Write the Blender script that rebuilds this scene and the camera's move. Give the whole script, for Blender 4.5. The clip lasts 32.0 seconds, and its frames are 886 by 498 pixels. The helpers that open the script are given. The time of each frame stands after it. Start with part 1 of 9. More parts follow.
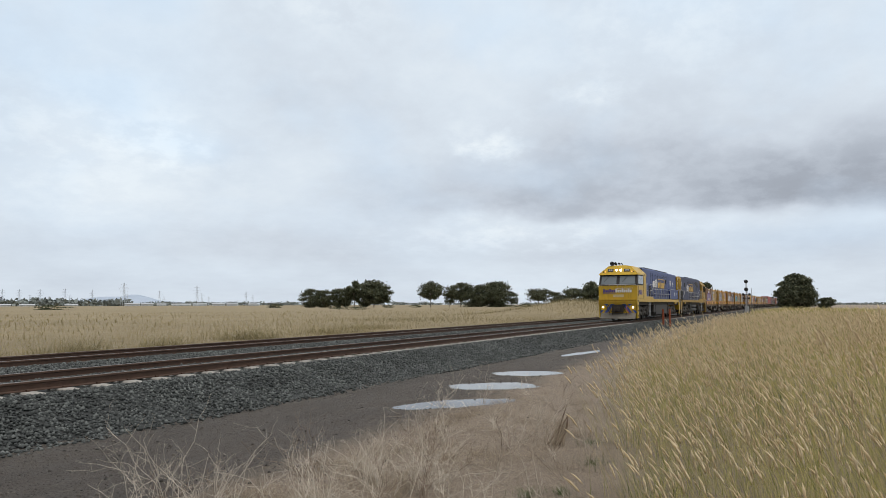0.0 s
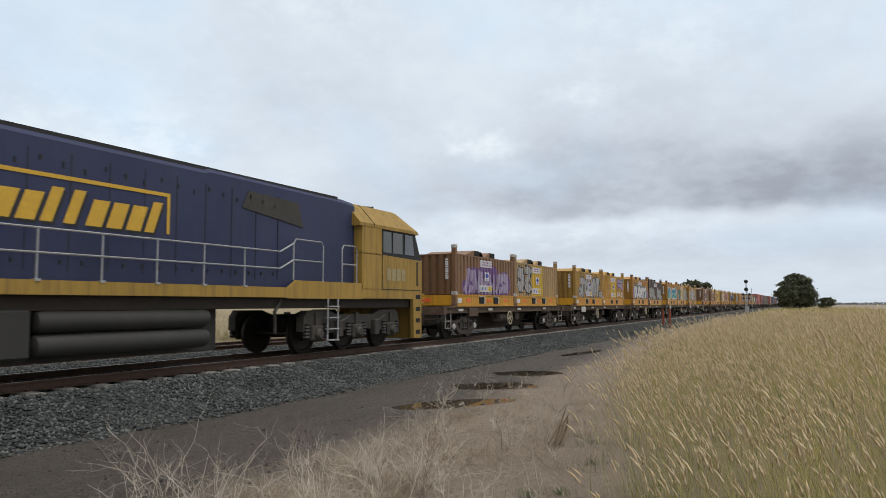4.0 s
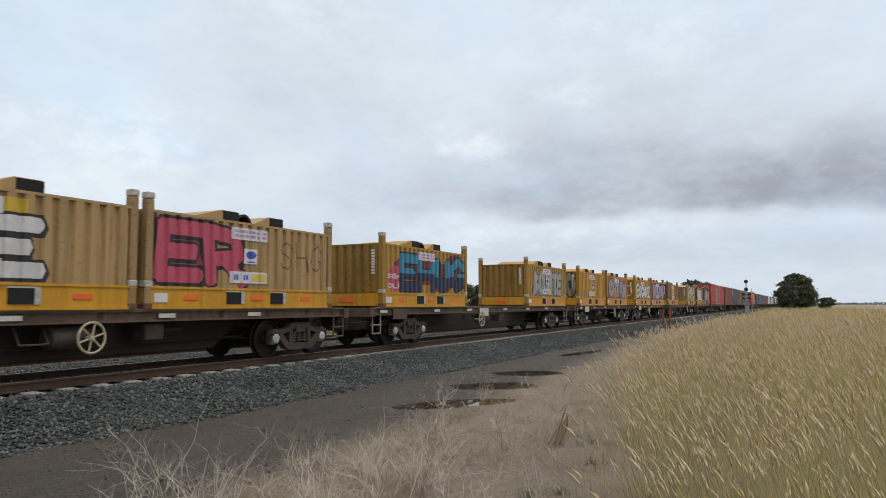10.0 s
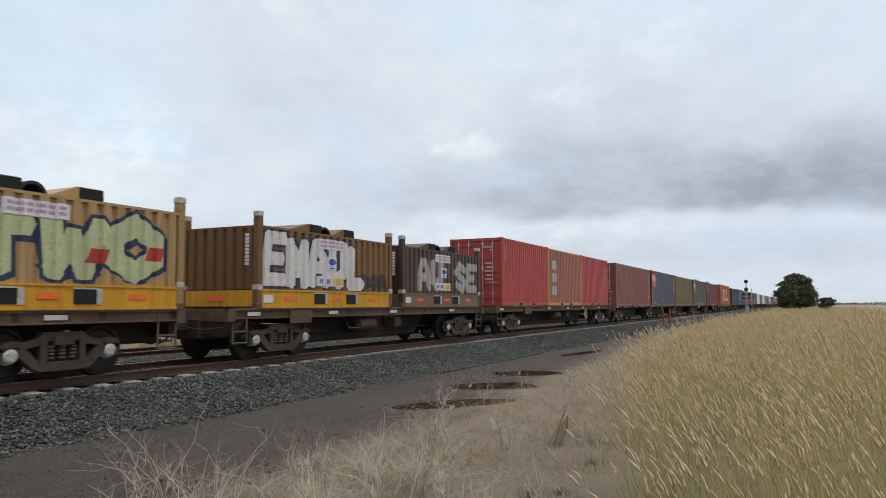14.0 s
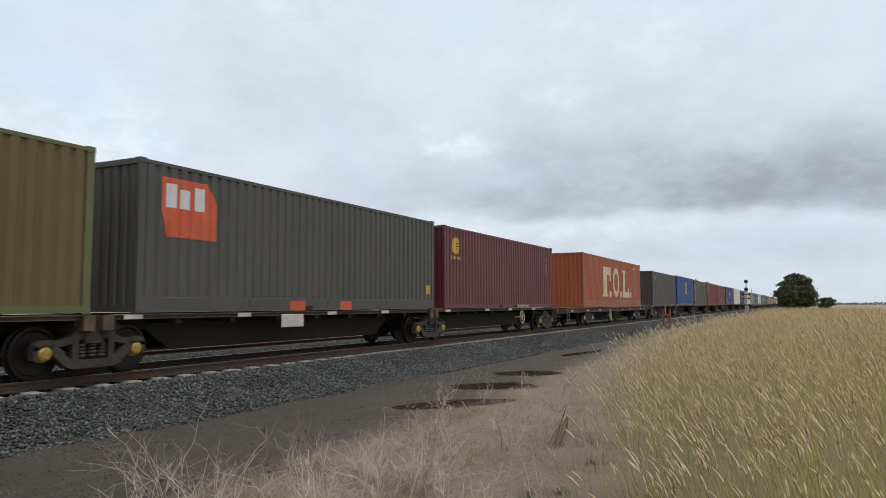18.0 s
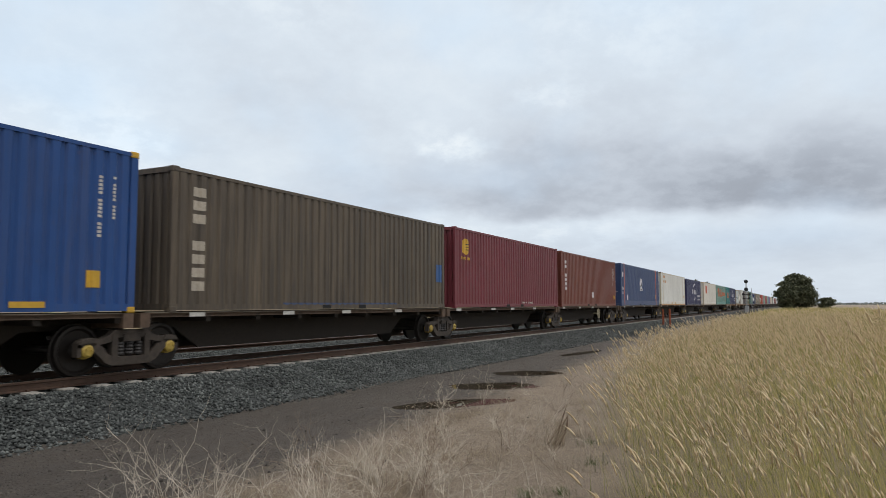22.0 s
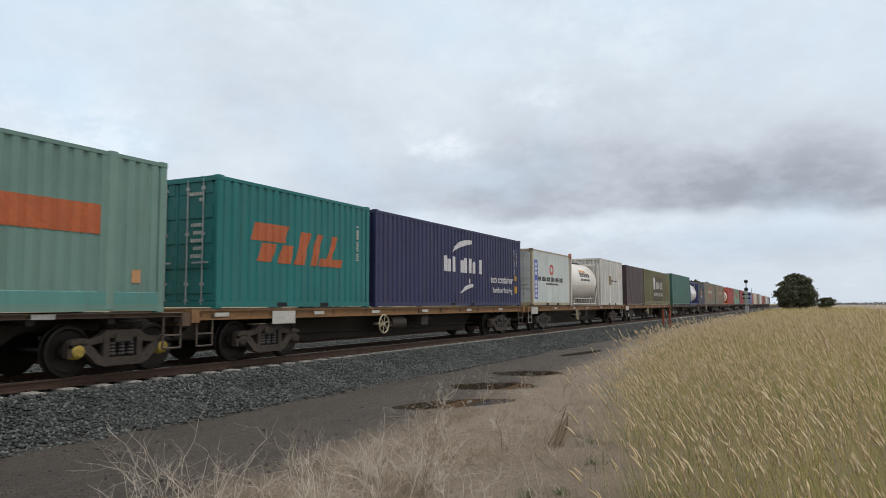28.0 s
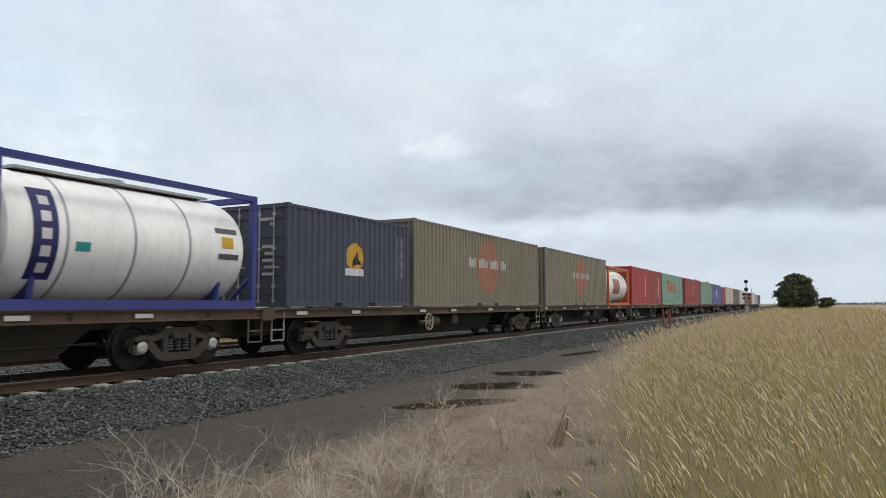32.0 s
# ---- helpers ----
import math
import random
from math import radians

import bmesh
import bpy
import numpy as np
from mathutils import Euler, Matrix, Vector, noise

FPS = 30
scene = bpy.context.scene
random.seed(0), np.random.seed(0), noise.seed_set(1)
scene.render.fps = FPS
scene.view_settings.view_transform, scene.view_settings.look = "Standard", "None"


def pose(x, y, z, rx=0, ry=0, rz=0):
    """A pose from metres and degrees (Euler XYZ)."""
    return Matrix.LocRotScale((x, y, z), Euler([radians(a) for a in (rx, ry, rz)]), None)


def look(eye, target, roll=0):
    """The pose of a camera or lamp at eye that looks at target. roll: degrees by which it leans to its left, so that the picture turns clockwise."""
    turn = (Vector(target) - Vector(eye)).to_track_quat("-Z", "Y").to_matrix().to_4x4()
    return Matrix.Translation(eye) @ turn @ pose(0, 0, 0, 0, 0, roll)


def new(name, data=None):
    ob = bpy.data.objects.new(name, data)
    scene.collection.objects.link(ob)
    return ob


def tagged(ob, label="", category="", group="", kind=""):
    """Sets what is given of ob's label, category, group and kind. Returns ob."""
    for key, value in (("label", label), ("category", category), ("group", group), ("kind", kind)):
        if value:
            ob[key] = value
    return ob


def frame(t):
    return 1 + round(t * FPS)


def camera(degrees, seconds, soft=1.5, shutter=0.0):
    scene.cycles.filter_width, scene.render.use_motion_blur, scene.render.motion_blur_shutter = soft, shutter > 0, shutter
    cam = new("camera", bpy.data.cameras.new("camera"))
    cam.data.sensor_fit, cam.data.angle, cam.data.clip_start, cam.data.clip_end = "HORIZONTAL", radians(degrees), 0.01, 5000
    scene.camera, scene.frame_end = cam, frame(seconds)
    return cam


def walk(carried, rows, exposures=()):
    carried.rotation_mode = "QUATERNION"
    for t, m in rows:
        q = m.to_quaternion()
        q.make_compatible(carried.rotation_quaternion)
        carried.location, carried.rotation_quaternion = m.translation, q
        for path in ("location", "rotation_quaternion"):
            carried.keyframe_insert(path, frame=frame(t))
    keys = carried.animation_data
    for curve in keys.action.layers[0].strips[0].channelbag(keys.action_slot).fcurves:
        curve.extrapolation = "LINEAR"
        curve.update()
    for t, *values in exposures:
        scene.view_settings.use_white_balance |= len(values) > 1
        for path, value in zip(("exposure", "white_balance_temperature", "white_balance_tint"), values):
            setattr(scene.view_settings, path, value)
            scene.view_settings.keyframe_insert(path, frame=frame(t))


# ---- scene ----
# Plan: the track runs along x, the near track's middle at y = D, rail tops at z = RZ, yard level z = 0.
# The train comes from +x and runs towards -x at SPEED.
D = 12.36
RZ = 0.60
SPEED = 19.55
EYE = Vector((0.0, 0.0, 1.87))
YAW, PITCH = radians(26.514), radians(4.426)
AIM = EYE + Vector((math.cos(YAW) * math.cos(PITCH), math.sin(YAW) * math.cos(PITCH), math.sin(PITCH))) * 50

cam = camera(63.56, 32.0, soft=0.4, shutter=0.07)
walk(cam, [(0.0, look(EYE, AIM, -0.13)), (32.0, look(EYE, AIM, -0.13))], exposures=[(0.0, 0.0), (32.0, 0.0)])

# ---- light: overcast sky ----
world = bpy.data.worlds.new("overcast")
scene.world = world
world.use_nodes = True
wn, wl = world.node_tree.nodes, world.node_tree.links
wn.clear()
w_out = wn.new("ShaderNodeOutputWorld")
w_sky = wn.new("ShaderNodeTexSky")
w_sky.sky_type = "NISHITA"
w_sky.sun_disc = False
w_sky.sun_elevation = radians(69)
w_sky.sun_rotation = radians(200)
w_bg1 = wn.new("ShaderNodeBackground")
w_bg1.inputs[1].default_value = 0.05
w_bg2 = wn.new("ShaderNodeBackground")
w_co = wn.new("ShaderNodeTexCoord")
w_no = wn.new("ShaderNodeTexNoise")
w_no.inputs["Scale"].default_value = 2.6
w_no.inputs["Detail"].default_value = 6
w_ramp = wn.new("ShaderNodeValToRGB")
w_ramp.color_ramp.elements[0].position, w_ramp.color_ramp.elements[0].color = 0.35, (0.70, 0.69, 0.655, 1)
w_ramp.color_ramp.elements[1].position, w_ramp.color_ramp.elements[1].color = 0.68, (1.06, 1.02, 0.94, 1)
w_bg2.inputs[1].default_value = 0.80
w_add = wn.new("ShaderNodeAddShader")
wl.new(w_sky.outputs[0], w_bg1.inputs[0])
wl.new(w_co.outputs["Generated"], w_no.inputs["Vector"])
wl.new(w_no.outputs["Fac"], w_ramp.inputs[0])
# an overcast sky is brighter overhead than at the horizon
w_sep = wn.new("ShaderNodeSeparateXYZ")
w_up = wn.new("ShaderNodeMapRange")
w_up.inputs[1].default_value, w_up.inputs[2].default_value = 0.0, 1.0
w_up.inputs[3].default_value, w_up.inputs[4].default_value = 0.48, 1.02
wl.new(w_co.outputs["Generated"], w_sep.inputs[0])
wl.new(w_sep.outputs[2], w_up.inputs[0])
wl.new(w_up.outputs[0], w_bg2.inputs[1])
wl.new(w_ramp.outputs[0], w_bg2.inputs[0])
wl.new(w_bg1.outputs[0], w_add.inputs[0])
wl.new(w_bg2.outputs[0], w_add.inputs[1])
wl.new(w_add.outputs[0], w_out.inputs[0])

sun = new("sun", bpy.data.lights.new("sun", "SUN"))
sun.data.energy, sun.data.angle, sun.data.color = 1.4, radians(25), (1.0, 0.97, 0.92)
to_sun = Vector((math.cos(radians(69)) * math.sin(radians(200)), math.cos(radians(69)) * math.cos(radians(200)), math.sin(radians(69))))
sun.matrix_basis = look(to_sun * 60, (0, 0, 0))

# ---- materials ----
MATS = {}


def nodes_of(name):
    m = bpy.data.materials.new(name)
    m.use_nodes = True
    return m, m.node_tree.nodes, m.node_tree.links, m.node_tree.nodes["Principled BSDF"]


def mixc(n, l, fac, a, b, mode="MIX"):
    """Mix two colours; fac, a and b are sockets or values."""
    x = n.new("ShaderNodeMix")
    x.data_type, x.blend_type = "RGBA", mode
    for i, v in ((0, fac), (6, a), (7, b)):
        if isinstance(v, bpy.types.NodeSocket):
            l.new(v, x.inputs[i])
        else:
            x.inputs[i].default_value = v if i == 0 else (*v[:3], 1)
    return x.outputs[2]


def noise_tex(n, l, scale, detail=4, rough=0.6, stretch=None, space="Object"):
    co = n.new("ShaderNodeTexCoord")
    mp = n.new("ShaderNodeMapping")
    mp.inputs["Scale"].default_value = stretch or (1, 1, 1)
    t = n.new("ShaderNodeTexNoise")
    t.inputs["Scale"].default_value, t.inputs["Detail"].default_value, t.inputs["Roughness"].default_value = scale, detail, rough
    l.new(co.outputs[space], mp.inputs[0])
    l.new(mp.outputs[0], t.inputs["Vector"])
    return t.outputs["Fac"]


def ramp(n, l, src, lo, hi):
    r = n.new("ShaderNodeMapRange")
    r.inputs[1].default_value, r.inputs[2].default_value = lo, hi
    l.new(src, r.inputs[0])
    return r.outputs[0]


def bump(n, l, src, bs, strength, dist):
    b = n.new("ShaderNodeBump")
    b.inputs["Strength"].default_value, b.inputs["Distance"].default_value = strength, dist
    l.new(src, b.inputs["Height"])
    l.new(b.outputs[0], bs.inputs["Normal"])


def paint(color, dirt=0.35, dirtcol=(0.10, 0.075, 0.05), rust=0.12, rough=0.5, metal=0.0, fade=0.12):
    """Weathered painted steel: patchy fading, streaks of grime running down, specks of rust."""
    key = ("paint", color, dirt, dirtcol, rust, rough, metal, fade)
    if key in MATS:
        return MATS[key]
    m, n, l, bs = nodes_of("painted_steel")
    big = ramp(n, l, noise_tex(n, l, 0.55, 5, 0.65), 0.35, 0.7)
    light = tuple(min(1, c * (1 + fade) + 0.06 * fade) for c in color)
    c = mixc(n, l, big, tuple(x * (1 - fade * 0.6) for x in color), light)
    streak = ramp(n, l, noise_tex(n, l, 1.0, 6, 0.7, (7, 7, 0.35)), 0.46 - 0.10 * (dirt > 0.85), 0.78 - 0.16 * (dirt > 0.85))
    f = n.new("ShaderNodeMath")
    f.operation = "MULTIPLY"
    f.inputs[1].default_value = dirt
    l.new(streak, f.inputs[0])
    c = mixc(n, l, f.outputs[0], c, dirtcol)
    pale = ramp(n, l, noise_tex(n, l, 0.8, 6, 0.75, (5, 5, 0.25)), 0.56, 0.85)
    pf = n.new("ShaderNodeMath")
    pf.operation = "MULTIPLY"
    pf.inputs[1].default_value = 0.45 * dirt
    l.new(pale, pf.inputs[0])
    c = mixc(n, l, pf.outputs[0], c, tuple(min(1, 1.1 * x + 0.035) for x in color))
    sp = ramp(n, l, noise_tex(n, l, 9, 5, 0.7), 0.66 - rust * 0.4, 0.74)
    g = n.new("ShaderNodeMath")
    g.operation = "MULTIPLY"
    g.inputs[1].default_value = min(1, rust * 3)
    l.new(sp, g.inputs[0])
    c = mixc(n, l, g.outputs[0], c, (0.11, 0.045, 0.018))
    l.new(c, bs.inputs["Base Color"])
    bs.inputs["Roughness"].default_value = rough
    bs.inputs["Metallic"].default_value = metal
    bs.inputs["Specular IOR Level"].default_value = 0.34
    bump(n, l, noise_tex(n, l, 40, 3), bs, 0.12, 0.004)
    MATS[key] = m
    return m


def plain(name, color, rough=0.6, metal=0.0, scale=14, var=0.25, bumpy=0.15):
    """A surface with mild mottling at two scales."""
    key = (name, color, rough, metal)
    if key in MATS:
        return MATS[key]
    m, n, l, bs = nodes_of(name)
    a = noise_tex(n, l, scale, 5, 0.65)
    b = noise_tex(n, l, scale * 0.12, 3)
    c = mixc(n, l, ramp(n, l, a, 0.3, 0.7), tuple(x * (1 - var) for x in color), tuple(min(1, x * (1 + var)) for x in color))
    c = mixc(n, l, ramp(n, l, b, 0.35, 0.7), c, tuple(x * (1 - var * 0.7) for x in color))
    l.new(c, bs.inputs["Base Color"])
    bs.inputs["Roughness"].default_value, bs.inputs["Metallic"].default_value = rough, metal
    if bumpy:
        bump(n, l, a, bs, bumpy, 0.01)
    MATS[key] = m
    return m


def varied(name, c1, c2, c3=None, rough=0.8, per="Random Per Island", translucent=0.0, scale=3.0):
    """Colour that differs from piece to piece (grass, stones, leaves)."""
    key = (name,)
    if key in MATS:
        return MATS[key]
    m, n, l, bs = nodes_of(name)
    g = n.new("ShaderNodeNewGeometry") if per != "Object" else n.new("ShaderNodeObjectInfo")
    src = g.outputs["Random Per Island"] if per != "Object" else g.outputs["Random"]
    r = n.new("ShaderNodeValToRGB")
    e = r.color_ramp.elements
    e[0].color, e[1].color = (*c1, 1), (*c2, 1)
    if c3:
        k = e.new(0.55)
        k.color = (*c3, 1)
    l.new(src, r.inputs[0])
    patch = ramp(n, l, noise_tex(n, l, scale, 4), 0.3, 0.7)
    pf = n.new("ShaderNodeMath")
    pf.operation = "MULTIPLY"
    pf.inputs[1].default_value = 0.6
    l.new(patch, pf.inputs[0])
    c = mixc(n, l, pf.outputs[0], r.outputs[0], tuple(x * 0.8 for x in c1))
    l.new(c, bs.inputs["Base Color"])
    bs.inputs["Roughness"].default_value = rough
    if translucent:
        bs.inputs["Subsurface Weight"].default_value = 0.0
        t = n.new("ShaderNodeBsdfTranslucent")
        mx = n.new("ShaderNodeMixShader")
        mx.inputs[0].default_value = translucent
        l.new(c, t.inputs[0])
        l.new(bs.outputs[0], mx.inputs[1])
        l.new(t.outputs[0], mx.inputs[2])
        l.new(mx.outputs[0], n["Material Output"].inputs[0])
    MATS[key] = m
    return m


def glow(name, color, strength):
    m, n, l, bs = nodes_of(name)
    bs.inputs["Base Color"].default_value = (*color, 1)
    bs.inputs["Emission Color"].default_value = (*color, 1)
    bs.inputs["Emission Strength"].default_value = strength
    return m


UNDER = plain("grimy_underframe_steel", (0.027, 0.0195, 0.014), 0.85)
BOGIE = plain("dusty_brown_cast_steel", (0.050, 0.038, 0.029), 0.85, scale=9, var=0.5)
STEPM = plain("pale_worn_step_steel", (0.27, 0.25, 0.22), 0.7, var=0.4)
STEPD = plain("grimy_brown_step_steel", (0.10, 0.078, 0.06), 0.8, var=0.4)
WHEEL = plain("rolled_wheel_steel", (0.024, 0.019, 0.016), 0.55, 0.5)
SPRING = plain("dark_spring_steel", (0.028, 0.024, 0.022), 0.6)
HUBW = plain("white_bearing_cap", (0.52, 0.51, 0.49), 0.55, var=0.4)
HUBR = plain("rusty_bearing_cap", (0.22, 0.11, 0.08), 0.7, var=0.4)
HUBB = plain("blue_bearing_cap", (0.10, 0.26, 0.50), 0.5, var=0.3)
HUBY = plain("yellow_bearing_cap", (0.42, 0.29, 0.05), 0.55, var=0.3)
DECK = plain("rusty_brown_deck_steel", (0.112, 0.072, 0.047), 0.85, scale=5, var=0.5)
DECKO = plain("worn_orange_deck_steel", (0.26, 0.135, 0.055), 0.75, var=0.4)
EDGEM = plain("skylit_deck_edge", (0.26, 0.22, 0.17), 0.7, scale=2.0, var=0.6)
MARKW = plain("dirty_white_marking", (0.52, 0.50, 0.46), 0.6, var=0.3)
MARKY = plain("yellow_marking", (0.56, 0.33, 0.03), 0.6, var=0.2)
MARKO = plain("orange_reflector", (0.78, 0.12, 0.02), 0.5, var=0.15)
MARKK = plain("black_marking", (0.015, 0.015, 0.016), 0.6)
DARK = plain("dark_opening", (0.008, 0.008, 0.008), 0.9, bumpy=0)
CAST = plain("corner_casting_steel", (0.16, 0.12, 0.09), 0.7, var=0.4)
CASTW = plain("whitish_corner_casting", (0.42, 0.40, 0.36), 0.7, var=0.4)
RAILM = plain("rusty_rail_steel", (0.068, 0.036, 0.022), 0.75, scale=8, var=0.3)
RAILTOP = plain("worn_rail_head", (0.22, 0.17, 0.14), 0.38, 0.7)
CONC = plain("pale_concrete_sleeper", (0.33, 0.31, 0.28), 0.9, var=0.3)
GALV = plain("galvanised_steel", (0.40, 0.41, 0.42), 0.5, 0.4)
BLACK = plain("matt_black_steel", (0.014, 0.014, 0.015), 0.7)
CHROME = plain("bright_handrail_steel", (0.42, 0.43, 0.44), 0.4, 0.6)


# ---- mesh building ----
class Bld:
    """Collects boxes, tubes and prisms into one mesh."""

    def __init__(self):
        self.v, self.f = [], []

    def add(self, vs, fs):
        o = len(self.v)
        self.v.extend(vs)
        self.f.extend([tuple(i + o for i in q) for q in fs])
        return self

    def box(self, x0, x1, y0, y1, z0, z1, c=0.0):
        """A box; c chamfers its edges along z and its top."""
        if c <= 0:
            vs = [(x, y, z) for z in (z0, z1) for y in (y0, y1) for x in (x0, x1)]
            return self.add(vs, [(0, 2, 3, 1), (4, 5, 7, 6), (0, 1, 5, 4), (2, 6, 7, 3), (0, 4, 6, 2), (1, 3, 7, 5)])
        ring = [(x0 + c, y0), (x1 - c, y0), (x1, y0 + c), (x1, y1 - c), (x1 - c, y1), (x0 + c, y1), (x0, y1 - c), (x0, y0 + c)]
        mx, my = (x0 + x1) / 2, (y0 + y1) / 2

        def inset(p):
            return (p[0] + (c if p[0] < mx else -c), p[1] + (c if p[1] < my else -c))
        rows = [[(*inset(p), z0) for p in ring], [(*p, z0 + c) for p in ring], [(*p, z1 - c) for p in ring], [(*inset(p), z1) for p in ring]]
        return self.loft(rows)

    def loft(self, rows, caps=True, closed=True):
        n = len(rows[0])
        vs = [p for r in rows for p in r]
        fs = []
        for i in range(len(rows) - 1):
            for j in range(n if closed else n - 1):
                k = (j + 1) % n
                fs.append((i * n + j, i * n + k, (i + 1) * n + k, (i + 1) * n + j))
        if caps:
            fs.append(tuple(range(n - 1, -1, -1)))
            fs.append(tuple((len(rows) - 1) * n + j for j in range(n)))
        return self.add(vs, fs)

    def prism(self, prof, a0, a1, axis="x"):
        """A closed profile pushed along an axis. prof: (y, z) for x, (x, z) for y, (x, y) for z."""
        def at(p, a):
            return (a, p[0], p[1]) if axis == "x" else (p[0], a, p[1]) if axis == "y" else (p[0], p[1], a)
        return self.loft([[at(p, a0) for p in prof], [at(p, a1) for p in prof]])

    def tube(self, p, q, r, n=8, r2=None, caps=True):
        p, q = Vector(p), Vector(q)
        d = (q - p).normalized()
        u = d.orthogonal().normalized()
        w = d.cross(u)
        r2 = r if r2 is None else r2
        rows = []
        for c, rr in ((p, r), (q, r2)):
            rows.append([tuple(c + (u * math.cos(6.28319 * i / n) + w * math.sin(6.28319 * i / n)) * rr) for i in range(n)])
        return self.loft(rows, caps)

    def pipe(self, pts, r, n=6):
        for a, b in zip(pts, pts[1:]):
            self.tube(a, b, r, n)
        return self

    def lathe(self, prof, centre, axis="y", n=20):
        """prof: (radius, along)."""
        rows = []
        for r, a in prof:
            ring = []
            for i in range(n):
                c, s = math.cos(6.28319 * i / n) * r, math.sin(6.28319 * i / n) * r
                d = (c, a, s) if axis == "y" else (a, c, s) if axis == "x" else (c, s, a)
                ring.append((centre[0] + d[0], centre[1] + d[1], centre[2] + d[2]))
            rows.append(ring)
        return self.loft(rows)

    def mesh(self, name, smooth=False):
        me = bpy.data.meshes.new(name)
        me.from_pydata(self.v, [], self.f)
        bm = bmesh.new()
        bm.from_mesh(me)
        bmesh.ops.recalc_face_normals(bm, faces=bm.faces)
        bm.to_mesh(me)
        bm.free()
        if smooth:
            for p in me.polygons:
                p.use_smooth = True
            me.set_sharp_from_angle(angle=radians(35))
        return me


def part(name, b, material, parent, label="", smooth=False, at=None):
    """Links a builder's mesh (or a ready mesh) as one part under a thing or a part."""
    me = b if isinstance(b, bpy.types.Mesh) else b.mesh(name, smooth)
    if not me.materials:
        me.materials.append(material)
    ob = new(name, me)
    ob.parent = parent
    if at is not None:
        ob.matrix_basis = at
    if label:
        tagged(ob, label)
    return ob


def thing(name, label, category, group="", at=None, kind=""):
    e = new(name)
    e.empty_display_size = 0.2
    if at is not None:
        e.matrix_basis = at
    return tagged(e, label, category, group, kind)


def solid(name, b, material, label, category="", group="", kind="", smooth=False):
    """A thing that is one mesh."""
    me = b if isinstance(b, bpy.types.Mesh) else b.mesh(name, smooth)
    me.materials.append(material)
    return tagged(new(name, me), label, category, group, kind)


def big_mesh(name, verts, faces):
    """A mesh from arrays; faces all of one size."""
    me = bpy.data.meshes.new(name)
    verts, faces = np.asarray(verts, dtype=np.float32), np.asarray(faces, dtype=np.int32)
    k = faces.shape[1]
    me.vertices.add(len(verts))
    me.vertices.foreach_set("co", verts.ravel())
    me.loops.add(faces.size)
    me.loops.foreach_set("vertex_index", faces.ravel())
    me.polygons.add(len(faces))
    me.polygons.foreach_set("loop_start", np.arange(0, faces.size, k, dtype=np.int32))
    me.update(calc_edges=True)
    return me

# ---- ground, sky, tracks ----
EDGE = [(-40, -6.2), (0, 0.15), (4, 0.82), (7, 1.5), (12, 2.72), (17, 3.75), (21, 4.3), (30, 5.0), (48, 5.5), (115, 6.9), (1200, 9.3)]


def grass_edge(x):
    """y of the tall grass's border on the near side of the track."""
    for (a, b), (c, d) in zip(EDGE, EDGE[1:]):
        if x <= c:
            return b + (d - b) * (x - a) / (c - a)
    return EDGE[-1][1]


PUDDLES = [(18.9, 6.8, 0.78, 0.50, -0.9), (15.6, 6.45, 0.80, 0.52, -0.95), (12.5, 6.05, 1.0, 0.34, -0.62), (27.6, 7.7, 1.6, 0.22, -0.10)]


def smooth01(x):
    x = max(0.0, min(1.0, x))
    return x * x * (3 - 2 * x)


def ground_z(x, y):
    z = 0.0
    # bank under the tall grass
    e = grass_edge(x)
    z += 0.34 * smooth01((e - y - 0.3) / 5.0) + 0.06 * smooth01((e - y + 0.8) / 1.5)
    # formation under the two tracks
    if y > 9.0:
        z += 0.04 * smooth01((y - 9) / 1.0)
    # low mound beyond the tracks
    m = math.exp(-(((x - 126) / 24) ** 2 + ((y - 36) / 8) ** 2))
    z += 2.5 * m
    r = math.hypot(x, y)
    if r < 60:
        z += 0.035 * noise.noise(Vector((x * 0.5, y * 0.5, 3))) + 0.012 * noise.noise(Vector((x * 2.3, y * 2.3, 7)))
        for px, py, a, b, k in PUDDLES:
            dx, dy = x - px, y - py
            c, s = math.cos(k), math.sin(k)
            u, v = (dx * c + dy * s) / (a * 1.35), (-dx * s + dy * c) / (b * 1.5)
            q = u * u + v * v
            if q < 2.2:
                k = 1 - smooth01(q / 2.2)
                z = z * (1 - k) - 0.06 * k + k * (0.016 * noise.noise(Vector((x * 2.6, y * 2.6, 11))) + 0.010 * noise.noise(Vector((x * 6.5, y * 6.5, 5))))
    return z


def axis_steps(spec):
    out = []
    for a, b, n in spec:
        out += [a + (b - a) * i / n for i in range(n)]
    return out + [spec[-1][1]]


gx = axis_steps([(-4600, -900, 8), (-900, -60, 10), (-60, 2, 24), (2, 11, 45), (11, 21, 100), (21, 32, 55), (32, 70, 60), (70, 200, 50), (200, 900, 20), (900, 4700, 8)])
gy = axis_steps([(-4600, -400, 8), (-400, -20, 16), (-20, -2, 18), (-2, 5.2, 48), (5.2, 8.2, 60), (8.2, 10, 12), (10, 24, 14), (24, 110, 40), (110, 900, 20), (900, 4700, 8)])
gv = [(x, y, ground_z(x, y)) for y in gy for x in gx]
nx = len(gx)
gf = [(j * nx + i, j * nx + i + 1, (j + 1) * nx + i + 1, (j + 1) * nx + i) for j in range(len(gy) - 1) for i in range(nx - 1)]


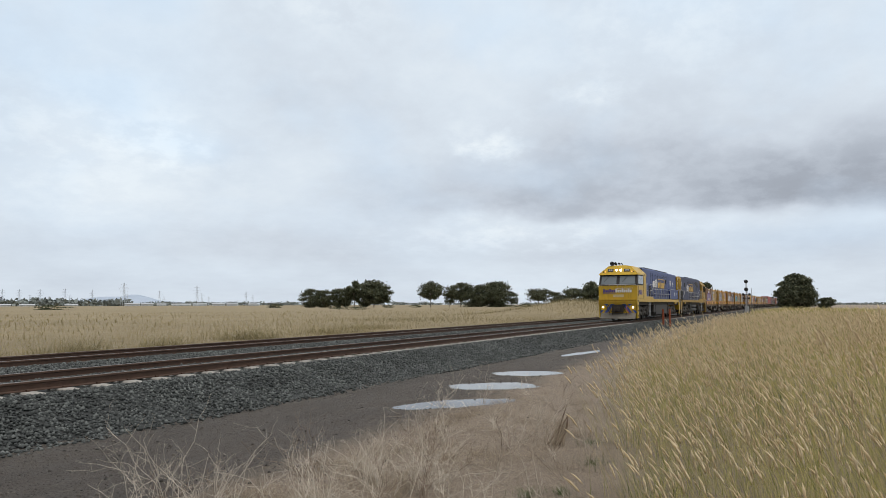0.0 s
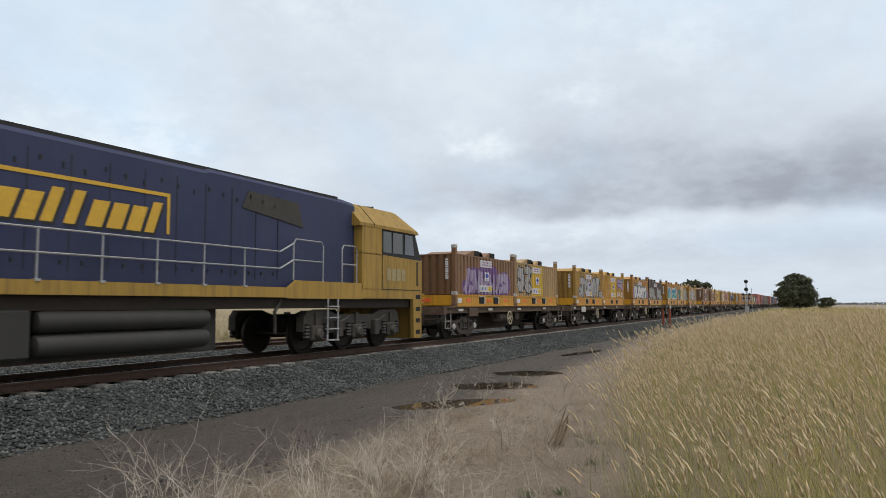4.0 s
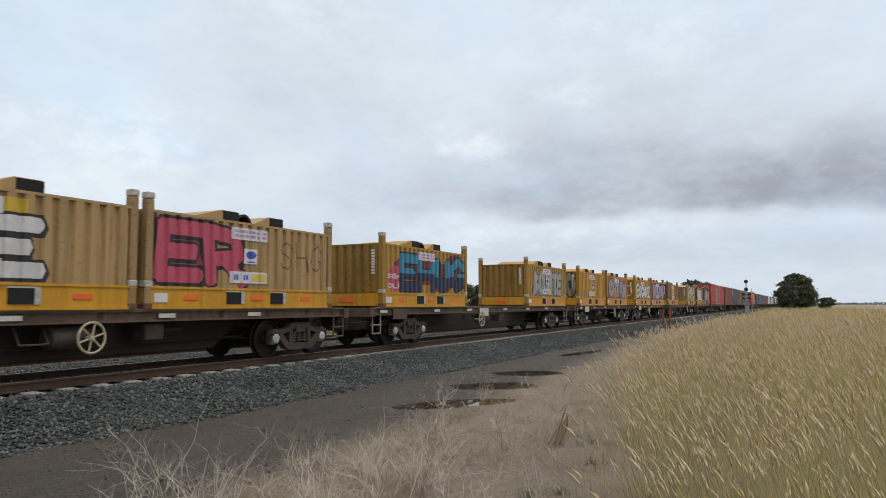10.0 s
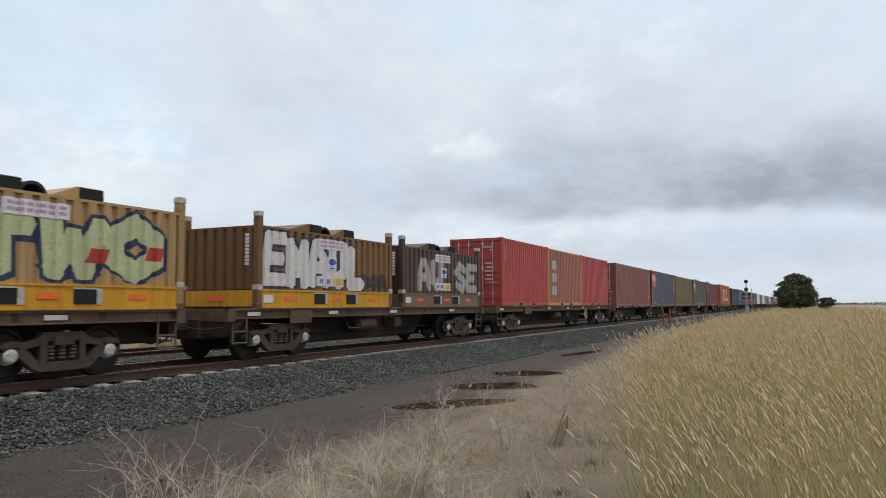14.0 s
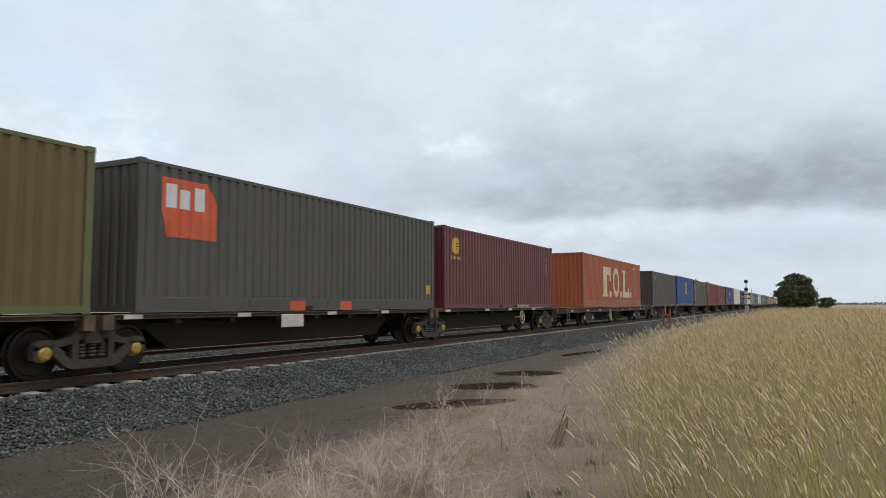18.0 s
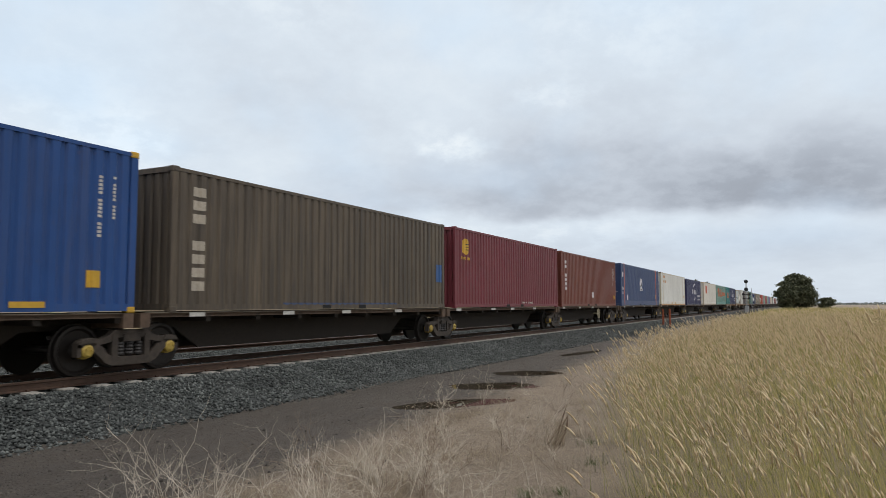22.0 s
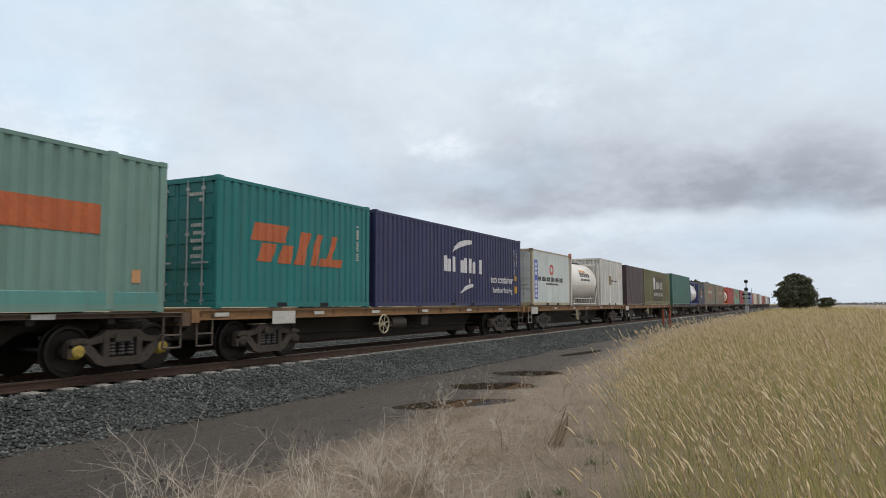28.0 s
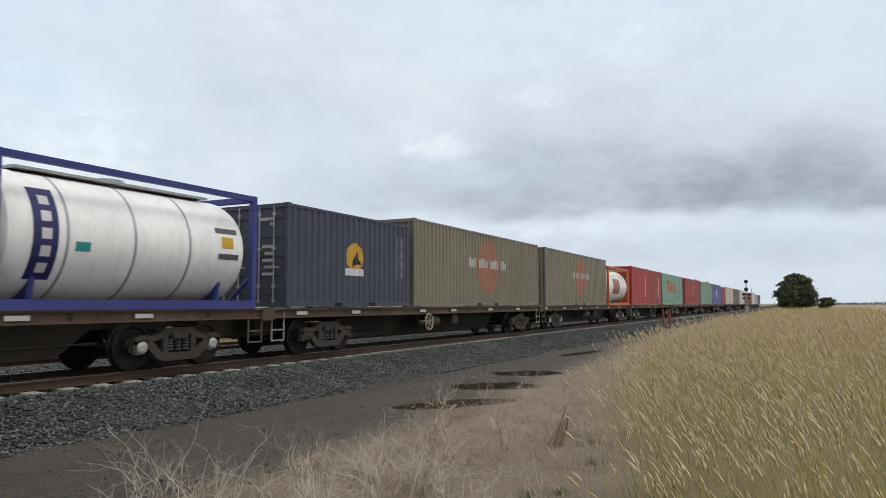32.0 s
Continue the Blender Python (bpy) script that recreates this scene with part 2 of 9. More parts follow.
def ground_material():
    m, n, l, bs = nodes_of("ground_earth_and_straw")
    co = n.new("ShaderNodeTexCoord")
    sep = n.new("ShaderNodeSeparateXYZ")
    l.new(co.outputs["Object"], sep.inputs[0])
    wob = noise_tex(n, l, 0.7, 5, 0.7)

    def math_node(op, a, b):
        x = n.new("ShaderNodeMath")
        x.operation = op
        for i, v in enumerate((a, b)):
            if isinstance(v, bpy.types.NodeSocket):
                l.new(v, x.inputs[i])
            else:
                x.inputs[i].default_value = v
        return x.outputs[0]
    # the service track: dark wet grit; its border to the straw runs askew like the grass edge
    fine = noise_tex(n, l, 26, 6, 0.75)
    mid = noise_tex(n, l, 3.2, 5, 0.7)
    grit = mixc(n, l, ramp(n, l, fine, 0.3, 0.72), (0.024, 0.020, 0.016), (0.135, 0.112, 0.090))
    grit = mixc(n, l, ramp(n, l, mid, 0.42, 0.75), grit, (0.066, 0.052, 0.040))
    # old ruts and damp strips along the service track
    rut = ramp(n, l, noise_tex(n, l, 1.0, 5, 0.7, (0.22, 1.5, 1)), 0.45, 0.66)
    grit = mixc(n, l, math_node("MULTIPLY", rut, 0.55), grit, (0.036, 0.030, 0.024))
    straw = mixc(n, l, ramp(n, l, noise_tex(n, l, 42, 8, 0.85, (1, 2.2, 1)), 0.36, 0.64), (0.052, 0.040, 0.029), (0.45, 0.355, 0.255))
    straw = mixc(n, l, ramp(n, l, noise_tex(n, l, 7.5, 5, 0.7), 0.52, 0.72), straw, (0.125, 0.096, 0.070))
    straw = mixc(n, l, ramp(n, l, mid, 0.45, 0.75), straw, (0.21, 0.16, 0.118))
    # distance from the straw's border, towards the track
    lin = math_node("SUBTRACT", math_node("SUBTRACT", sep.outputs[1], math_node("MULTIPLY", sep.outputs[0], 0.062)), 4.72)
    lin = math_node("ADD", lin, math_node("MULTIPLY", math_node("SUBTRACT", wob, 0.5), 2.0))
    f1 = n.new("ShaderNodeMapRange")
    f1.inputs[1].default_value, f1.inputs[2].default_value = -0.35, 0.75
    l.new(lin, f1.inputs[0])
    near = mixc(n, l, f1.outputs[0], straw, grit)
    # the paddocks beyond the tracks
    field = mixc(n, l, ramp(n, l, noise_tex(n, l, 0.05, 6, 0.6), 0.35, 0.7), (0.215, 0.165, 0.085), (0.29, 0.225, 0.12))
    field = mixc(n, l, ramp(n, l, noise_tex(n, l, 0.9, 6, 0.8), 0.4, 0.8), field, (0.15, 0.12, 0.06))
    f2 = n.new("ShaderNodeMapRange")
    f2.inputs[1].default_value, f2.inputs[2].default_value = 19.2, 20.0
    l.new(sep.outputs[1], f2.inputs[0])
    c = mixc(n, l, f2.outputs[0], near, field)
    l.new(c, bs.inputs["Base Color"])
    bs.inputs["Roughness"].default_value = 0.85
    bump(n, l, fine, bs, 1.0, 0.05)
    return m


ground = solid("ground", big_mesh("ground", gv, gf), ground_material(), "flat ground of dark grit, straw litter and dry paddocks", "ground", kind="structure")

# shallow puddles on the service track
WATER, wnn, wll, wbs = nodes_of("still_puddle_water")
wbs.inputs["Base Color"].default_value = (0.055, 0.043, 0.030, 1)
wbs.inputs["Roughness"].default_value = 0.015
wbs.inputs["IOR"].default_value = 1.45
bump(wnn, wll, noise_tex(wnn, wll, 5, 2), wbs, 0.008, 0.002)
for px, py, a, b, k in PUDDLES:
    ring = []
    for i in range(40):
        t = 6.28319 * i / 40
        u, v = a * 1.75 * math.cos(t), b * 1.95 * math.sin(t)
        ring.append((px + u * math.cos(k) - v * math.sin(k), py + u * math.sin(k) + v * math.cos(k), -0.036))
    low = [(x, y, -0.14) for x, y, z in ring]
    solid("puddle", Bld().loft([low, ring]), WATER, "shallow rain puddle on the dark service track", "puddle", "puddles on the service track")


# sky with clouds that drift
def cloud_material():
    m, n, l, bs = nodes_of("drifting_cloud_cover")
    n.remove(bs)
    em = n.new("ShaderNodeEmission")
    co = n.new("ShaderNodeTexCoord")

    def M(op, a, b=0.0):
        x = n.new("ShaderNodeMath")
        x.operation = op
        for i, v in enumerate((a, b)):
            if isinstance(v, bpy.types.NodeSocket):
                l.new(v, x.inputs[i])
            else:
                x.inputs[i].default_value = v
        return x.outputs[0]
    sep = n.new("ShaderNodeSeparateXYZ")
    l.new(co.outputs["Object"], sep.inputs[0])
    az = M("MULTIPLY", M("ARCTAN2", sep.outputs[1], sep.outputs[0]), 57.29578)
    hyp = M("SQRT", M("ADD", M("MULTIPLY", sep.outputs[0], sep.outputs[0]), M("MULTIPLY", sep.outputs[1], sep.outputs[1])))
    el = M("MULTIPLY", M("ARCTAN2", sep.outputs[2], hyp), 57.29578)
    comb = n.new("ShaderNodeCombineXYZ")
    l.new(az, comb.inputs[0])
    # clouds flatten towards the horizon
    l.new(M("MULTIPLY", M("POWER", M("MAXIMUM", el, 0.02), 0.62), 5.2), comb.inputs[1])

    def cloud(scale, det, rough, seed, sx=1.0, src=None):
        mp = n.new("ShaderNodeMapping")
        mp.inputs["Location"].default_value = (seed, seed * 1.7, seed)
        mp.inputs["Scale"].default_value = (sx, 1, 1)
        l.new(src or comb.outputs[0], mp.inputs[0])
        t = n.new("ShaderNodeTexNoise")
        t.inputs["Scale"].default_value, t.inputs["Detail"].default_value, t.inputs["Roughness"].default_value = scale, det, rough
        l.new(mp.outputs[0], t.inputs["Vector"])
        return t.outputs["Fac"]
    # billows push the edges of the cloud masses about
    wa = M("SUBTRACT", cloud(0.14, 4, 0.5, 31.0), 0.5)
    we = M("SUBTRACT", cloud(0.15, 4, 0.5, 57.0), 0.5)
    azw = M("ADD", az, M("MULTIPLY", wa, 8.0))
    elw = M("ADD", el, M("MULTIPLY", M("MULTIPLY", we, ramp(n, l, el, -1.0, 9.0)), 4.2))

    def mass(a0, e0, ra, up, down, p=1.0):
        """A cloud mass round an azimuth and a height, with its own falloff above and below."""
        x = M("DIVIDE", M("SUBTRACT", azw, a0), ra)
        y = M("SUBTRACT", elw, e0)
        y = M("ADD", M("DIVIDE", M("MAXIMUM", y, 0.0), up), M("DIVIDE", M("MINIMUM", y, 0.0), down))
        q = M("ADD", M("MULTIPLY", x, x), M("MULTIPLY", y, y))
        return M("POWER", 2.71828, M("MULTIPLY", M("POWER", q, p), -1.0))

    def total(items):
        out = None
        for k, *q in items:
            out = M("MULTIPLY", mass(*q), k) if out is None else M("ADD", out, M("MULTIPLY", mass(*q), k))
        return out
    dark = total(((0.14, 5.0, 4.4, 16.0, 1.7, 1.9), (0.27, 11.0, 7.8, 15.0, 4.6, 1.0, 1.5), (0.34, -6.0, 7.6, 10.0, 4.4, 1.1, 1.3), (0.12, 30.0, 8.8, 5.5, 2.6, 1.6, 1.2),
                  (0.08, 42.0, 4.4, 13.0, 2.2, 1.2, 1.2), (0.09, 12.0, 13.0, 10.0, 4.0, 2.5), (0.06, 34.0, 15.0, 8.0, 5.0, 4.0)))
    lite = total(((0.20, 22.8, 12.4, 3.0, 1.5, 1.0, 1.3), (0.10, 14.6, 16.6, 2.6, 1.5, 1.0, 1.3), (0.10, 19.0, 5.6, 13.0, 1.4, 1.6, 1.3),
                  (0.15, 48.5, 12.0, 3.4, 2.4, 1.6, 1.3), (0.10, 35.5, 22.5, 4.0, 2.2, 1.6), (0.08, 8.0, 21.0, 9.0, 3.0, 3.0), (0.10, 55.0, 12.0, 9.0, 6.0, 5.0)))
    big = cloud(0.06, 3, 0.5, 3.1, 0.7)
    soft_ = cloud(0.20, 5, 0.5, 8.3, 0.6)
    wisp = cloud(0.55, 8, 0.62, 4.4, 0.7)
    puff = ramp(n, l, wisp, 0.44, 0.60)
    v = M("ADD", M("ADD", M("MULTIPLY", M("SUBTRACT", big, 0.5), 0.30), M("MULTIPLY", M("SUBTRACT", soft_, 0.5), 0.20)), 0.76)
    v = M("SUBTRACT", v, M("MULTIPLY", M("SUBTRACT", 1.0, ramp(n, l, el, 0.0, 6.0)), 0.07))
    v = M("ADD", v, M("MULTIPLY", M("SUBTRACT", wisp, 0.5), 0.13))
    v = M("SUBTRACT", M("ADD", v, M("MULTIPLY", lite, M("ADD", M("MULTIPLY", puff, 0.65), 0.45))), M("MULTIPLY", dark, M("ADD", M("MULTIPLY", puff, -0.12), 1.06)))
    r = n.new("ShaderNodeValToRGB")
    e = r.color_ramp.elements
    e[0].position, e[0].color = 0.10, (0.26, 0.28, 0.32, 1)
    e[1].position, e[1].color = 0.98, (0.88, 0.945, 0.985, 1)
    for p, c in ((0.36, (0.395, 0.435, 0.50, 1)), (0.58, (0.575, 0.632, 0.71, 1)), (0.76, (0.705, 0.782, 0.862, 1))):
        k = e.new(p)
        k.color = c
    l.new(v, r.inputs[0])
    # thin places where blue comes through
    blue = total(((0.85, 52.0, 17.0, 9.0, 9.0, 6.0), (0.55, 4.0, 22.0, 14.0, 5.0, 4.0), (0.7, 0.0, 4.6, 7.0, 1.3, 1.3), (0.5, 22.5, 10.2, 6.0, 1.3, 1.3), (0.15, 46.0, 2.2, 14.0, 1.3, 1.5)))
    thin = M("MULTIPLY", M("ADD", M("MULTIPLY", ramp(n, l, cloud(0.10, 4, 0.5, 21.7, 0.8), 0.48, 0.70), ramp(n, l, el, 1.0, 11.0)), blue), 0.62)
    thin = M("MINIMUM", thin, 0.85)
    c = mixc(n, l, thin, r.outputs[0], mixc(n, l, v, (0.44, 0.55, 0.70), (0.72, 0.86, 1.0)))
    l.new(c, em.inputs[0])
    em.inputs[1].default_value = 1.0
    l.new(em.outputs[0], n["Material Output"].inputs[0])
    m.cycles.emission_sampling = "NONE"
    return m


def cloud_band():
    vs, fs = [], []
    az = [radians(-30 + 115 * i / 64) for i in range(65)]
    el = [-2, 0, 2, 5, 10, 16, 22, 28, 34, 40]
    for a in az:
        for e in el:
            vs.append((4800 * math.cos(a) * math.cos(radians(e)), 4800 * math.sin(a) * math.cos(radians(e)), 4800 * math.sin(radians(e))))
    k = len(el)
    for i in range(64):
        for j in range(k - 1):
            fs.append((i * k + j, i * k + j + 1, (i + 1) * k + j + 1, (i + 1) * k + j))
    return big_mesh("backdrop_clouds", vs, fs)


clouds = solid("backdrop", cloud_band(), cloud_material(), "grey overcast cloud cover drifting slowly", "sky", kind="structure")
clouds.location = (0, 0, 1.87)

# ballast beds: near slope, crest, between the tracks, far slope
FAR = D + 4.6
BALL = plain("crushed_bluestone_bed", (0.032, 0.034, 0.033), 0.95, scale=26, var=0.7, bumpy=1.0)


def ballast_profile():
    return [(9.1, 0.0), (9.9, 0.14), (10.72, 0.39), (10.95, 0.42), (D - 1.26, 0.41), (D - 1.18, 0.37), (D - 0.9, 0.365), (D - 0.55, 0.40), (D - 0.4, 0.455), (D + 1.25, 0.455), (D + 2.3, 0.36),
            (FAR - 1.25, 0.455), (FAR + 0.9, 0.45), (FAR + 1.25, 0.43), (FAR + 1.6, 0.38), (FAR + 2.7, 0.0), (FAR + 2.7, -0.3), (9.1, -0.3)]


bx = axis_steps([(-700, 0, 30), (0, 45, 150), (45, 120, 60), (120, 1300, 30)])
brows = []
for x in bx:
    row = []
    for i, (y, z) in enumerate(ballast_profile()):
        jit = 0.0 if i > 13 else 0.035 * noise.noise(Vector((x * 1.7, y * 1.7, 0)))
        toe = 0.22 * noise.noise(Vector((x * 0.45, 5, 0))) if i == 0 else 0
        row.append((x, y + toe, z + jit))
    brows.append(row)
ballast = solid("ballast_bed", Bld().loft(brows), BALL, "long bed of grey crushed-rock ballast under two tracks", "ballast", kind="structure")


def stones(rng, count, x0, x1, size):
    """Loose angular stones on the near slope and crest."""
    prof = ballast_profile()[:12]
    ys, zs = np.array([p[0] for p in prof]), np.array([p[1] for p in prof])
    x = rng.uniform(x0, x1, count)
    y = rng.uniform(8.75, FAR - 0.9, count)
    keep = (np.abs(y - (D - 0.72)) > 0.11) & (np.abs(y - (D + 0.72)) > 0.11) & (rng.uniform(0, 1, count) < np.clip((y - 8.6) / 0.8, 0, 1))
    # the sleeper ends lie bare beside the rail
    near_end = (np.abs(((x - 2.34) / 0.665 + 0.5) % 1.0 - 0.5) < 0.20) & (y > D - 1.12) & (y < D - 0.8)
    keep &= ~near_end
    x, y = x[keep], y[keep]
    z = np.interp(y, ys, zs) + rng.uniform(-0.01, 0.022, len(x))
    s = size * rng.uniform(0.55, 1.35, len(x))
    base = np.array([(1, 0, 0), (0.1, 1, 0.1), (-1, 0.1, 0), (0, -1, 0), (0.2, 0.1, 0.8), (0, 0, -0.6)])
    faces = np.array([(0, 1, 4), (1, 2, 4), (2, 3, 4), (3, 0, 4), (1, 0, 5), (2, 1, 5), (3, 2, 5), (0, 3, 5)])
    v = base[None] * rng.uniform(0.6, 1.25, (len(x), 6, 3)) * s[:, None, None]
    a = rng.uniform(0, 6.28, len(x))
    c, q = np.cos(a)[:, None], np.sin(a)[:, None]
    vx, vy = v[..., 0] * c - v[..., 1] * q, v[..., 0] * q + v[..., 1] * c
    w = np.stack([vx + x[:, None], vy + y[:, None], v[..., 2] + z[:, None]], -1)
    f = faces[None] + 6 * np.arange(len(x))[:, None, None]
    return w.reshape(-1, 3), f.reshape(-1, 3)


STONE = varied("crushed_bluestone", (0.022, 0.025, 0.024), (0.165, 0.176, 0.166), (0.066, 0.073, 0.069), 0.85, scale=1.2)
rng = np.random.default_rng(3)
va, fa = stones(rng, 84000, 3.5, 26, 0.037)
vb, fb = stones(rng, 40000, 26, 70, 0.046)
gravel = solid("ballast_gravel", big_mesh("ballast_gravel", np.concatenate([va, vb]), np.concatenate([fa, fb + len(va)])), STONE, "loose angular grey ballast stones", "gravel", kind="stuff")

# rails and sleepers
RAILP = [(-0.07, 0.0), (0.07, 0.0), (0.07, 0.012), (0.012, 0.03), (0.012, 0.115), (0.036, 0.125), (0.036, 0.152), (0.028, 0.158), (-0.028, 0.158), (-0.036, 0.152), (-0.036, 0.125), (-0.012, 0.115), (-0.012, 0.03), (-0.07, 0.012)]
for cy0, tname in ((D, "near"), (FAR, "far")):
    track = thing("railway_track", "straight %s with rusty rails on concrete sleepers" % ("main-line track" if tname == "near" else "second track"), "railway track", "two parallel tracks", kind="structure")
    for off in (-0.7525, 0.7525):
        r = part("rail", Bld().prism([(cy0 + off + a, RZ - 0.158 + b) for a, b in RAILP], -700, 1300), RAILM, track)
        part("rail_head", Bld().box(-700, 1300, cy0 + off - 0.026, cy0 + off + 0.026, RZ - 0.002, RZ + 0.003), RAILTOP, r, "worn bright strip on the rail head")
    prof = [(-1.25, 0.0), (-1.25, 0.17), (-0.95, 0.185), (-0.5, 0.18), (0, 0.14), (0.5, 0.18), (0.95, 0.185), (1.25, 0.17), (1.25, 0.0)]
    b = Bld()
    rows = []
    for sx, dz in ((-0.125, -0.03), (-0.095, 0.0), (0.095, 0.0), (0.125, -0.03)):
        rows.append([(sx, a, z + (dz if z > 0.01 else 0)) for a, z in prof])
    b.loft(rows)
    sm = b.mesh("sleeper")
    sm.materials.append(CONC)
    n_s = 150 if tname == "near" else 60
    for i in range(n_s):
        part("sleeper", sm, CONC, track, at=pose(2.34 + 0.665 * i, cy0, RZ - 0.158 - 0.185))
    far_b = Bld()
    for i in range(n_s, 420):
        xx = 2.34 + 0.665 * i
        far_b.box(xx - 0.11, xx + 0.11, cy0 - 1.25, cy0 + 1.25, RZ - 0.33, RZ - 0.165)
    tagged(part("far_sleepers", far_b, CONC, track, "distant row of concrete sleepers"), kind="stuff")
    clip_b = Bld()
    for i in range(60):
        for off in (-0.7525, 0.7525):
            for sd in (-1, 1):
                clip_b.box(2.34 + 0.665 * i - 0.03, 2.34 + 0.665 * i + 0.03, cy0 + off + sd * 0.09 - 0.025, cy0 + off + sd * 0.09 + 0.025, RZ - 0.16, RZ - 0.125)
    tagged(part("rail_clips", clip_b, RAILM, track, "spring clips holding the rails"), kind="stuff")

# ---- vegetation ----
STALK = varied("dry_grass_straw", (0.34, 0.30, 0.10), (0.96, 0.80, 0.46), (0.70, 0.58, 0.27), 0.65, translucent=0.38, scale=0.6)
BLADE = varied("green_and_straw_blades", (0.11, 0.15, 0.025), (0.88, 0.74, 0.38), (0.46, 0.43, 0.14), 0.65, translucent=0.38, scale=0.8)
HEAD = varied("pale_seed_heads", (0.68, 0.55, 0.34), (0.97, 0.86, 0.63), (0.88, 0.74, 0.51), 0.8, translucent=0.4, scale=0.8)
LEAN = np.array([-0.4463, 0.8948])


def ground_z_many(x, y):
    return np.array([ground_z(a, b) for a, b in zip(x, y)])


def ribbons(rng, x, y, z, height, width, lean, leanvar, segs=3):
    """Bent flat blades that taper to a point. Returns vertices, triangles and the tip places with their directions."""
    n = len(x)
    a = rng.normal(0, 0.9, n)
    dx = LEAN[0] * lean + np.cos(a * 2.2) * leanvar * rng.uniform(0, 1, n)
    dy = LEAN[1] * lean + np.sin(a * 2.2) * leanvar * rng.uniform(0, 1, n)
    # blade width lies mostly across the view
    wa = rng.uniform(-0.7, 0.7, n) + 2.034
    wx, wy = -np.cos(wa + 1.5708), -np.sin(wa + 1.5708)
    vs, k = [], segs + 1
    for i in range(k):
        f = i / segs
        bend = f ** 1.2
        px = x + dx * height * bend
        py = y + dy * height * bend
        pz = z + height * f * np.sqrt(np.clip(1 - 0.35 * (dx * dx + dy * dy) * f, 0.2, 1))
        w = width * (1 - f * 0.85) * 0.5
        if i < segs:
            vs.append(np.stack([px - wx * w, py - wy * w, pz], -1))
            vs.append(np.stack([px + wx * w, py + wy * w, pz], -1))
        else:
            vs.append(np.stack([px, py, pz], -1))
            tip = np.stack([px, py, pz], -1)
        if i == segs - 1:
            prev = np.stack([px, py, pz], -1)
    v = np.stack(vs, 1)
    m = v.shape[1]
    tri = []
    for i in range(segs - 1):
        o = 2 * i
        tri += [(o, o + 1, o + 3), (o, o + 3, o + 2)]
    o = 2 * (segs - 1)
    tri.append((o, o + 1, o + 2))
    f = np.array(tri)[None] + m * np.arange(n)[:, None, None]
    d = tip - prev
    d /= np.linalg.norm(d, axis=1, keepdims=True)
    return v.reshape(-1, 3), f.reshape(-1, 3), tip, d


def heads(rng, tip, d, length, radius):
    """Spindle-shaped seed heads on the tips."""
    n = len(tip)
    u = np.cross(d, np.array([0.3, 0.5, 0.1]))
    u /= np.linalg.norm(u, axis=1, keepdims=True)
    w = np.cross(d, u)
    vs = [tip - d * (0.1 * length)[:, None]]
    for f, r in ((0.2, 0.9), (0.62, 1.0)):
        for i in range(3):
            a = 2.0944 * i + f * 2
            vs.append(tip + d * (f * length)[:, None] + (u * math.cos(a) + w * math.sin(a)) * (radius * r)[:, None])
    vs.append(tip + d * length[:, None] + LEAN_3 * (0.06 * length)[:, None])
    v = np.stack(vs, 1)
    tri = [(0, 2, 1), (0, 3, 2), (0, 1, 3)]
    for i in range(3):
        j = (i + 1) % 3
        tri += [(1 + i, 1 + j, 4 + j), (1 + i, 4 + j, 4 + i), (4 + i, 4 + j, 7)]
    f = np.array(tri)[None] + 8 * np.arange(n)[:, None, None]
    return v.reshape(-1, 3), f.reshape(-1, 3)


LEAN_3 = np.array([[-0.4463, 0.8948, -0.3]])


def joined(name, chunks):
    """Chunks of (vertices, triangles, material) into one mesh."""
    mats, vs, fs, idx, o = [], [], [], [], 0
    for v, f, m in chunks:
        if m not in mats:
            mats.append(m)
        vs.append(v)
        fs.append(f + o)
        idx.append(np.full(len(f), mats.index(m), dtype=np.int32))
        o += len(v)
    me = big_mesh(name, np.concatenate(vs), np.concatenate(fs))
    for m in mats:
        me.materials.append(m)
    me.polygons.foreach_set("material_index", np.concatenate(idx))
    return me


rng = np.random.default_rng(11)
GRASS_PATCHES = []


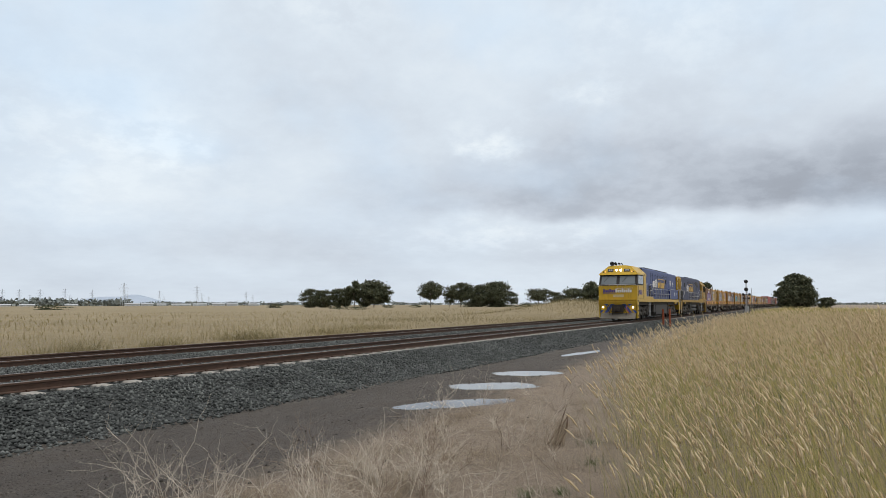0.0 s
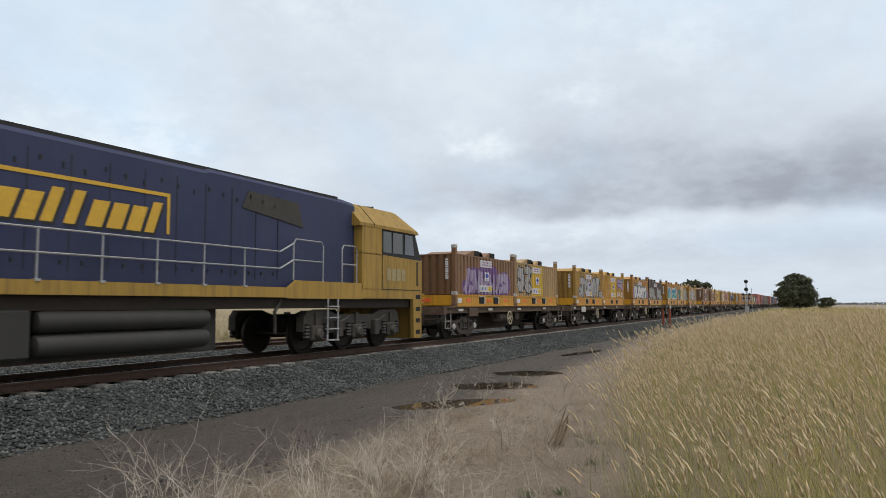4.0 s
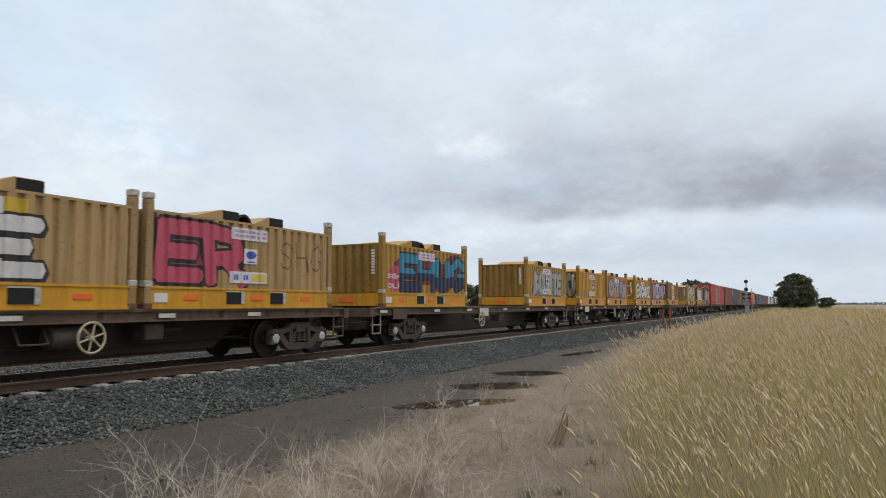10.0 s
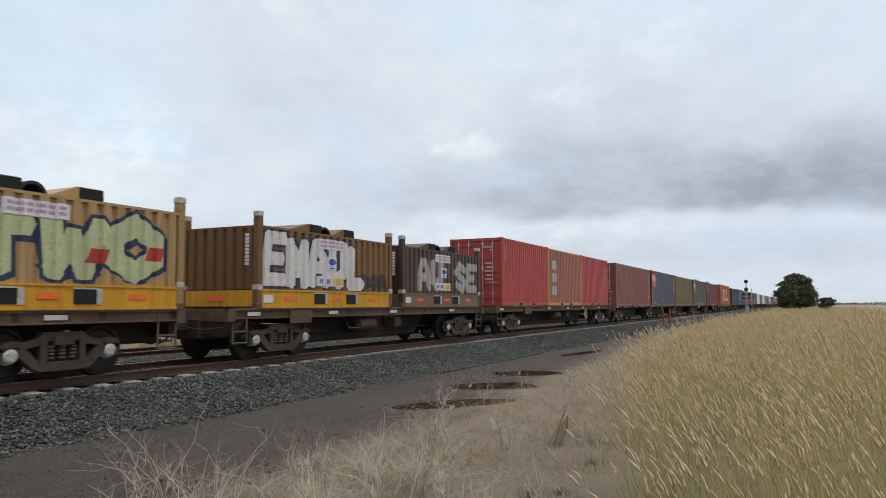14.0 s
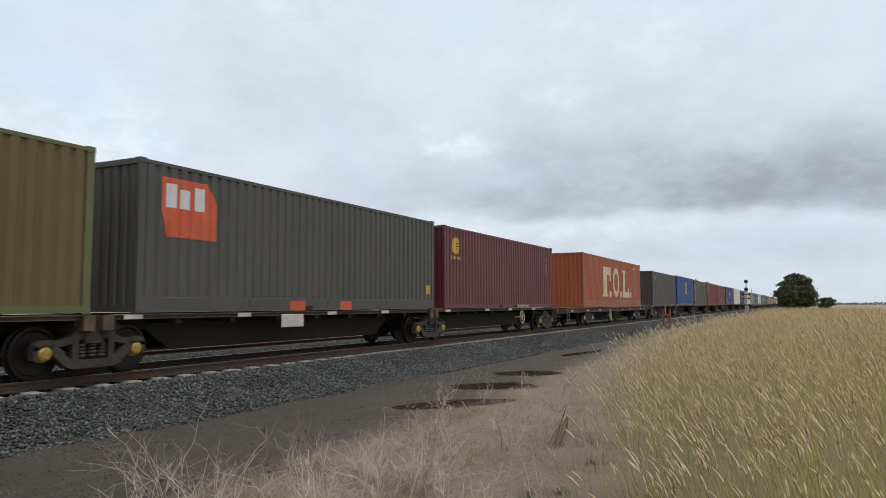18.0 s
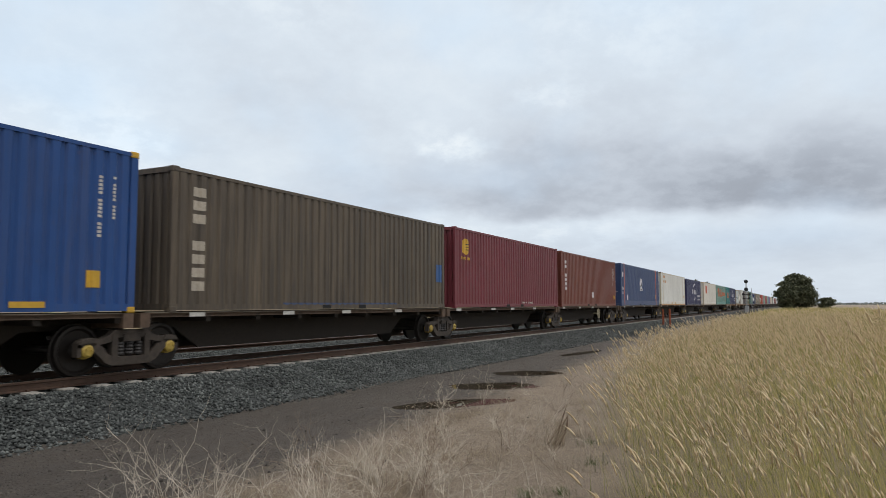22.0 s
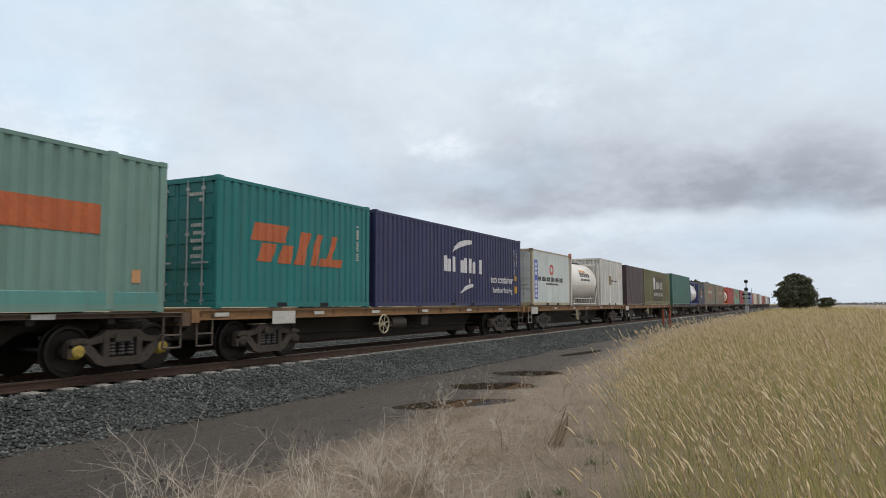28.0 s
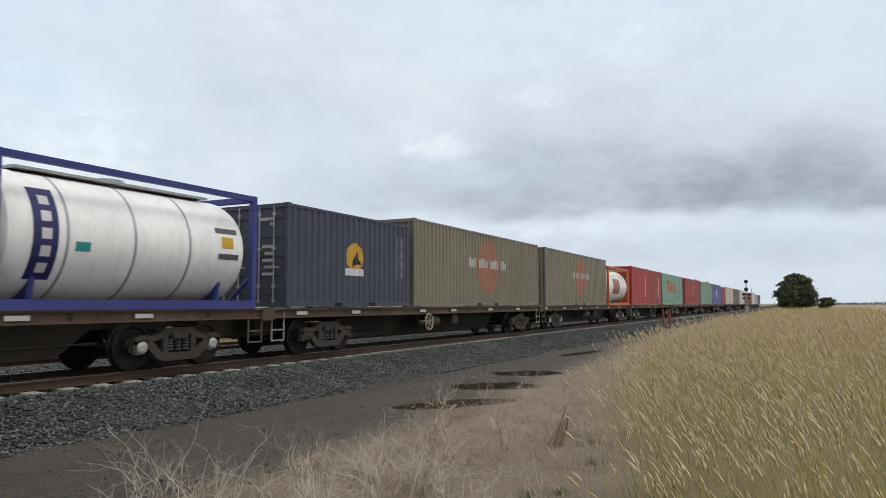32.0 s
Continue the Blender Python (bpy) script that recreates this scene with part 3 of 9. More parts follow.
def tall_grass(x0, x1, ymin, per_m2, hgt, thick, head=True):
    """One patch of standing dry grass between x0 and x1, from ymin up to the border."""
    top = max(grass_edge(x0), grass_edge(x1)) + 0.3
    n = int((x1 - x0) * (top - ymin) * per_m2)
    x, y = rng.uniform(x0, x1, n), rng.uniform(ymin, top, n)
    e = np.interp(x, [p[0] for p in EDGE], [p[1] for p in EDGE]) + 0.25 * np.sin(x * 2.1) + 0.16 * np.sin(x * 5.3 + 1) - 0.12
    r = np.hypot(x, y)
    # only where it can be seen, never round the camera's feet
    ang = np.degrees(np.arctan2(y, x))
    ok = (y < e + rng.normal(0, 0.16, n)) & (r > 2.15) & (ang > -13 - 20 / np.maximum(r, 1))
    x, y, e = x[ok], y[ok], e[ok]
    n = len(x)
    cx, cy = np.median(x), np.median(y)
    z = ground_z_many(x, y)
    clump = 0.82 + 0.22 * np.sin(x * 1.9 + 1.3 * np.sin(y * 2.3)) * np.cos(y * 1.4 + x * 0.6)
    h = hgt * (0.50 + 0.70 * rng.uniform(0, 1, n) ** 1.3) * clump
    isb = rng.uniform(0, 1, n) < (0.56 if x0 < 8 else 0.42 if x0 < 14 else 0.22)
    ch = []
    i = ~isb
    v, f, tip, d = ribbons(rng, x[i], y[i], z[i], h[i], np.full(i.sum(), thick), 0.34, 0.45, 4 if thick < 0.006 else 3)
    ch.append((v, f, STALK))
    if head:
        k = rng.uniform(0, 1, len(tip)) < (0.36 if x0 < 4 else 0.45 if x0 < 8 else 0.62 if x0 < 14 else 0.85) * (0.5 + 0.8 * (clump[i] - 0.6) / 0.4)
        k &= h[i] > 0.62 * hgt * clump[i]
        s = rng.uniform(0.07, 0.155, k.sum()) * (1 + max(0, x0 - 14) * 0.012)
        ch.append((*heads(rng, tip[k], d[k], s, s * 0.074 + 0.0006 * np.hypot(x[i][k], y[i][k]) * 0.25), HEAD))
    v, f, tip, d = ribbons(rng, x[isb], y[isb], z[isb], h[isb] * 0.72, np.full(isb.sum(), thick * 1.7), 0.30, 0.75, 3)
    ch.append((v, f, BLADE))
    for c in ch:
        c[0][:, 0] -= cx
        c[0][:, 1] -= cy
    ob = solid("tall_grass", joined("tall_grass", ch), STALK, "dense tall dry grass with pale seed heads, swaying", "grass", kind="stuff")
    ob.data.materials.pop(index=len(ob.data.materials) - 1)
    ob.location = (cx, cy, 0)
    GRASS_PATCHES.append((ob, cx, cy))


for a, b_, dn, hh, th in ((1.0, 3.2, 430, 0.74, 0.0036), (3.2, 4.6, 430, 0.78, 0.0038), (4.6, 6.2, 400, 0.82, 0.004), (6.2, 8.2, 330, 0.86, 0.0046), (8.2, 10.8, 260, 0.88, 0.0055), (10.8, 14.0, 185, 0.90, 0.007), (14, 19, 120, 0.92, 0.009), (19, 27, 80, 0.92, 0.011), (27, 40, 44, 0.92, 0.016), (40, 62, 20, 0.95, 0.026), (62, 110, 7, 1.0, 0.05), (110, 200, 2.2, 1.0, 0.10)):
    tall_grass(a, b_, max(-3.2 - 0.16 * a, -14) if a < 60 else -12, dn, hh, th, a < 62)

# a few tall stalks that stand above the rest
n = 150
x, y = rng.uniform(3.2, 9.5, n), rng.uniform(-2.2, 1.6, n)
hh = rng.uniform(0.88, 1.12, n)
a_, r_ = np.radians(rng.uniform(-9.5, -5.0, 12)), rng.uniform(4.6, 7.0, 12)
x, y, hh = np.append(x, r_ * np.cos(a_)), np.append(y, r_ * np.sin(a_)), np.append(hh, rng.uniform(1.4, 1.62, 12))
ok = y < np.interp(x, [p[0] for p in EDGE], [p[1] for p in EDGE]) - 0.5
x, y, hh = x[ok], y[ok], hh[ok]
v, f, tip, d = ribbons(rng, x, y, ground_z_many(x, y), hh, np.full(len(x), 0.005), 0.30, 0.3, 5)
hs = rng.uniform(0.08, 0.14, len(x))
solid("tall_stalks", joined("tall_stalks", [(v, f, STALK), (*heads(rng, tip, d, hs, hs * 0.085), HEAD)]), STALK, "few tall grass stalks with pale seed heads", "grass", kind="stuff")

# short straw and litter between the service track and the tall grass
SHORT = varied("matted_straw", (0.165, 0.126, 0.088), (0.53, 0.44, 0.325), (0.295, 0.235, 0.17), 0.85, scale=0.9)
n = 76000
x = 3.2 + 22 * rng.uniform(0, 1, n) ** 1.5
y = rng.uniform(0.5, 7.0, n)
lin = y - 0.062 * x - 4.72 + 0.5 * np.sin(x * 1.7) * np.sin(y * 2.1 + 1)
e = np.interp(x, [p[0] for p in EDGE], [p[1] for p in EDGE])
ok = (y > e - 0.5) & (rng.uniform(0, 1, n) < np.clip(0.55 - lin * 0.75, 0, 1))
for px, py, a, b_, k in PUDDLES:
    ok &= np.hypot((x - px) * math.cos(k) + (y - py) * math.sin(k), ((y - py) * math.cos(k) - (x - px) * math.sin(k)) * a / b_) > a * 1.15
x, y = x[ok], y[ok]
z = ground_z_many(x, y)
v, f, tip, d = ribbons(rng, x, y, z, rng.uniform(0.025, 0.11, len(x)) * (0.6 + 0.7 * (np.sin(x * 3) * np.sin(y * 3.7) > 0.2)), np.full(len(x), 0.004), 0.15, 2.4, 2)
solid("straw_litter", joined("straw_litter", [(v, f, SHORT)]), SHORT, "short matted dead straw beside the service track", "grass", kind="stuff")

# thicker tussocks of dead straw where the litter meets the service track
n = 13000
cl = rng.uniform(0, 1, (70, 2))
ci = rng.integers(0, 70, n)
x = 4.6 + 9 * cl[ci, 0] ** 1.3 + rng.normal(0, 0.13, n)
y = 4.55 + 0.062 * x - 2.6 * cl[ci, 1] ** 1.5 + rng.normal(0, 0.13, n)
ok = y > np.interp(x, [p[0] for p in EDGE], [p[1] for p in EDGE]) - 0.2
x, y = x[ok], y[ok]
v, f, tip, d = ribbons(rng, x, y, ground_z_many(x, y) - 0.01, rng.uniform(0.05, 0.21, len(x)), np.full(len(x), 0.0034), 0.1, 1.5, 3)
TUSS = varied("dead_straw_tussock", (0.21, 0.16, 0.11), (0.54, 0.45, 0.33), (0.35, 0.28, 0.195), 0.85, scale=0.9)
solid("straw_tussocks", joined("straw_tussocks", [(v, f, TUSS)]), TUSS, "pale tussocks of dead straw", "grass", kind="stuff")

# pebbles and crumbs on the service track
n = 26000
x = 3.2 + 24 * rng.uniform(0, 1, n) ** 1.6
y = rng.uniform(2.2, 9.6, n)
ok = y > 0.062 * x + 4.5 + rng.normal(0, 0.5, n)
for px, py, a, b_, k in PUDDLES:
    ok &= np.hypot((x - px) * math.cos(k) + (y - py) * math.sin(k), ((y - py) * math.cos(k) - (x - px) * math.sin(k)) * a / b_) > a * 1.05
x, y = x[ok], y[ok]
s_ = rng.uniform(0.004, 0.013, len(x)) * np.where(rng.uniform(0, 1, len(x)) > 0.96, 2.4, 1.0)
base = np.array([(1, 0, 0), (0.1, 1, 0.1), (-1, 0.1, 0), (0, -1, 0), (0.2, 0.1, 0.7), (0, 0, -0.6)])
v = base[None] * rng.uniform(0.6, 1.3, (len(x), 6, 3)) * s_[:, None, None] + np.stack([x, y, ground_z_many(x, y) + s_ * 0.2], -1)[:, None, :]
f = np.array([(0, 1, 4), (1, 2, 4), (2, 3, 4), (3, 0, 4), (1, 0, 5), (2, 1, 5), (3, 2, 5), (0, 3, 5)])[None] + 6 * np.arange(len(x))[:, None, None]
PEB = varied("track_pebbles", (0.030, 0.027, 0.024), (0.20, 0.17, 0.14), (0.065, 0.055, 0.046), 0.9, scale=1.0)
solid("service_track_pebbles", big_mesh("pebbles", v.reshape(-1, 3), f.reshape(-1, 3)), PEB, "small dark pebbles on the service track", "gravel", kind="stuff")

# dead weeds: thin pale branching stems
TWIG = plain("bleached_dead_stem", (0.50, 0.44, 0.36), 0.85, scale=40)


def toward(u, dist):
    """Ground place in the direction that lies u picture widths from the view's left border."""
    a = YAW - math.atan((u - 0.5) * 2 * math.tan(radians(63.56 / 2)))
    return dist * math.cos(a), dist * math.sin(a)


TWIGD = plain("brown_dead_stem", (0.20, 0.15, 0.11), 0.85, scale=40)


def dead_weed(x, y, h, seed, stems=6):
    """Kinked thin stems that arch outwards, with side twigs."""
    rr = random.Random(seed)
    b = Bld()

    def shoot(p, d, length, r, segs, depth):
        step = length / segs
        for i in range(segs):
            d = (d + Vector((rr.gauss(0, 0.33), rr.gauss(0, 0.33), rr.gauss(0.07, 0.2)))).normalized()
            q = p + d * step * rr.uniform(0.7, 1.3)
            r2 = r * (1 - 0.6 / segs)
            b.tube(p, q, r, 3, r2, False)
            p, r = q, r2
            if depth and rr.random() < 0.8:
                side = (d * 0.45 + Vector((rr.uniform(-1, 1), rr.uniform(-1, 1), rr.uniform(-0.6, 0.8)))).normalized()
                shoot(p, side, length * rr.uniform(0.18, 0.42), r * 0.72, max(2, segs - 2), depth - 1)
    for _ in range(stems):
        a, t = rr.uniform(0, 6.28), rr.uniform(0.15, 1.5)
        d = Vector((math.cos(a) * t, math.sin(a) * t, 1)).normalized()
        shoot(Vector((0, 0, -0.02)), d, h * rr.uniform(0.6, 1.15), 0.0032, 7, 2)
    ob = solid("dead_weed", b, TWIG if seed % 5 else TWIGD, "bleached leafless dead weed with thin branching stems", "weed", "dead weeds beside the service track")
    ob.location = (x, y, ground_z(x, y))


wr = random.Random(77)
weeds = []
for k in range(30):
    weeds.append((*toward(wr.uniform(520, 800) / 1568, wr.uniform(6.0, 8.4)), wr.uniform(0.5, 0.9), 5))
for k in range(15):
    weeds.append((*toward(wr.uniform(235, 500) / 1568, wr.uniform(6.0, 7.6)), wr.uniform(0.5, 0.95), 4))
for k in range(20):
    weeds.append((*toward(wr.uniform(760, 1040) / 1568, wr.uniform(6.0, 11.5)), wr.uniform(0.4, 0.7), 3))
for k in range(8):
    weeds.append((*toward(wr.uniform(720, 1060) / 1568, wr.uniform(11, 16)), wr.uniform(0.45, 0.75), 4))
for i, (x, y, h, st) in enumerate(weeds):
    if y > grass_edge(x) + 0.2:
        dead_weed(x, y, h, 100 + i, st)

# a splintered stump and some green weeds
stump = thing("stump", "splintered dry stump wrapped in dead straw", "stump", at=pose(9.3, 2.95, 0.05))
rr = random.Random(4)
for i in range(4):
    d = Vector((0.30 + rr.uniform(-0.1, 0.1), -0.30 + rr.uniform(-0.1, 0.1), 1)).normalized()
    p = Vector((rr.uniform(-0.05, 0.05), rr.uniform(-0.05, 0.05), -0.03))
    m_ = p + d * 0.25 + Vector((0.02, 0.01, 0))
    e_ = m_ + d * rr.uniform(0.14, 0.30) + Vector((rr.uniform(-0.06, 0.06), rr.uniform(-0.06, 0.06), 0))
    b = Bld().loft([[(q.x + r_ * math.cos(1.0472 * j), q.y + r_ * math.sin(1.0472 * j), q.z) for j in range(6)] for q, r_ in ((p, 0.016), (m_, 0.012), (e_, 0.003))])
    part("splinter", b, plain("weathered_brown_wood", (0.12, 0.075, 0.045), 0.9, scale=30), stump, "dark splintered wood")
n = 200
aa, ra = rng.uniform(0, 6.28, n), rng.uniform(0.0, 0.12, n)
bx_, by_ = ra * np.cos(aa), ra * np.sin(aa)
top = np.stack([0.10 + rng.normal(0, 0.035, n), -0.10 + rng.normal(0, 0.035, n), rng.uniform(0.12, 0.42, n)], -1)
foot = np.stack([bx_ - 0.02, by_ + 0.02, np.full(n, -0.03)], -1)
side = np.stack([rng.normal(0, 0.0022, n), rng.normal(0, 0.0022, n), np.zeros(n)], -1)
vv = np.stack([foot - side, foot + side, top], 1)
part("straw_wrap", joined("straw_wrap", [(vv.reshape(-1, 3), np.arange(3 * n).reshape(-1, 3), TUSS)]), TUSS, stump, "bundle of dead straw")
GREENB = varied("green_weed_leaves", (0.05, 0.085, 0.02), (0.13, 0.17, 0.05), (0.09, 0.12, 0.03), 0.7, translucent=0.25)
for i, (x, y, h, w_) in enumerate([(6.75, 2.45, 0.17, 0.16), (7.0, 2.2, 0.12, 0.12), (9.5, 2.55, 0.14, 0.15), (8.3, 2.2, 0.16, 0.2), (6.4, 1.95, 0.16, 0.2)]):
    n = 130
    a, r = rng.uniform(0, 6.28, n), np.abs(rng.normal(0, 0.75, n)) * w_
    v, f, tip, d = ribbons(rng, r * np.cos(a), r * np.sin(a), np.zeros(n) - 0.01, rng.uniform(0.25, 1.1, n) * h, np.full(n, 0.006), 0.1, 1.2, 3)
    ob = solid("weed_tuft", joined("weed_tuft", [(v, f, GREENB)]), GREENB, "low green weed tuft in the straw", "weed", "green weeds in the straw")
    ob.data.materials.pop(index=1)
    ob.location = (x, y, ground_z(x, y))

# dry grass along the far fence line and out into the paddock
FIELD = varied("paddock_grass", (0.24, 0.19, 0.095), (0.37, 0.30, 0.155), (0.28, 0.23, 0.105), 0.85, translucent=0.45, scale=0.12)
FIELDG = varied("paddock_weeds", (0.20, 0.17, 0.085), (0.34, 0.27, 0.15), (0.26, 0.225, 0.11), 0.85, translucent=0.35, scale=0.12)
chunks = []
for y0, y1, cnt, hh, wd in ((19.9, 24, 15000, 0.55, 0.014), (24, 34, 13000, 0.62, 0.024), (34, 60, 11000, 0.60, 0.05), (60, 130, 9000, 0.6, 0.12)):
    y = rng.uniform(y0, y1, cnt)
    x = y * rng.uniform(0.30, 6.2, cnt) ** 1.0
    ok = x < 260
    x, y = x[ok], y[ok]
    wob = np.sin(x * 0.31 + 2 * np.sin(y * 0.2)) * np.sin(y * 0.43 + x * 0.13)
    h = hh * rng.uniform(0.4, 1.15, len(x)) * (0.75 + 0.45 * wob)
    v, f, tip, d = ribbons(rng, x, y, ground_z_many(x, y) - 0.02, np.clip(h, 0.08, None), np.full(len(x), wd), 0.25, 0.5, 2)
    chunks.append((v, f, FIELD))
for (wx, wy, ww, hh, cnt) in ((11.5, 24.5, 1.6, 1.25, 420), (13.0, 22.5, 1.1, 0.9, 380), (10.8, 22.0, 0.8, 0.7, 160), (17.5, 23.5, 1.3, 1.0, 420), (15.6, 21.8, 0.9, 0.6, 260), (22.5, 24.5, 1.1, 0.8, 280), (29.5, 26.2, 1.7, 0.95, 480), (6.2, 22.0, 1.6, 0.7, 300), (8.5, 21.6, 1.2, 0.7, 260), (38, 27, 2.6, 0.8, 380), (46, 29, 2.4, 0.8, 300), (122, 35, 17, 0.9, 2400), (70, 40, 9, 0.7, 700), (52, 100, 5, 2.2, 600)):
    cnt *= 2
    x, y = wx + rng.normal(0, ww * 0.6, cnt), wy + rng.normal(0, ww * 0.5, cnt)
    v, f, tip, d = ribbons(rng, x, y, ground_z_many(x, y) - 0.02, hh * 0.75 * rng.uniform(0.2, 1.1, cnt) ** 1.3, np.full(cnt, 0.005 + 0.0006 * math.hypot(wx, wy)), 0.1, 1.0, 3)
    chunks.append((v, f, FIELDG))
me = joined("paddock_grass", chunks)
tagged(new("paddock_grass", me), "dry golden paddock grass with scattered darker weeds", "grass", kind="stuff")


# ---- trees ----
LEAF = varied("dull_gum_leaves", (0.044, 0.052, 0.026), (0.15, 0.15, 0.080), (0.078, 0.088, 0.044), 0.7, translucent=0.12, scale=0.4)
BARK = plain("grey_gum_bark", (0.16, 0.14, 0.115), 0.9, scale=6)


def tree(x, y, h, w, seed, crown_low=0.35, clumps=26, umbrella=0.5, size=0.45, leaves=46, name="gum_tree", label="dark gum tree with a rounded ragged crown", dense=0.0, lean=0.0, spread=1.0):
    rr = np.random.default_rng(seed)
    t = thing(name, label, "tree", "paddock trees", at=pose(x, y, ground_z(x, y) - 0.1))
    b = Bld()
    th = h * crown_low
    b.tube((0, 0, 0), (0.15 * lean, 0, th), 0.035 * h * 0.55, 8, 0.02 * h)
    cs = []
    for i in range(clumps):
        a = rr.uniform(0, 6.28)
        f = rr.uniform(0, 1) ** 0.55
        zf = rr.uniform(0, 1)
        # umbrella: wide above, narrow below; dense: filled egg shape
        prof = (1 - umbrella) * math.sin(math.pi * (0.12 + 0.8 * zf)) + umbrella * (0.45 + 0.55 * zf) * (1 - max(0, zf - 0.75) * 2.2)
        rad = w / 2 * prof * f
        cs.append((rad * math.cos(a), rad * math.sin(a), th * (0.92 - 0.6 * dense) + (h * 0.96 - th * (0.92 - 0.6 * dense)) * zf))
    for i, c in enumerate(cs):
        if i % 2 == 0:
            mid = (c[0] * 0.4, c[1] * 0.4, th + (c[2] - th) * 0.35)
            b.tube((0.15 * lean, 0, th * 0.8), mid, 0.012 * h, 5, 0.008 * h, False)
            b.tube(mid, c, 0.008 * h, 4, 0.003 * h, False)
    part("trunk", b, BARK, t, "grey trunk and limbs")
    V, k = [], size * h / 10
    for c in cs:
        n = leaves
        g = rr.normal(0, 1, (n, 3)) * np.array([w * 0.085, w * 0.085, h * 0.045]) * spread + np.array(c)
        u = rr.normal(0, 1, (n, 3))
        u /= np.linalg.norm(u, axis=1, keepdims=True)
        q = np.cross(u, rr.normal(0, 1, (n, 3)))
        q /= np.linalg.norm(q, axis=1, keepdims=True)
        s = (k * rr.uniform(0.6, 1.3, n))[:, None]
        V.append(np.stack([g - u * s, g + q * s * 0.5, g + u * s, g - q * s * 0.5], 1))
    V = np.concatenate(V)
    F = (np.arange(len(V))[:, None] * 4 + np.arange(4)[None])
    me = big_mesh("crown", V.reshape(-1, 3), F)
    me.materials.append(LEAF)
    part("crown", me, LEAF, t, "ragged dark green crown")
    return t


def tree_at(px, dist, h, w, seed, **k):
    x, y = toward(px / 1568, dist)
    return tree(x, y, h, w, seed, **k)


PX = 450 / 1265.5
for i, (px, top, wd, um, low, cl, dn) in enumerate([
        (552, 28, 34, 0.1, 0.15, 30, 1), (575, 27, 36, 0.1, 0.15, 30, 1), (598, 29, 30, 0.2, 0.2, 24, 1), (612, 32, 24, 0.4, 0.3, 20, 0.6), (628, 42, 26, 0.3, 0.4, 20, 0.2), (662, 42, 50, 0.6, 0.3, 36, 0.3), (680, 34, 26, 0.5, 0.35, 18, 0.2), (645, 28, 24, 0.2, 0.2, 16, 0.8),
        (762, 39, 42, 0.85, 0.5, 24, 0.0), (795, 26, 24, 0.7, 0.4, 14, 0.1), (815, 38, 44, 0.8, 0.42, 26, 0.0), (850, 34, 40, 0.3, 0.2, 32, 0.9), (878, 40, 54, 0.3, 0.15, 44, 1), (905, 22, 24, 0.7, 0.4, 14, 0.2), (833, 16, 60, 0.0, 0.05, 24, 1),
        (952, 28, 46, 0.85, 0.45, 26, 0.0), (983, 22, 30, 0.8, 0.4, 16, 0.0), (1014, 28, 40, 0.6, 0.2, 26, 0.5), (1046, 39, 32, 0.0, 0.1, 34, 1), (1080, 30, 40, 0.3, 0.2, 24, 0.6),
        (1228, 41, 34, 0.8, 0.4, 24, 0.1), (1245, 36, 26, 0.8, 0.4, 16, 0.1), (1200, 30, 24, 0.7, 0.4, 14, 0.1)]):
    tree_at(px, 450, (top + 4) * PX, wd * PX * 1.18, 200 + i, umbrella=um, crown_low=low * 0.85, clumps=int(cl * 2.4), dense=dn, leaves=56, size=0.46, spread=0.9)
tree_at(1407, 175, 7.9, 8.4, 301, umbrella=0.0, crown_low=0.12, clumps=130, dense=1, leaves=150, size=0.40, spread=0.62, label="large dense round dark tree beside the track")
tree_at(1392, 172, 5.6, 4.4, 302, umbrella=0.0, crown_low=0.1, clumps=60, dense=1, leaves=110, size=0.5, spread=0.65, label="dense dark tree beside the track")
tree_at(1461, 180, 2.9, 4.2, 303, umbrella=0.0, crown_low=0.05, clumps=34, dense=1, leaves=70, size=0.9, name="bush", label="low round olive bush by the paddock")

# far tree lines and bushes; distance haze is put into the tree lines' colour
FARLEAF = varied("haze_tinted_far_scrub", (0.15, 0.175, 0.165), (0.25, 0.265, 0.245), (0.20, 0.22, 0.20), 0.9, scale=0.01)


def scrub_line(px0, px1, dist, h, count, seed, label):
    rr = np.random.default_rng(seed)
    V = []
    for i in range(count):
        px = px0 + (px1 - px0) * rr.uniform(0, 1)
        x, y = toward(px / 1568, dist * rr.uniform(0.97, 1.06))
        n = 26
        hh = h * rr.uniform(0.45, 1.0)
        g = rr.normal(0, 1, (n, 3)) * np.array([h * 0.7, h * 0.7, hh * 0.22]) + np.array([x, y, hh * 0.55])
        g[:, 2] = np.clip(g[:, 2], 0.2, h)
        u = rr.normal(0, 1, (n, 3))
        u /= np.linalg.norm(u, axis=1, keepdims=True)
        q = np.cross(u, rr.normal(0, 1, (n, 3)))
        q /= np.linalg.norm(q, axis=1, keepdims=True)
        s = (h * 0.28 * rr.uniform(0.6, 1.3, n))[:, None]
        V.append(np.stack([g - u * s, g + q * s * 0.6, g + u * s, g - q * s * 0.6], 1))
    V = np.concatenate(V)
    me = big_mesh("far_trees", V.reshape(-1, 3), np.arange(len(V))[:, None] * 4 + np.arange(4)[None])
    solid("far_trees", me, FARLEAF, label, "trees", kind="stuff")


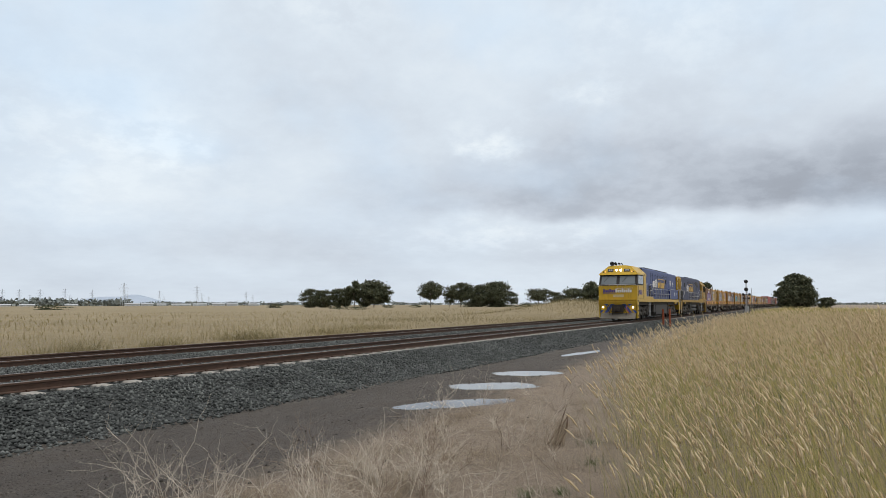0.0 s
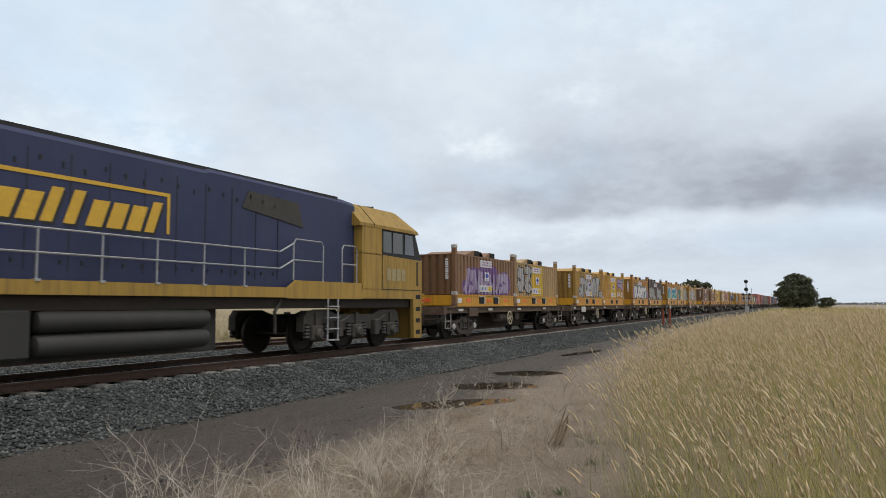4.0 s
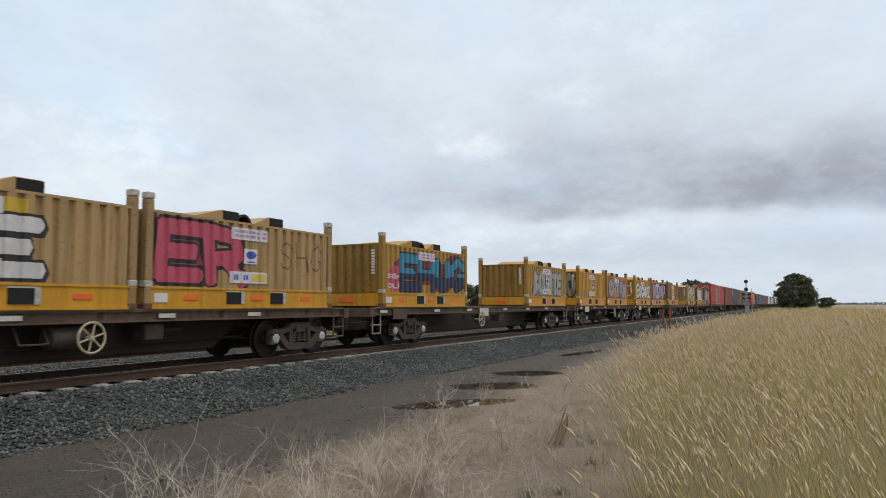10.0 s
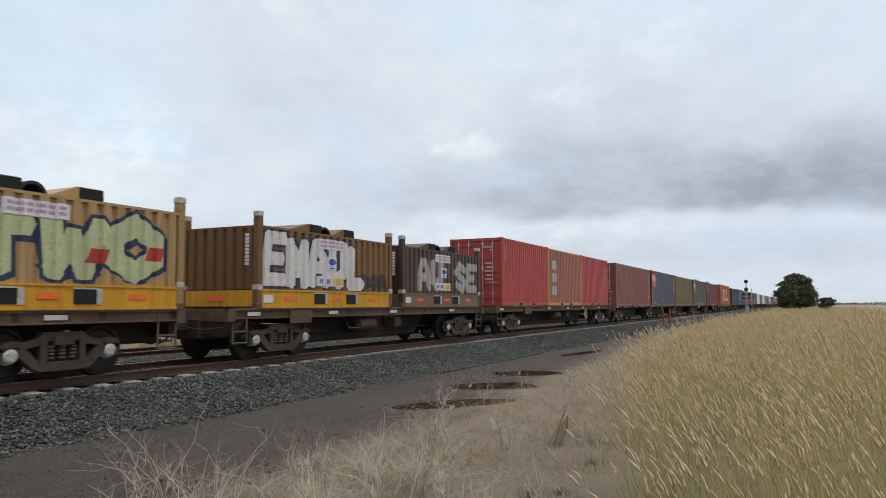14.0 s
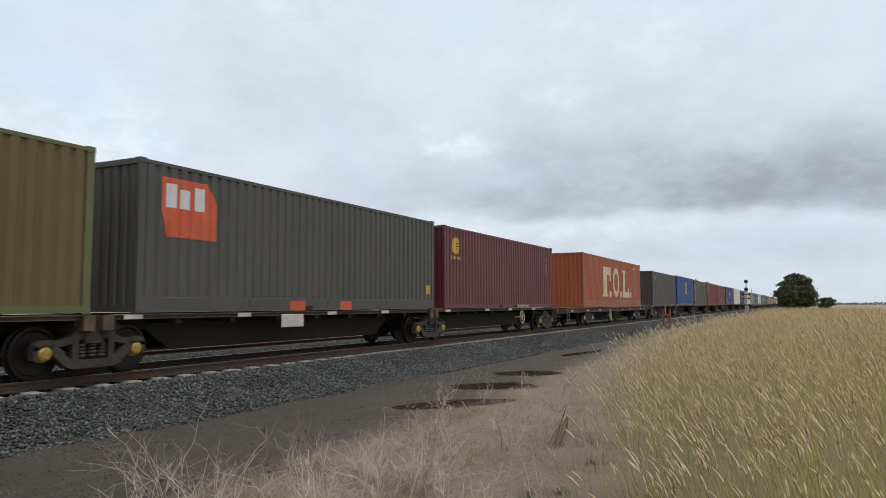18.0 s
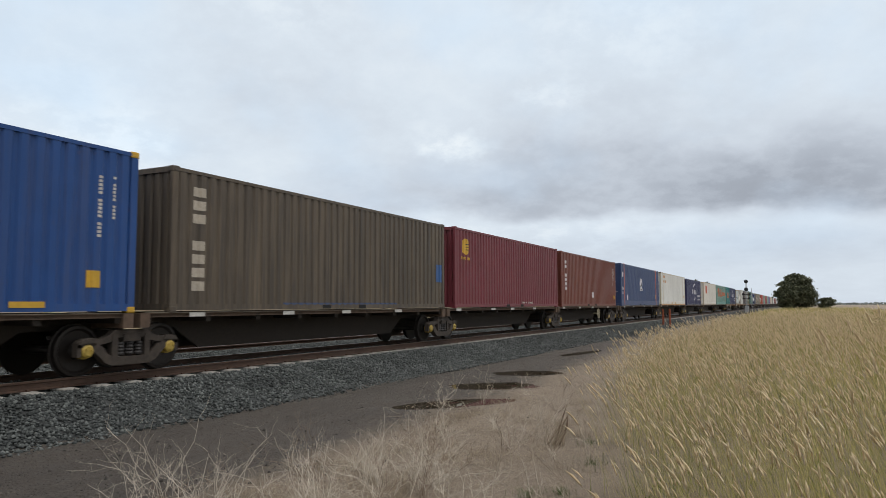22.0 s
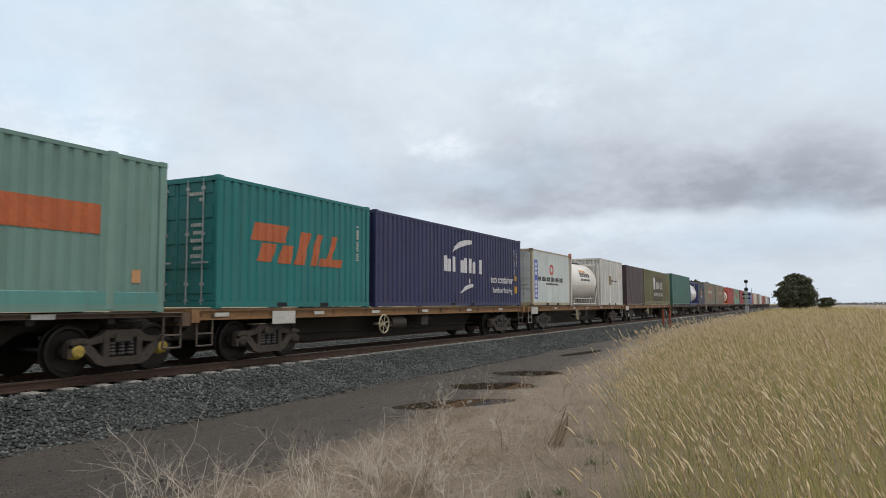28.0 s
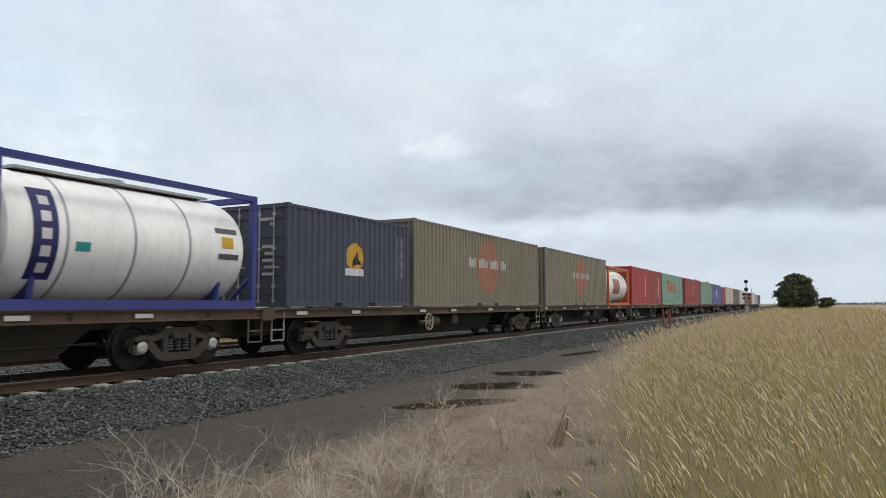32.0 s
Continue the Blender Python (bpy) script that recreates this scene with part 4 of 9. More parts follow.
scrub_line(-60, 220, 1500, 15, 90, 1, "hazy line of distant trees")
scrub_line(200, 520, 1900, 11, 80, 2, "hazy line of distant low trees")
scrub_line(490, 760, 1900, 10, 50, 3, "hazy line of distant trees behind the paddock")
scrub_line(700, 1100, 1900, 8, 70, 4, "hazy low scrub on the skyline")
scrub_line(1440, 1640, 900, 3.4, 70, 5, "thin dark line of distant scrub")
for i, (px, dist, h, w_) in enumerate(((95, 330, 1.9, 13), (75, 335, 1.2, 6), (488, 420, 2.2, 9), (622, 260, 1.4, 13), (690, 430, 1.6, 8), (735, 430, 1.6, 8), (905, 420, 1.4, 10), (930, 420, 2.0, 9))):
    tree_at(px, dist, h, w_, 400 + i, umbrella=0.0, crown_low=0.05, clumps=18, dense=1, leaves=40, size=1.6, name="bush", label="low dark bush in the paddock")

# far hill, sheds and pylons; the hill's blue haze is put into its colour
HILL = plain("hazy_blue_hill", (0.40, 0.45, 0.52), 1.0, scale=0.004, var=0.1, bumpy=0)
b = Bld()
prof = [(60, 2), (120, 8), (165, 18), (190, 20), (215, 20), (232, 25), (245, 25), (262, 20), (285, 11), (320, 7), (420, 5), (520, 2)]
rows = []
for px, hp in prof:
    x, y = toward(px / 1568, 4200)
    x2, y2 = toward(px / 1568, 4550)
    k = 4200 / 1265.5
    rows.append([(x, y, -5), (x * 1.03, y * 1.03, hp * k * 0.6), (x2, y2, hp * k * 0.75), (x2 * 1.02, y2 * 1.02, -5)])
solid("hill", b.loft(rows), HILL, "low hazy blue hill on the horizon", "hill", smooth=True)
SHED = plain("pale_shed_cladding", (0.52, 0.54, 0.54), 0.6, scale=0.1)
SHEDR = plain("grey_shed_roof", (0.42, 0.43, 0.44), 0.6, scale=0.1)
for px, wpx, hpx in ((10, 16, 2.6), (50, 20, 3), (128, 18, 3), (236, 22, 4.4), (262, 18, 4), (287, 14, 3.4), (322, 30, 3), (355, 22, 3.4), (388, 20, 4), (412, 18, 3.4), (450, 18, 3), (590, 10, 2), (905, 10, 2)):
    x, y = toward(px / 1568, 1350)
    k = 1350 / 1265.5
    sh = thing("shed", "long low pale industrial shed far off", "building", "far sheds", at=pose(x, y, 0, 0, 0, math.degrees(math.atan2(y, x)) - 90))
    w2, hh = wpx * k / 2, hpx * k * 0.75
    part("wall", Bld().box(-w2, w2, -12, 12, 0, hh), SHED, sh)
    part("roof", Bld().prism([(-12.6, hh), (12.6, hh), (0, hh + 1.8)], -w2 - 0.5, w2 + 0.5, "x"), SHEDR, sh)
    for i in range(3):
        xx = -w2 + (i + 0.5) * 2 * w2 / 3
        part("roller_door", Bld().box(xx - w2 * 0.12, xx + w2 * 0.12, -12.15, -12, 0, hh * 0.6), SHEDR, sh)
# pylon steel paled in its colour to imitate distance haze
PYL = plain("haze_paled_pylon_steel", (0.52, 0.56, 0.61), 0.7, 0.0)


def pylon(px, dist, h):
    x, y = toward(px / 1568, dist)
    t = thing("pylon", "lattice steel power pylon far across the plain", "pylon", "power pylons", at=pose(x, y, 0, 0, 0, math.degrees(math.atan2(y, x)) + 62))
    r = h * 0.0042
    b = Bld()
    lv = [(0, 0.105), (0.25, 0.075), (0.5, 0.045), (0.62, 0.03), (0.8, 0.024), (1.0, 0.006)]
    for (za, wa), (zb, wb) in zip(lv, lv[1:]):
        for sx in (-1, 1):
            for sy in (-1, 1):
                b.tube((sx * wa * h, sy * wa * h, za * h), (sx * wb * h, sy * wb * h, zb * h), r, 4)
            b.tube((sx * wa * h, -wa * h, za * h), (-sx * wb * h, -wb * h, zb * h), r * 0.6, 4)
            b.tube((-wa * h, sx * wa * h, za * h), (-wb * h, -sx * wb * h, zb * h), r * 0.6, 4)
    part("mast", b, PYL, t)
    for z, a in ((0.64, 0.16), (0.78, 0.20), (0.92, 0.13)):
        arm = Bld()
        for s in (-1, 1):
            arm.tube((0, 0, (z + 0.035) * h), (s * a * h, 0, z * h), r * 0.8, 4)
            arm.tube((0, 0, (z - 0.01) * h), (s * a * h, 0, z * h), r * 0.8, 4)
            arm.tube((s * a * h, 0, z * h), (s * a * h, 0, (z - 0.045) * h), r * 0.7, 4)
        part("cross_arm", arm, PYL, t)


for px, top in ((5, 26), (35, 26), (54, 18), (72, 26), (88, 16), (116, 28), (125, 18), (164, 26), (220, 38), (226, 20), (283, 25), (291, 16), (349, 34), (358, 22), (370, 15), (436, 24), (448, 18)):
    dist = 1150 if top > 30 else 1500
    pylon(px, dist, top * dist / 1265.5)

# ---- signal and marker posts ----
x, y = 149.0, 9.3
sg = thing("railway_signal", "tall black colour-light railway signal on a steel mast", "signal", at=pose(x, y, 0.15))
part("mast", Bld().tube((0, 0, 0), (0, 0, 5.9), 0.09, 8), GALV, sg)
b = Bld()
for q in (-0.2, 0.2):
    b.tube((0.35, q, 0), (0.35, q, 5.0), 0.025, 4)
for i in range(14):
    b.tube((0.35, -0.2, 0.4 + i * 0.33), (0.35, 0.2, 0.4 + i * 0.33), 0.02, 4)
part("ladder", b, GALV, sg)
for z, yy, r in ((5.95, 0, 0.36), (4.45, 0, 0.36), (3.5, -0.55, 0.24), (3.5, 0.55, 0.24), (2.75, 0.5, 0.2), (2.75, -0.5, 0.2)):
    hd = part("signal_head", Bld().lathe([(0.02, -0.30), (r, -0.30), (r, -0.24), (r * 0.6, -0.22), (r * 0.6, 0.05), (0.02, 0.05)], (0, yy, z), "x", 18), BLACK, sg, "round black signal head")
    part("lens_hood", Bld().tube((-0.30, yy, z), (-0.62, yy, z + 0.02), 0.14, 10), BLACK, hd)
part("bracket", Bld().box(-0.1, 0.1, -0.6, 0.6, 3.4, 3.5).box(-0.1, 0.1, -0.6, 0.6, 2.7, 2.78), BLACK, sg)
part("equipment_case", Bld().box(-0.25, 0.25, -0.35, 0.35, 0.0, 1.3, 0.03), GALV, sg, "grey equipment case")
solid("thin_mast", Bld().tube((160, 9.0, 0), (160, 9.0, 5.0), 0.06, 6), GALV, "thin grey mast beyond the signal", "mast")
ORNG = plain("orange_marker_paint", (0.30, 0.065, 0.02), 0.6, var=0.35)
for px, py in ((59.6, 9.95), (59.1, 9.35)):
    ps = thing("marker_post", "square orange-red marker post beside the track", "post", "orange marker posts", at=pose(px, py, 0))
    part("post", Bld().box(-0.07, 0.07, -0.07, 0.07, 0, 1.42, 0.015), ORNG, ps)
    part("cap", Bld().box(-0.085, 0.085, -0.085, 0.085, 1.42, 1.46, 0.01), ORNG, ps)

# ---- train: wagons ----
WHEELP = plain("pale_dusty_handwheel", (0.40, 0.35, 0.24), 0.7, var=0.3)
MOVERS = []  # (thing, place along the train, height)
WHEELSETS = []


def wheelset_mesh():
    b = Bld()
    for s in (-1, 1):
        y = s * 0.7525
        prof = [(0.06, -0.07 * s + y), (0.36, -0.065 * s + y), (0.42, -0.07 * s + y), (0.485, -0.062 * s + y), (0.485, -0.045 * s + y), (0.455, -0.035 * s + y), (0.45, 0.06 * s + y), (0.40, 0.07 * s + y), (0.36, 0.03 * s + y), (0.16, 0.02 * s + y), (0.12, 0.08 * s + y), (0.06, 0.08 * s + y)]
        b.lathe(prof, (0, 0, 0), "y", 22)
    b.lathe([(0.08, -0.7), (0.075, 0), (0.08, 0.7)], (0, 0, 0), "y", 10)
    return b.mesh("wheelset", True)


WHEELSET_ME = wheelset_mesh()
WHEELSET_ME.materials.append(WHEEL)
CAPS = {}
for capname, capmat in (("w", HUBW), ("r", HUBR), ("b", HUBB), ("y", HUBY), ("k", BOGIE)):
    b = Bld().lathe([(0.02, -0.10), (0.085, -0.10), (0.12, -0.075), (0.125, 0.0), (0.145, 0.01), (0.145, 0.12), (0.02, 0.12)], (0, 0, 0), "y", 14)
    for i in range(3):
        a = 2.0944 * i + 0.4
        b.tube((0.062 * math.cos(a), -0.10, 0.062 * math.sin(a)), (0.062 * math.cos(a), -0.122, 0.062 * math.sin(a)), 0.02, 6)
    me = b.mesh("bearing_cap", True)
    me.materials.append(capmat)
    CAPS[capname] = me


def side_frame_mesh():
    b = Bld()
    y0, y1 = -0.07, 0.07
    # arched top chord, widest over the springs
    top = [(-1.12, 0.52), (-1.10, 0.62), (-0.97, 0.69), (-0.66, 0.67), (-0.48, 0.72), (-0.36, 0.82), (0.36, 0.82), (0.48, 0.72), (0.66, 0.67), (0.97, 0.69), (1.10, 0.62), (1.12, 0.52)]
    low = [(0.80, 0.53), (0.62, 0.57), (0.44, 0.60), (0.34, 0.67), (-0.34, 0.67), (-0.44, 0.60), (-0.62, 0.57), (-0.80, 0.53)]
    b.prism(top + low, y0, y1, "y")
    # curved bottom chord and spring seat
    b.prism([(-0.86, 0.50), (-0.74, 0.58), (-0.62, 0.52), (-0.50, 0.38), (-0.38, 0.325), (0.38, 0.325), (0.50, 0.38), (0.62, 0.52), (0.74, 0.58), (0.86, 0.50),
             (0.72, 0.38), (0.56, 0.23), (0.42, 0.17), (-0.42, 0.17), (-0.56, 0.23), (-0.72, 0.38)], y0 - 0.01, y1 + 0.01, "y")
    for s in (-1, 1):
        b.prism([(s * 0.30, 0.30), (s * 0.42, 0.30), (s * 0.42, 0.74), (s * 0.30, 0.74)], y0 - 0.01, y1, "y")
        b.prism([(s * 1.04, 0.36), (s * 1.12, 0.36), (s * 1.12, 0.60), (s * 1.04, 0.60)], y0, y1, "y")
        # pedestal roof over the bearing
        b.prism([(s * 0.75, 0.60), (s * 1.09, 0.58), (s * 1.05, 0.66), (s * 0.80, 0.69)], y0 - 0.03, y1 + 0.02, "y")
    return b.mesh("side_frame")


SIDE_ME = side_frame_mesh()
SIDE_ME.materials.append(BOGIE)
b = Bld()
for sx in (-0.2, 0.0, 0.2):
    b.lathe([(0.075, 0.0), (0.085, 0.03), (0.07, 0.06), (0.085, 0.09), (0.07, 0.12), (0.085, 0.15), (0.07, 0.18), (0.085, 0.21), (0.075, 0.24)], (sx, 0, 0), "z", 9)
SPRING_ME = b.mesh("spring_nest", True)
SPRING_ME.materials.append(SPRING)
BOL_ME = Bld().prism([(-1.12, 0.60), (-1.12, 0.74), (-0.6, 0.80), (0.6, 0.80), (1.12, 0.74), (1.12, 0.60), (0.6, 0.46), (-0.6, 0.46)], -0.19, 0.19, "x").mesh("bolster")
BOL_ME.materials.append(BOGIE)


def bogie(parent, x, caps="w"):
    """A two-axle bogie as a part of its wagon; rail tops are z = 0."""
    bg = part("bogie", BOL_ME, BOGIE, parent, at=pose(x, 0, 0))
    for i, s in enumerate((-1, 1)):
        part("side_frame", SIDE_ME, BOGIE, bg, at=pose(0, s * 1.02, 0))
        part("spring_nest", SPRING_ME, SPRING, bg, at=pose(0, s * 1.02, 0.35))
        w = part("wheelset", WHEELSET_ME, WHEEL, bg, at=pose(s * 0.915, 0, 0.458))
        WHEELSETS.append(w)
        for q in (-1, 1):
            me = CAPS[caps if isinstance(caps, str) and len(caps) == 1 else caps[i]]
            part("bearing_cap", me, HUBW, bg, at=pose(s * 0.915, q * 1.02, 0.458, 0, 0, 0 if q < 0 else 180))
    return bg


def brake_wheel(parent, x, y, z, mat):
    b = Bld()
    pts = [(x + 0.27 * math.cos(6.28319 * i / 18), y, z + 0.27 * math.sin(6.28319 * i / 18)) for i in range(19)]
    b.pipe(pts, 0.022, 6)
    for i in range(6):
        a = 1.0472 * i + 0.3
        b.tube((x, y, z), (x + 0.27 * math.cos(a), y, z + 0.27 * math.sin(a)), 0.016, 5)
    b.tube((x, y - 0.03, z), (x, y + 0.35, z), 0.035, 8)
    return part("brake_wheel", b, mat, parent, "spoked handbrake wheel")


def wagon(s0, s1, bogies, deck=DECK, caps=("w", "w"), brake=None, marks=MARKW, ends=(True, True), deckz=1.175, label="", seed=0, plate=None, boxes=True, keel=0.30, wheel_z=0.70, thin=False):
    """A skeletal container wagon from s0 to s1 along the train. bogies: places of its bogies."""
    rr = random.Random(seed)
    L = s1 - s0
    w = thing("container_wagon", label or "rusty brown container flat wagon with grimy underframe", "wagon", "wagons of the freight train")
    b = Bld()
    zt = deckz
    for q in (-1, 1):
        # channel-section side sill
        y = q * 1.19
        prof = [(0.0, 0.0), (0.0, -0.035), (0.05, -0.035), (0.05, -0.195), (0.0, -0.195), (0.0, -0.225), (0.16, -0.225), (0.16, -0.195), (0.09, -0.195), (0.09, -0.035), (0.16, -0.035), (0.16, 0.0)]
        b = Bld().prism([(y - q * u, zt + v * (0.36 if thin else 1.0)) for u, v in prof], 0.25, L - 0.25)
        part("side_sill", b, deck, w)
        # pale strip paints the skylight that the sill's top flange catches
        part("deck_edge", Bld().box(0.3, L - 0.3, min(y + q * 0.004, y - q * 0.10), max(y + q * 0.004, y - q * 0.10), zt + 0.001, zt + 0.012), EDGEM, w, "pale strip painted as skylight along the deck edge")
    b = Bld()
    m = [c - s0 for c in bogies]
    lo = m[0] + 1.5 if m else 1.5
    hi = m[-1] - 1.5 if m else L - 1.5
    if hi - lo < 2:
        lo, hi = 1.5, L - 1.5
    if ends[0] is False:
        lo = 1.7
    if ends[1] is False:
        hi = L - 1.7
    for q in (-1, 1):
        b.prism([(0.1, zt - 0.09), (0.1, 0.82), (lo, 0.80), (lo + 0.7, keel), (hi - 0.7, keel), (hi, 0.80), (L - 0.1, 0.82), (L - 0.1, zt - 0.09)], q * 0.32 - 0.03, q * 0.32 + 0.03, "y")
    b.box(0.1, L - 0.1, -0.36, 0.36, zt - 0.12, zt - 0.08)
    for i in range(int(L / 1.55) + 1):
        x = 0.35 + (L - 0.7) * i / int(L / 1.55)
        part("cross_bearer", Bld().box(x - 0.07, x + 0.07, -1.14, 1.14, zt - 0.18, zt - 0.03), UNDER, w)
    part("centre_sill", b, UNDER, w)
    for e, on in ((0, ends[0]), (1, ends[1])):
        x0 = 0.0 if e == 0 else L
        d = 1 if e == 0 else -1
        b = Bld()
        b.box(min(x0 + d * 0.08, x0 + d * 0.30), max(x0 + d * 0.08, x0 + d * 0.30), -1.22, 1.22, zt - 0.27, zt + 0.0)
        part("end_beam", b, deck, w)
        if on:
            b = Bld()
            b.box(min(x0 - d * 0.42, x0 + d * 0.3), max(x0 - d * 0.42, x0 + d * 0.3), -0.11, 0.11, 0.72, 0.96)
            b.box(min(x0 - d * 0.52, x0 - d * 0.28), max(x0 - d * 0.52, x0 - d * 0.28), -0.17, 0.17, 0.68, 1.0, 0.03)
            part("coupler", b, UNDER, w)
            gear = Bld().box(min(x0 + d * 0.02, x0 + d * 1.5), max(x0 + d * 0.02, x0 + d * 1.5), -0.42, 0.42, 0.50, 0.98, 0.04)
            gear.box(min(x0 + d * 0.10, x0 + d * 0.26), max(x0 + d * 0.10, x0 + d * 0.26), -0.95, 0.95, 0.62, 0.92)
            part("draft_gear", gear, UNDER, w)
            part("uncoupling_lever", Bld().pipe([(x0 + d * 0.05, -1.12, 0.78), (x0 - d * 0.05, -0.7, 0.72), (x0 - d * 0.30, -0.18, 0.80)], 0.02, 5), UNDER, w)
            part("brake_hose", Bld().pipe([(x0 + d * 0.05, 0.34, 0.78), (x0 - d * 0.18, 0.36, 0.50), (x0 - d * 0.42, 0.30, 0.44), (x0 - d * 0.6, 0.2, 0.52)], 0.03, 6), BLACK, w)
            # steps and grab rails at the corners
            for q in (-1, 1):
                y = q * 1.16
                b = Bld()
                b.pipe([(x0 + d * 0.28, y, zt - 0.1), (x0 + d * 0.28, y, 0.42), (x0 + d * 0.72, y, 0.42), (x0 + d * 0.72, y, zt - 0.1)], 0.022, 6)
                b.box(min(x0 + d * 0.28, x0 + d * 0.72), max(x0 + d * 0.28, x0 + d * 0.72), y - 0.03, y + 0.07, 0.66, 0.69)
                part("corner_step", b, STEPM if seed % 3 == 0 else STEPD, w)
        else:
            b = Bld().box(min(x0 - d * 0.1, x0 + d * 0.3), max(x0 - d * 0.1, x0 + d * 0.3), -0.3, 0.3, 0.70, 1.0, 0.03)
            part("articulation_joint", b, UNDER, w)
    # reflective marks along the near sill
    mk = Bld().box(0, 0.42, -0.006, 0.0, 0, 0.085).mesh("sill_mark")
    k = max(2, int(L / 3.2))
    for i in range(k):
        x = 0.5 + (L - 1.4) * (i + 0.3 * rr.random()) / k
        me = mk.copy()
        me.materials.append(marks if rr.random() < 0.7 or marks is MARKW else MARKW)
        part("sill_mark", me, marks, w, at=pose(x, -1.19, zt - (0.083 if thin else 0.155)))
    if plate:
        for q in plate:
            part("data_plate", Bld().box(q, q + 0.85, -1.215, -1.19, zt - 0.36, zt - 0.05, 0.008), MARKW if rr.random() < 0.4 else DECK, w, "lettered data plate, too worn to read")
    if boxes:
        mid = L / 2
        b = Bld()
        b.lathe([(0.05, -0.45), (0.19, -0.42), (0.21, 0), (0.19, 0.42), (0.05, 0.45)], (mid - 1.2, -0.95, 0.70), "x", 12)
        part("air_reservoir", b, BOGIE, w, smooth=True)
        b = Bld().box(mid + 0.3, mid + 0.75, -1.1, -0.7, 0.58, 0.90, 0.03)
        b.tube((mid + 0.75, -0.8, 0.75), (mid + 1.5, -0.8, 0.78), 0.035, 6)
        part("brake_valve", b, BOGIE, w)
        b = Bld()
        b.pipe([(mid - 2.2, -0.95, 0.9), (mid - 2.2, -1.12, 0.62), (mid - 1.7, -1.12, 0.62), (mid - 1.7, -0.95, 0.9)], 0.02, 6)
        part("foot_stirrup", b, BOGIE, w)
        b = Bld()
        b.pipe([(lo, -0.5, 0.55), (mid - 0.5, -0.5, 0.48), (hi, -0.5, 0.55)], 0.022, 6)
        part("brake_rod", b, UNDER, w)
    if brake is not None:
        brake_wheel(w, brake - s0, -1.27, wheel_z, WHEELP)
    for i, c in enumerate(bogies):
        bogie(w, c - s0, caps[i % len(caps)])
    MOVERS.append((w, s0, 0.0))
    return w


def wagon2(s, **k):
    """Two-slot wagon whose first container starts at s."""
    return wagon(s - 1.0, s + 13.2, [s + 1.05, s + 11.15], **k)


def wagon3(s, **k):
    """Three-slot wagon."""
    return wagon(s - 0.75, s + 19.15, [s + 1.9, s + 16.5], **k)


# ---- train: containers ----
def corrugated(b, x0, x1, z0, z1, y, out, pitch=0.278, depth=0.036, axis="x", wide=0.5):
    """A trapezoid-folded sheet. out: +1 or -1, the way its crests point. axis y: a wall across the train."""
    n = max(1, round((x1 - x0) / pitch))
    p = (x1 - x0) / n
    pts = []
    for i in range(n):
        a = x0 + i * p
        flat, slope = p * wide * 0.5, p * (1 - wide) * 0.25
        pts += [(a, 0), (a + flat * 0.5, 0), (a + flat * 0.5 + slope, 1), (a + p - flat * 0.5 - slope, 1), (a + p - flat * 0.5, 0)]
    pts.append((x1, 0))
    vs, fs = [], []
    for a, o in pts:
        yy = y - out * depth * (1 - o)
        for z in (z0, z1):
            vs.append((a, yy, z) if axis == "x" else (yy, a, z))
    for i in range(len(pts) - 1):
        fs.append((2 * i, 2 * i + 2, 2 * i + 3, 2 * i + 1))
    b.add(vs, fs)


CASTING_ME = Bld().box(-0.089, 0.089, -0.081, 0.081, -0.059, 0.059, 0.012)
CASTING_ME.box(-0.05, 0.05, -0.085, -0.079, -0.03, 0.03).box(-0.093, -0.087, -0.04, 0.04, -0.03, 0.03)
CASTING_ME = CASTING_ME.mesh("corner_casting")


def frame_and_castings(c, L, W, H, mat, castmat=None, posts=None, deep=0.16):
    b = Bld()
    for x in (posts or (0.0, L - 0.16)):
        for q in (-1, 1):
            y = q * W / 2
            b.box(x, x + 0.16, min(y, y - q * 0.10), max(y, y - q * 0.10), 0.05, H - 0.03, 0.015)
    for q in (-1, 1):
        y = q * W / 2
        b.box(0.1, L - 0.1, min(y, y - q * 0.06), max(y, y - q * 0.06), H - 0.09, H - 0.02)
        b.box(0.1, L - 0.1, min(y, y - q * 0.06), max(y, y - q * 0.06), 0.03, deep)
    for x in (0.0, L - 0.08):
        b.box(x, x + 0.08, -W / 2 + 0.05, W / 2 - 0.05, H - 0.12, H - 0.01)
        b.box(x, x + 0.08, -W / 2 + 0.05, W / 2 - 0.05, 0.03, 0.16)
    part("frame", b, mat, c)
    me = CASTING_ME.copy()
    me.materials.append(castmat or mat)
    for x in (0.085, L - 0.085):
        for q in (-1, 1):
            for z in (0.055, H - 0.055):
                part("corner_casting", me, mat, c, at=pose(x, q * (W / 2 - 0.075), z, 0, 0, 0 if q < 0 else 180))


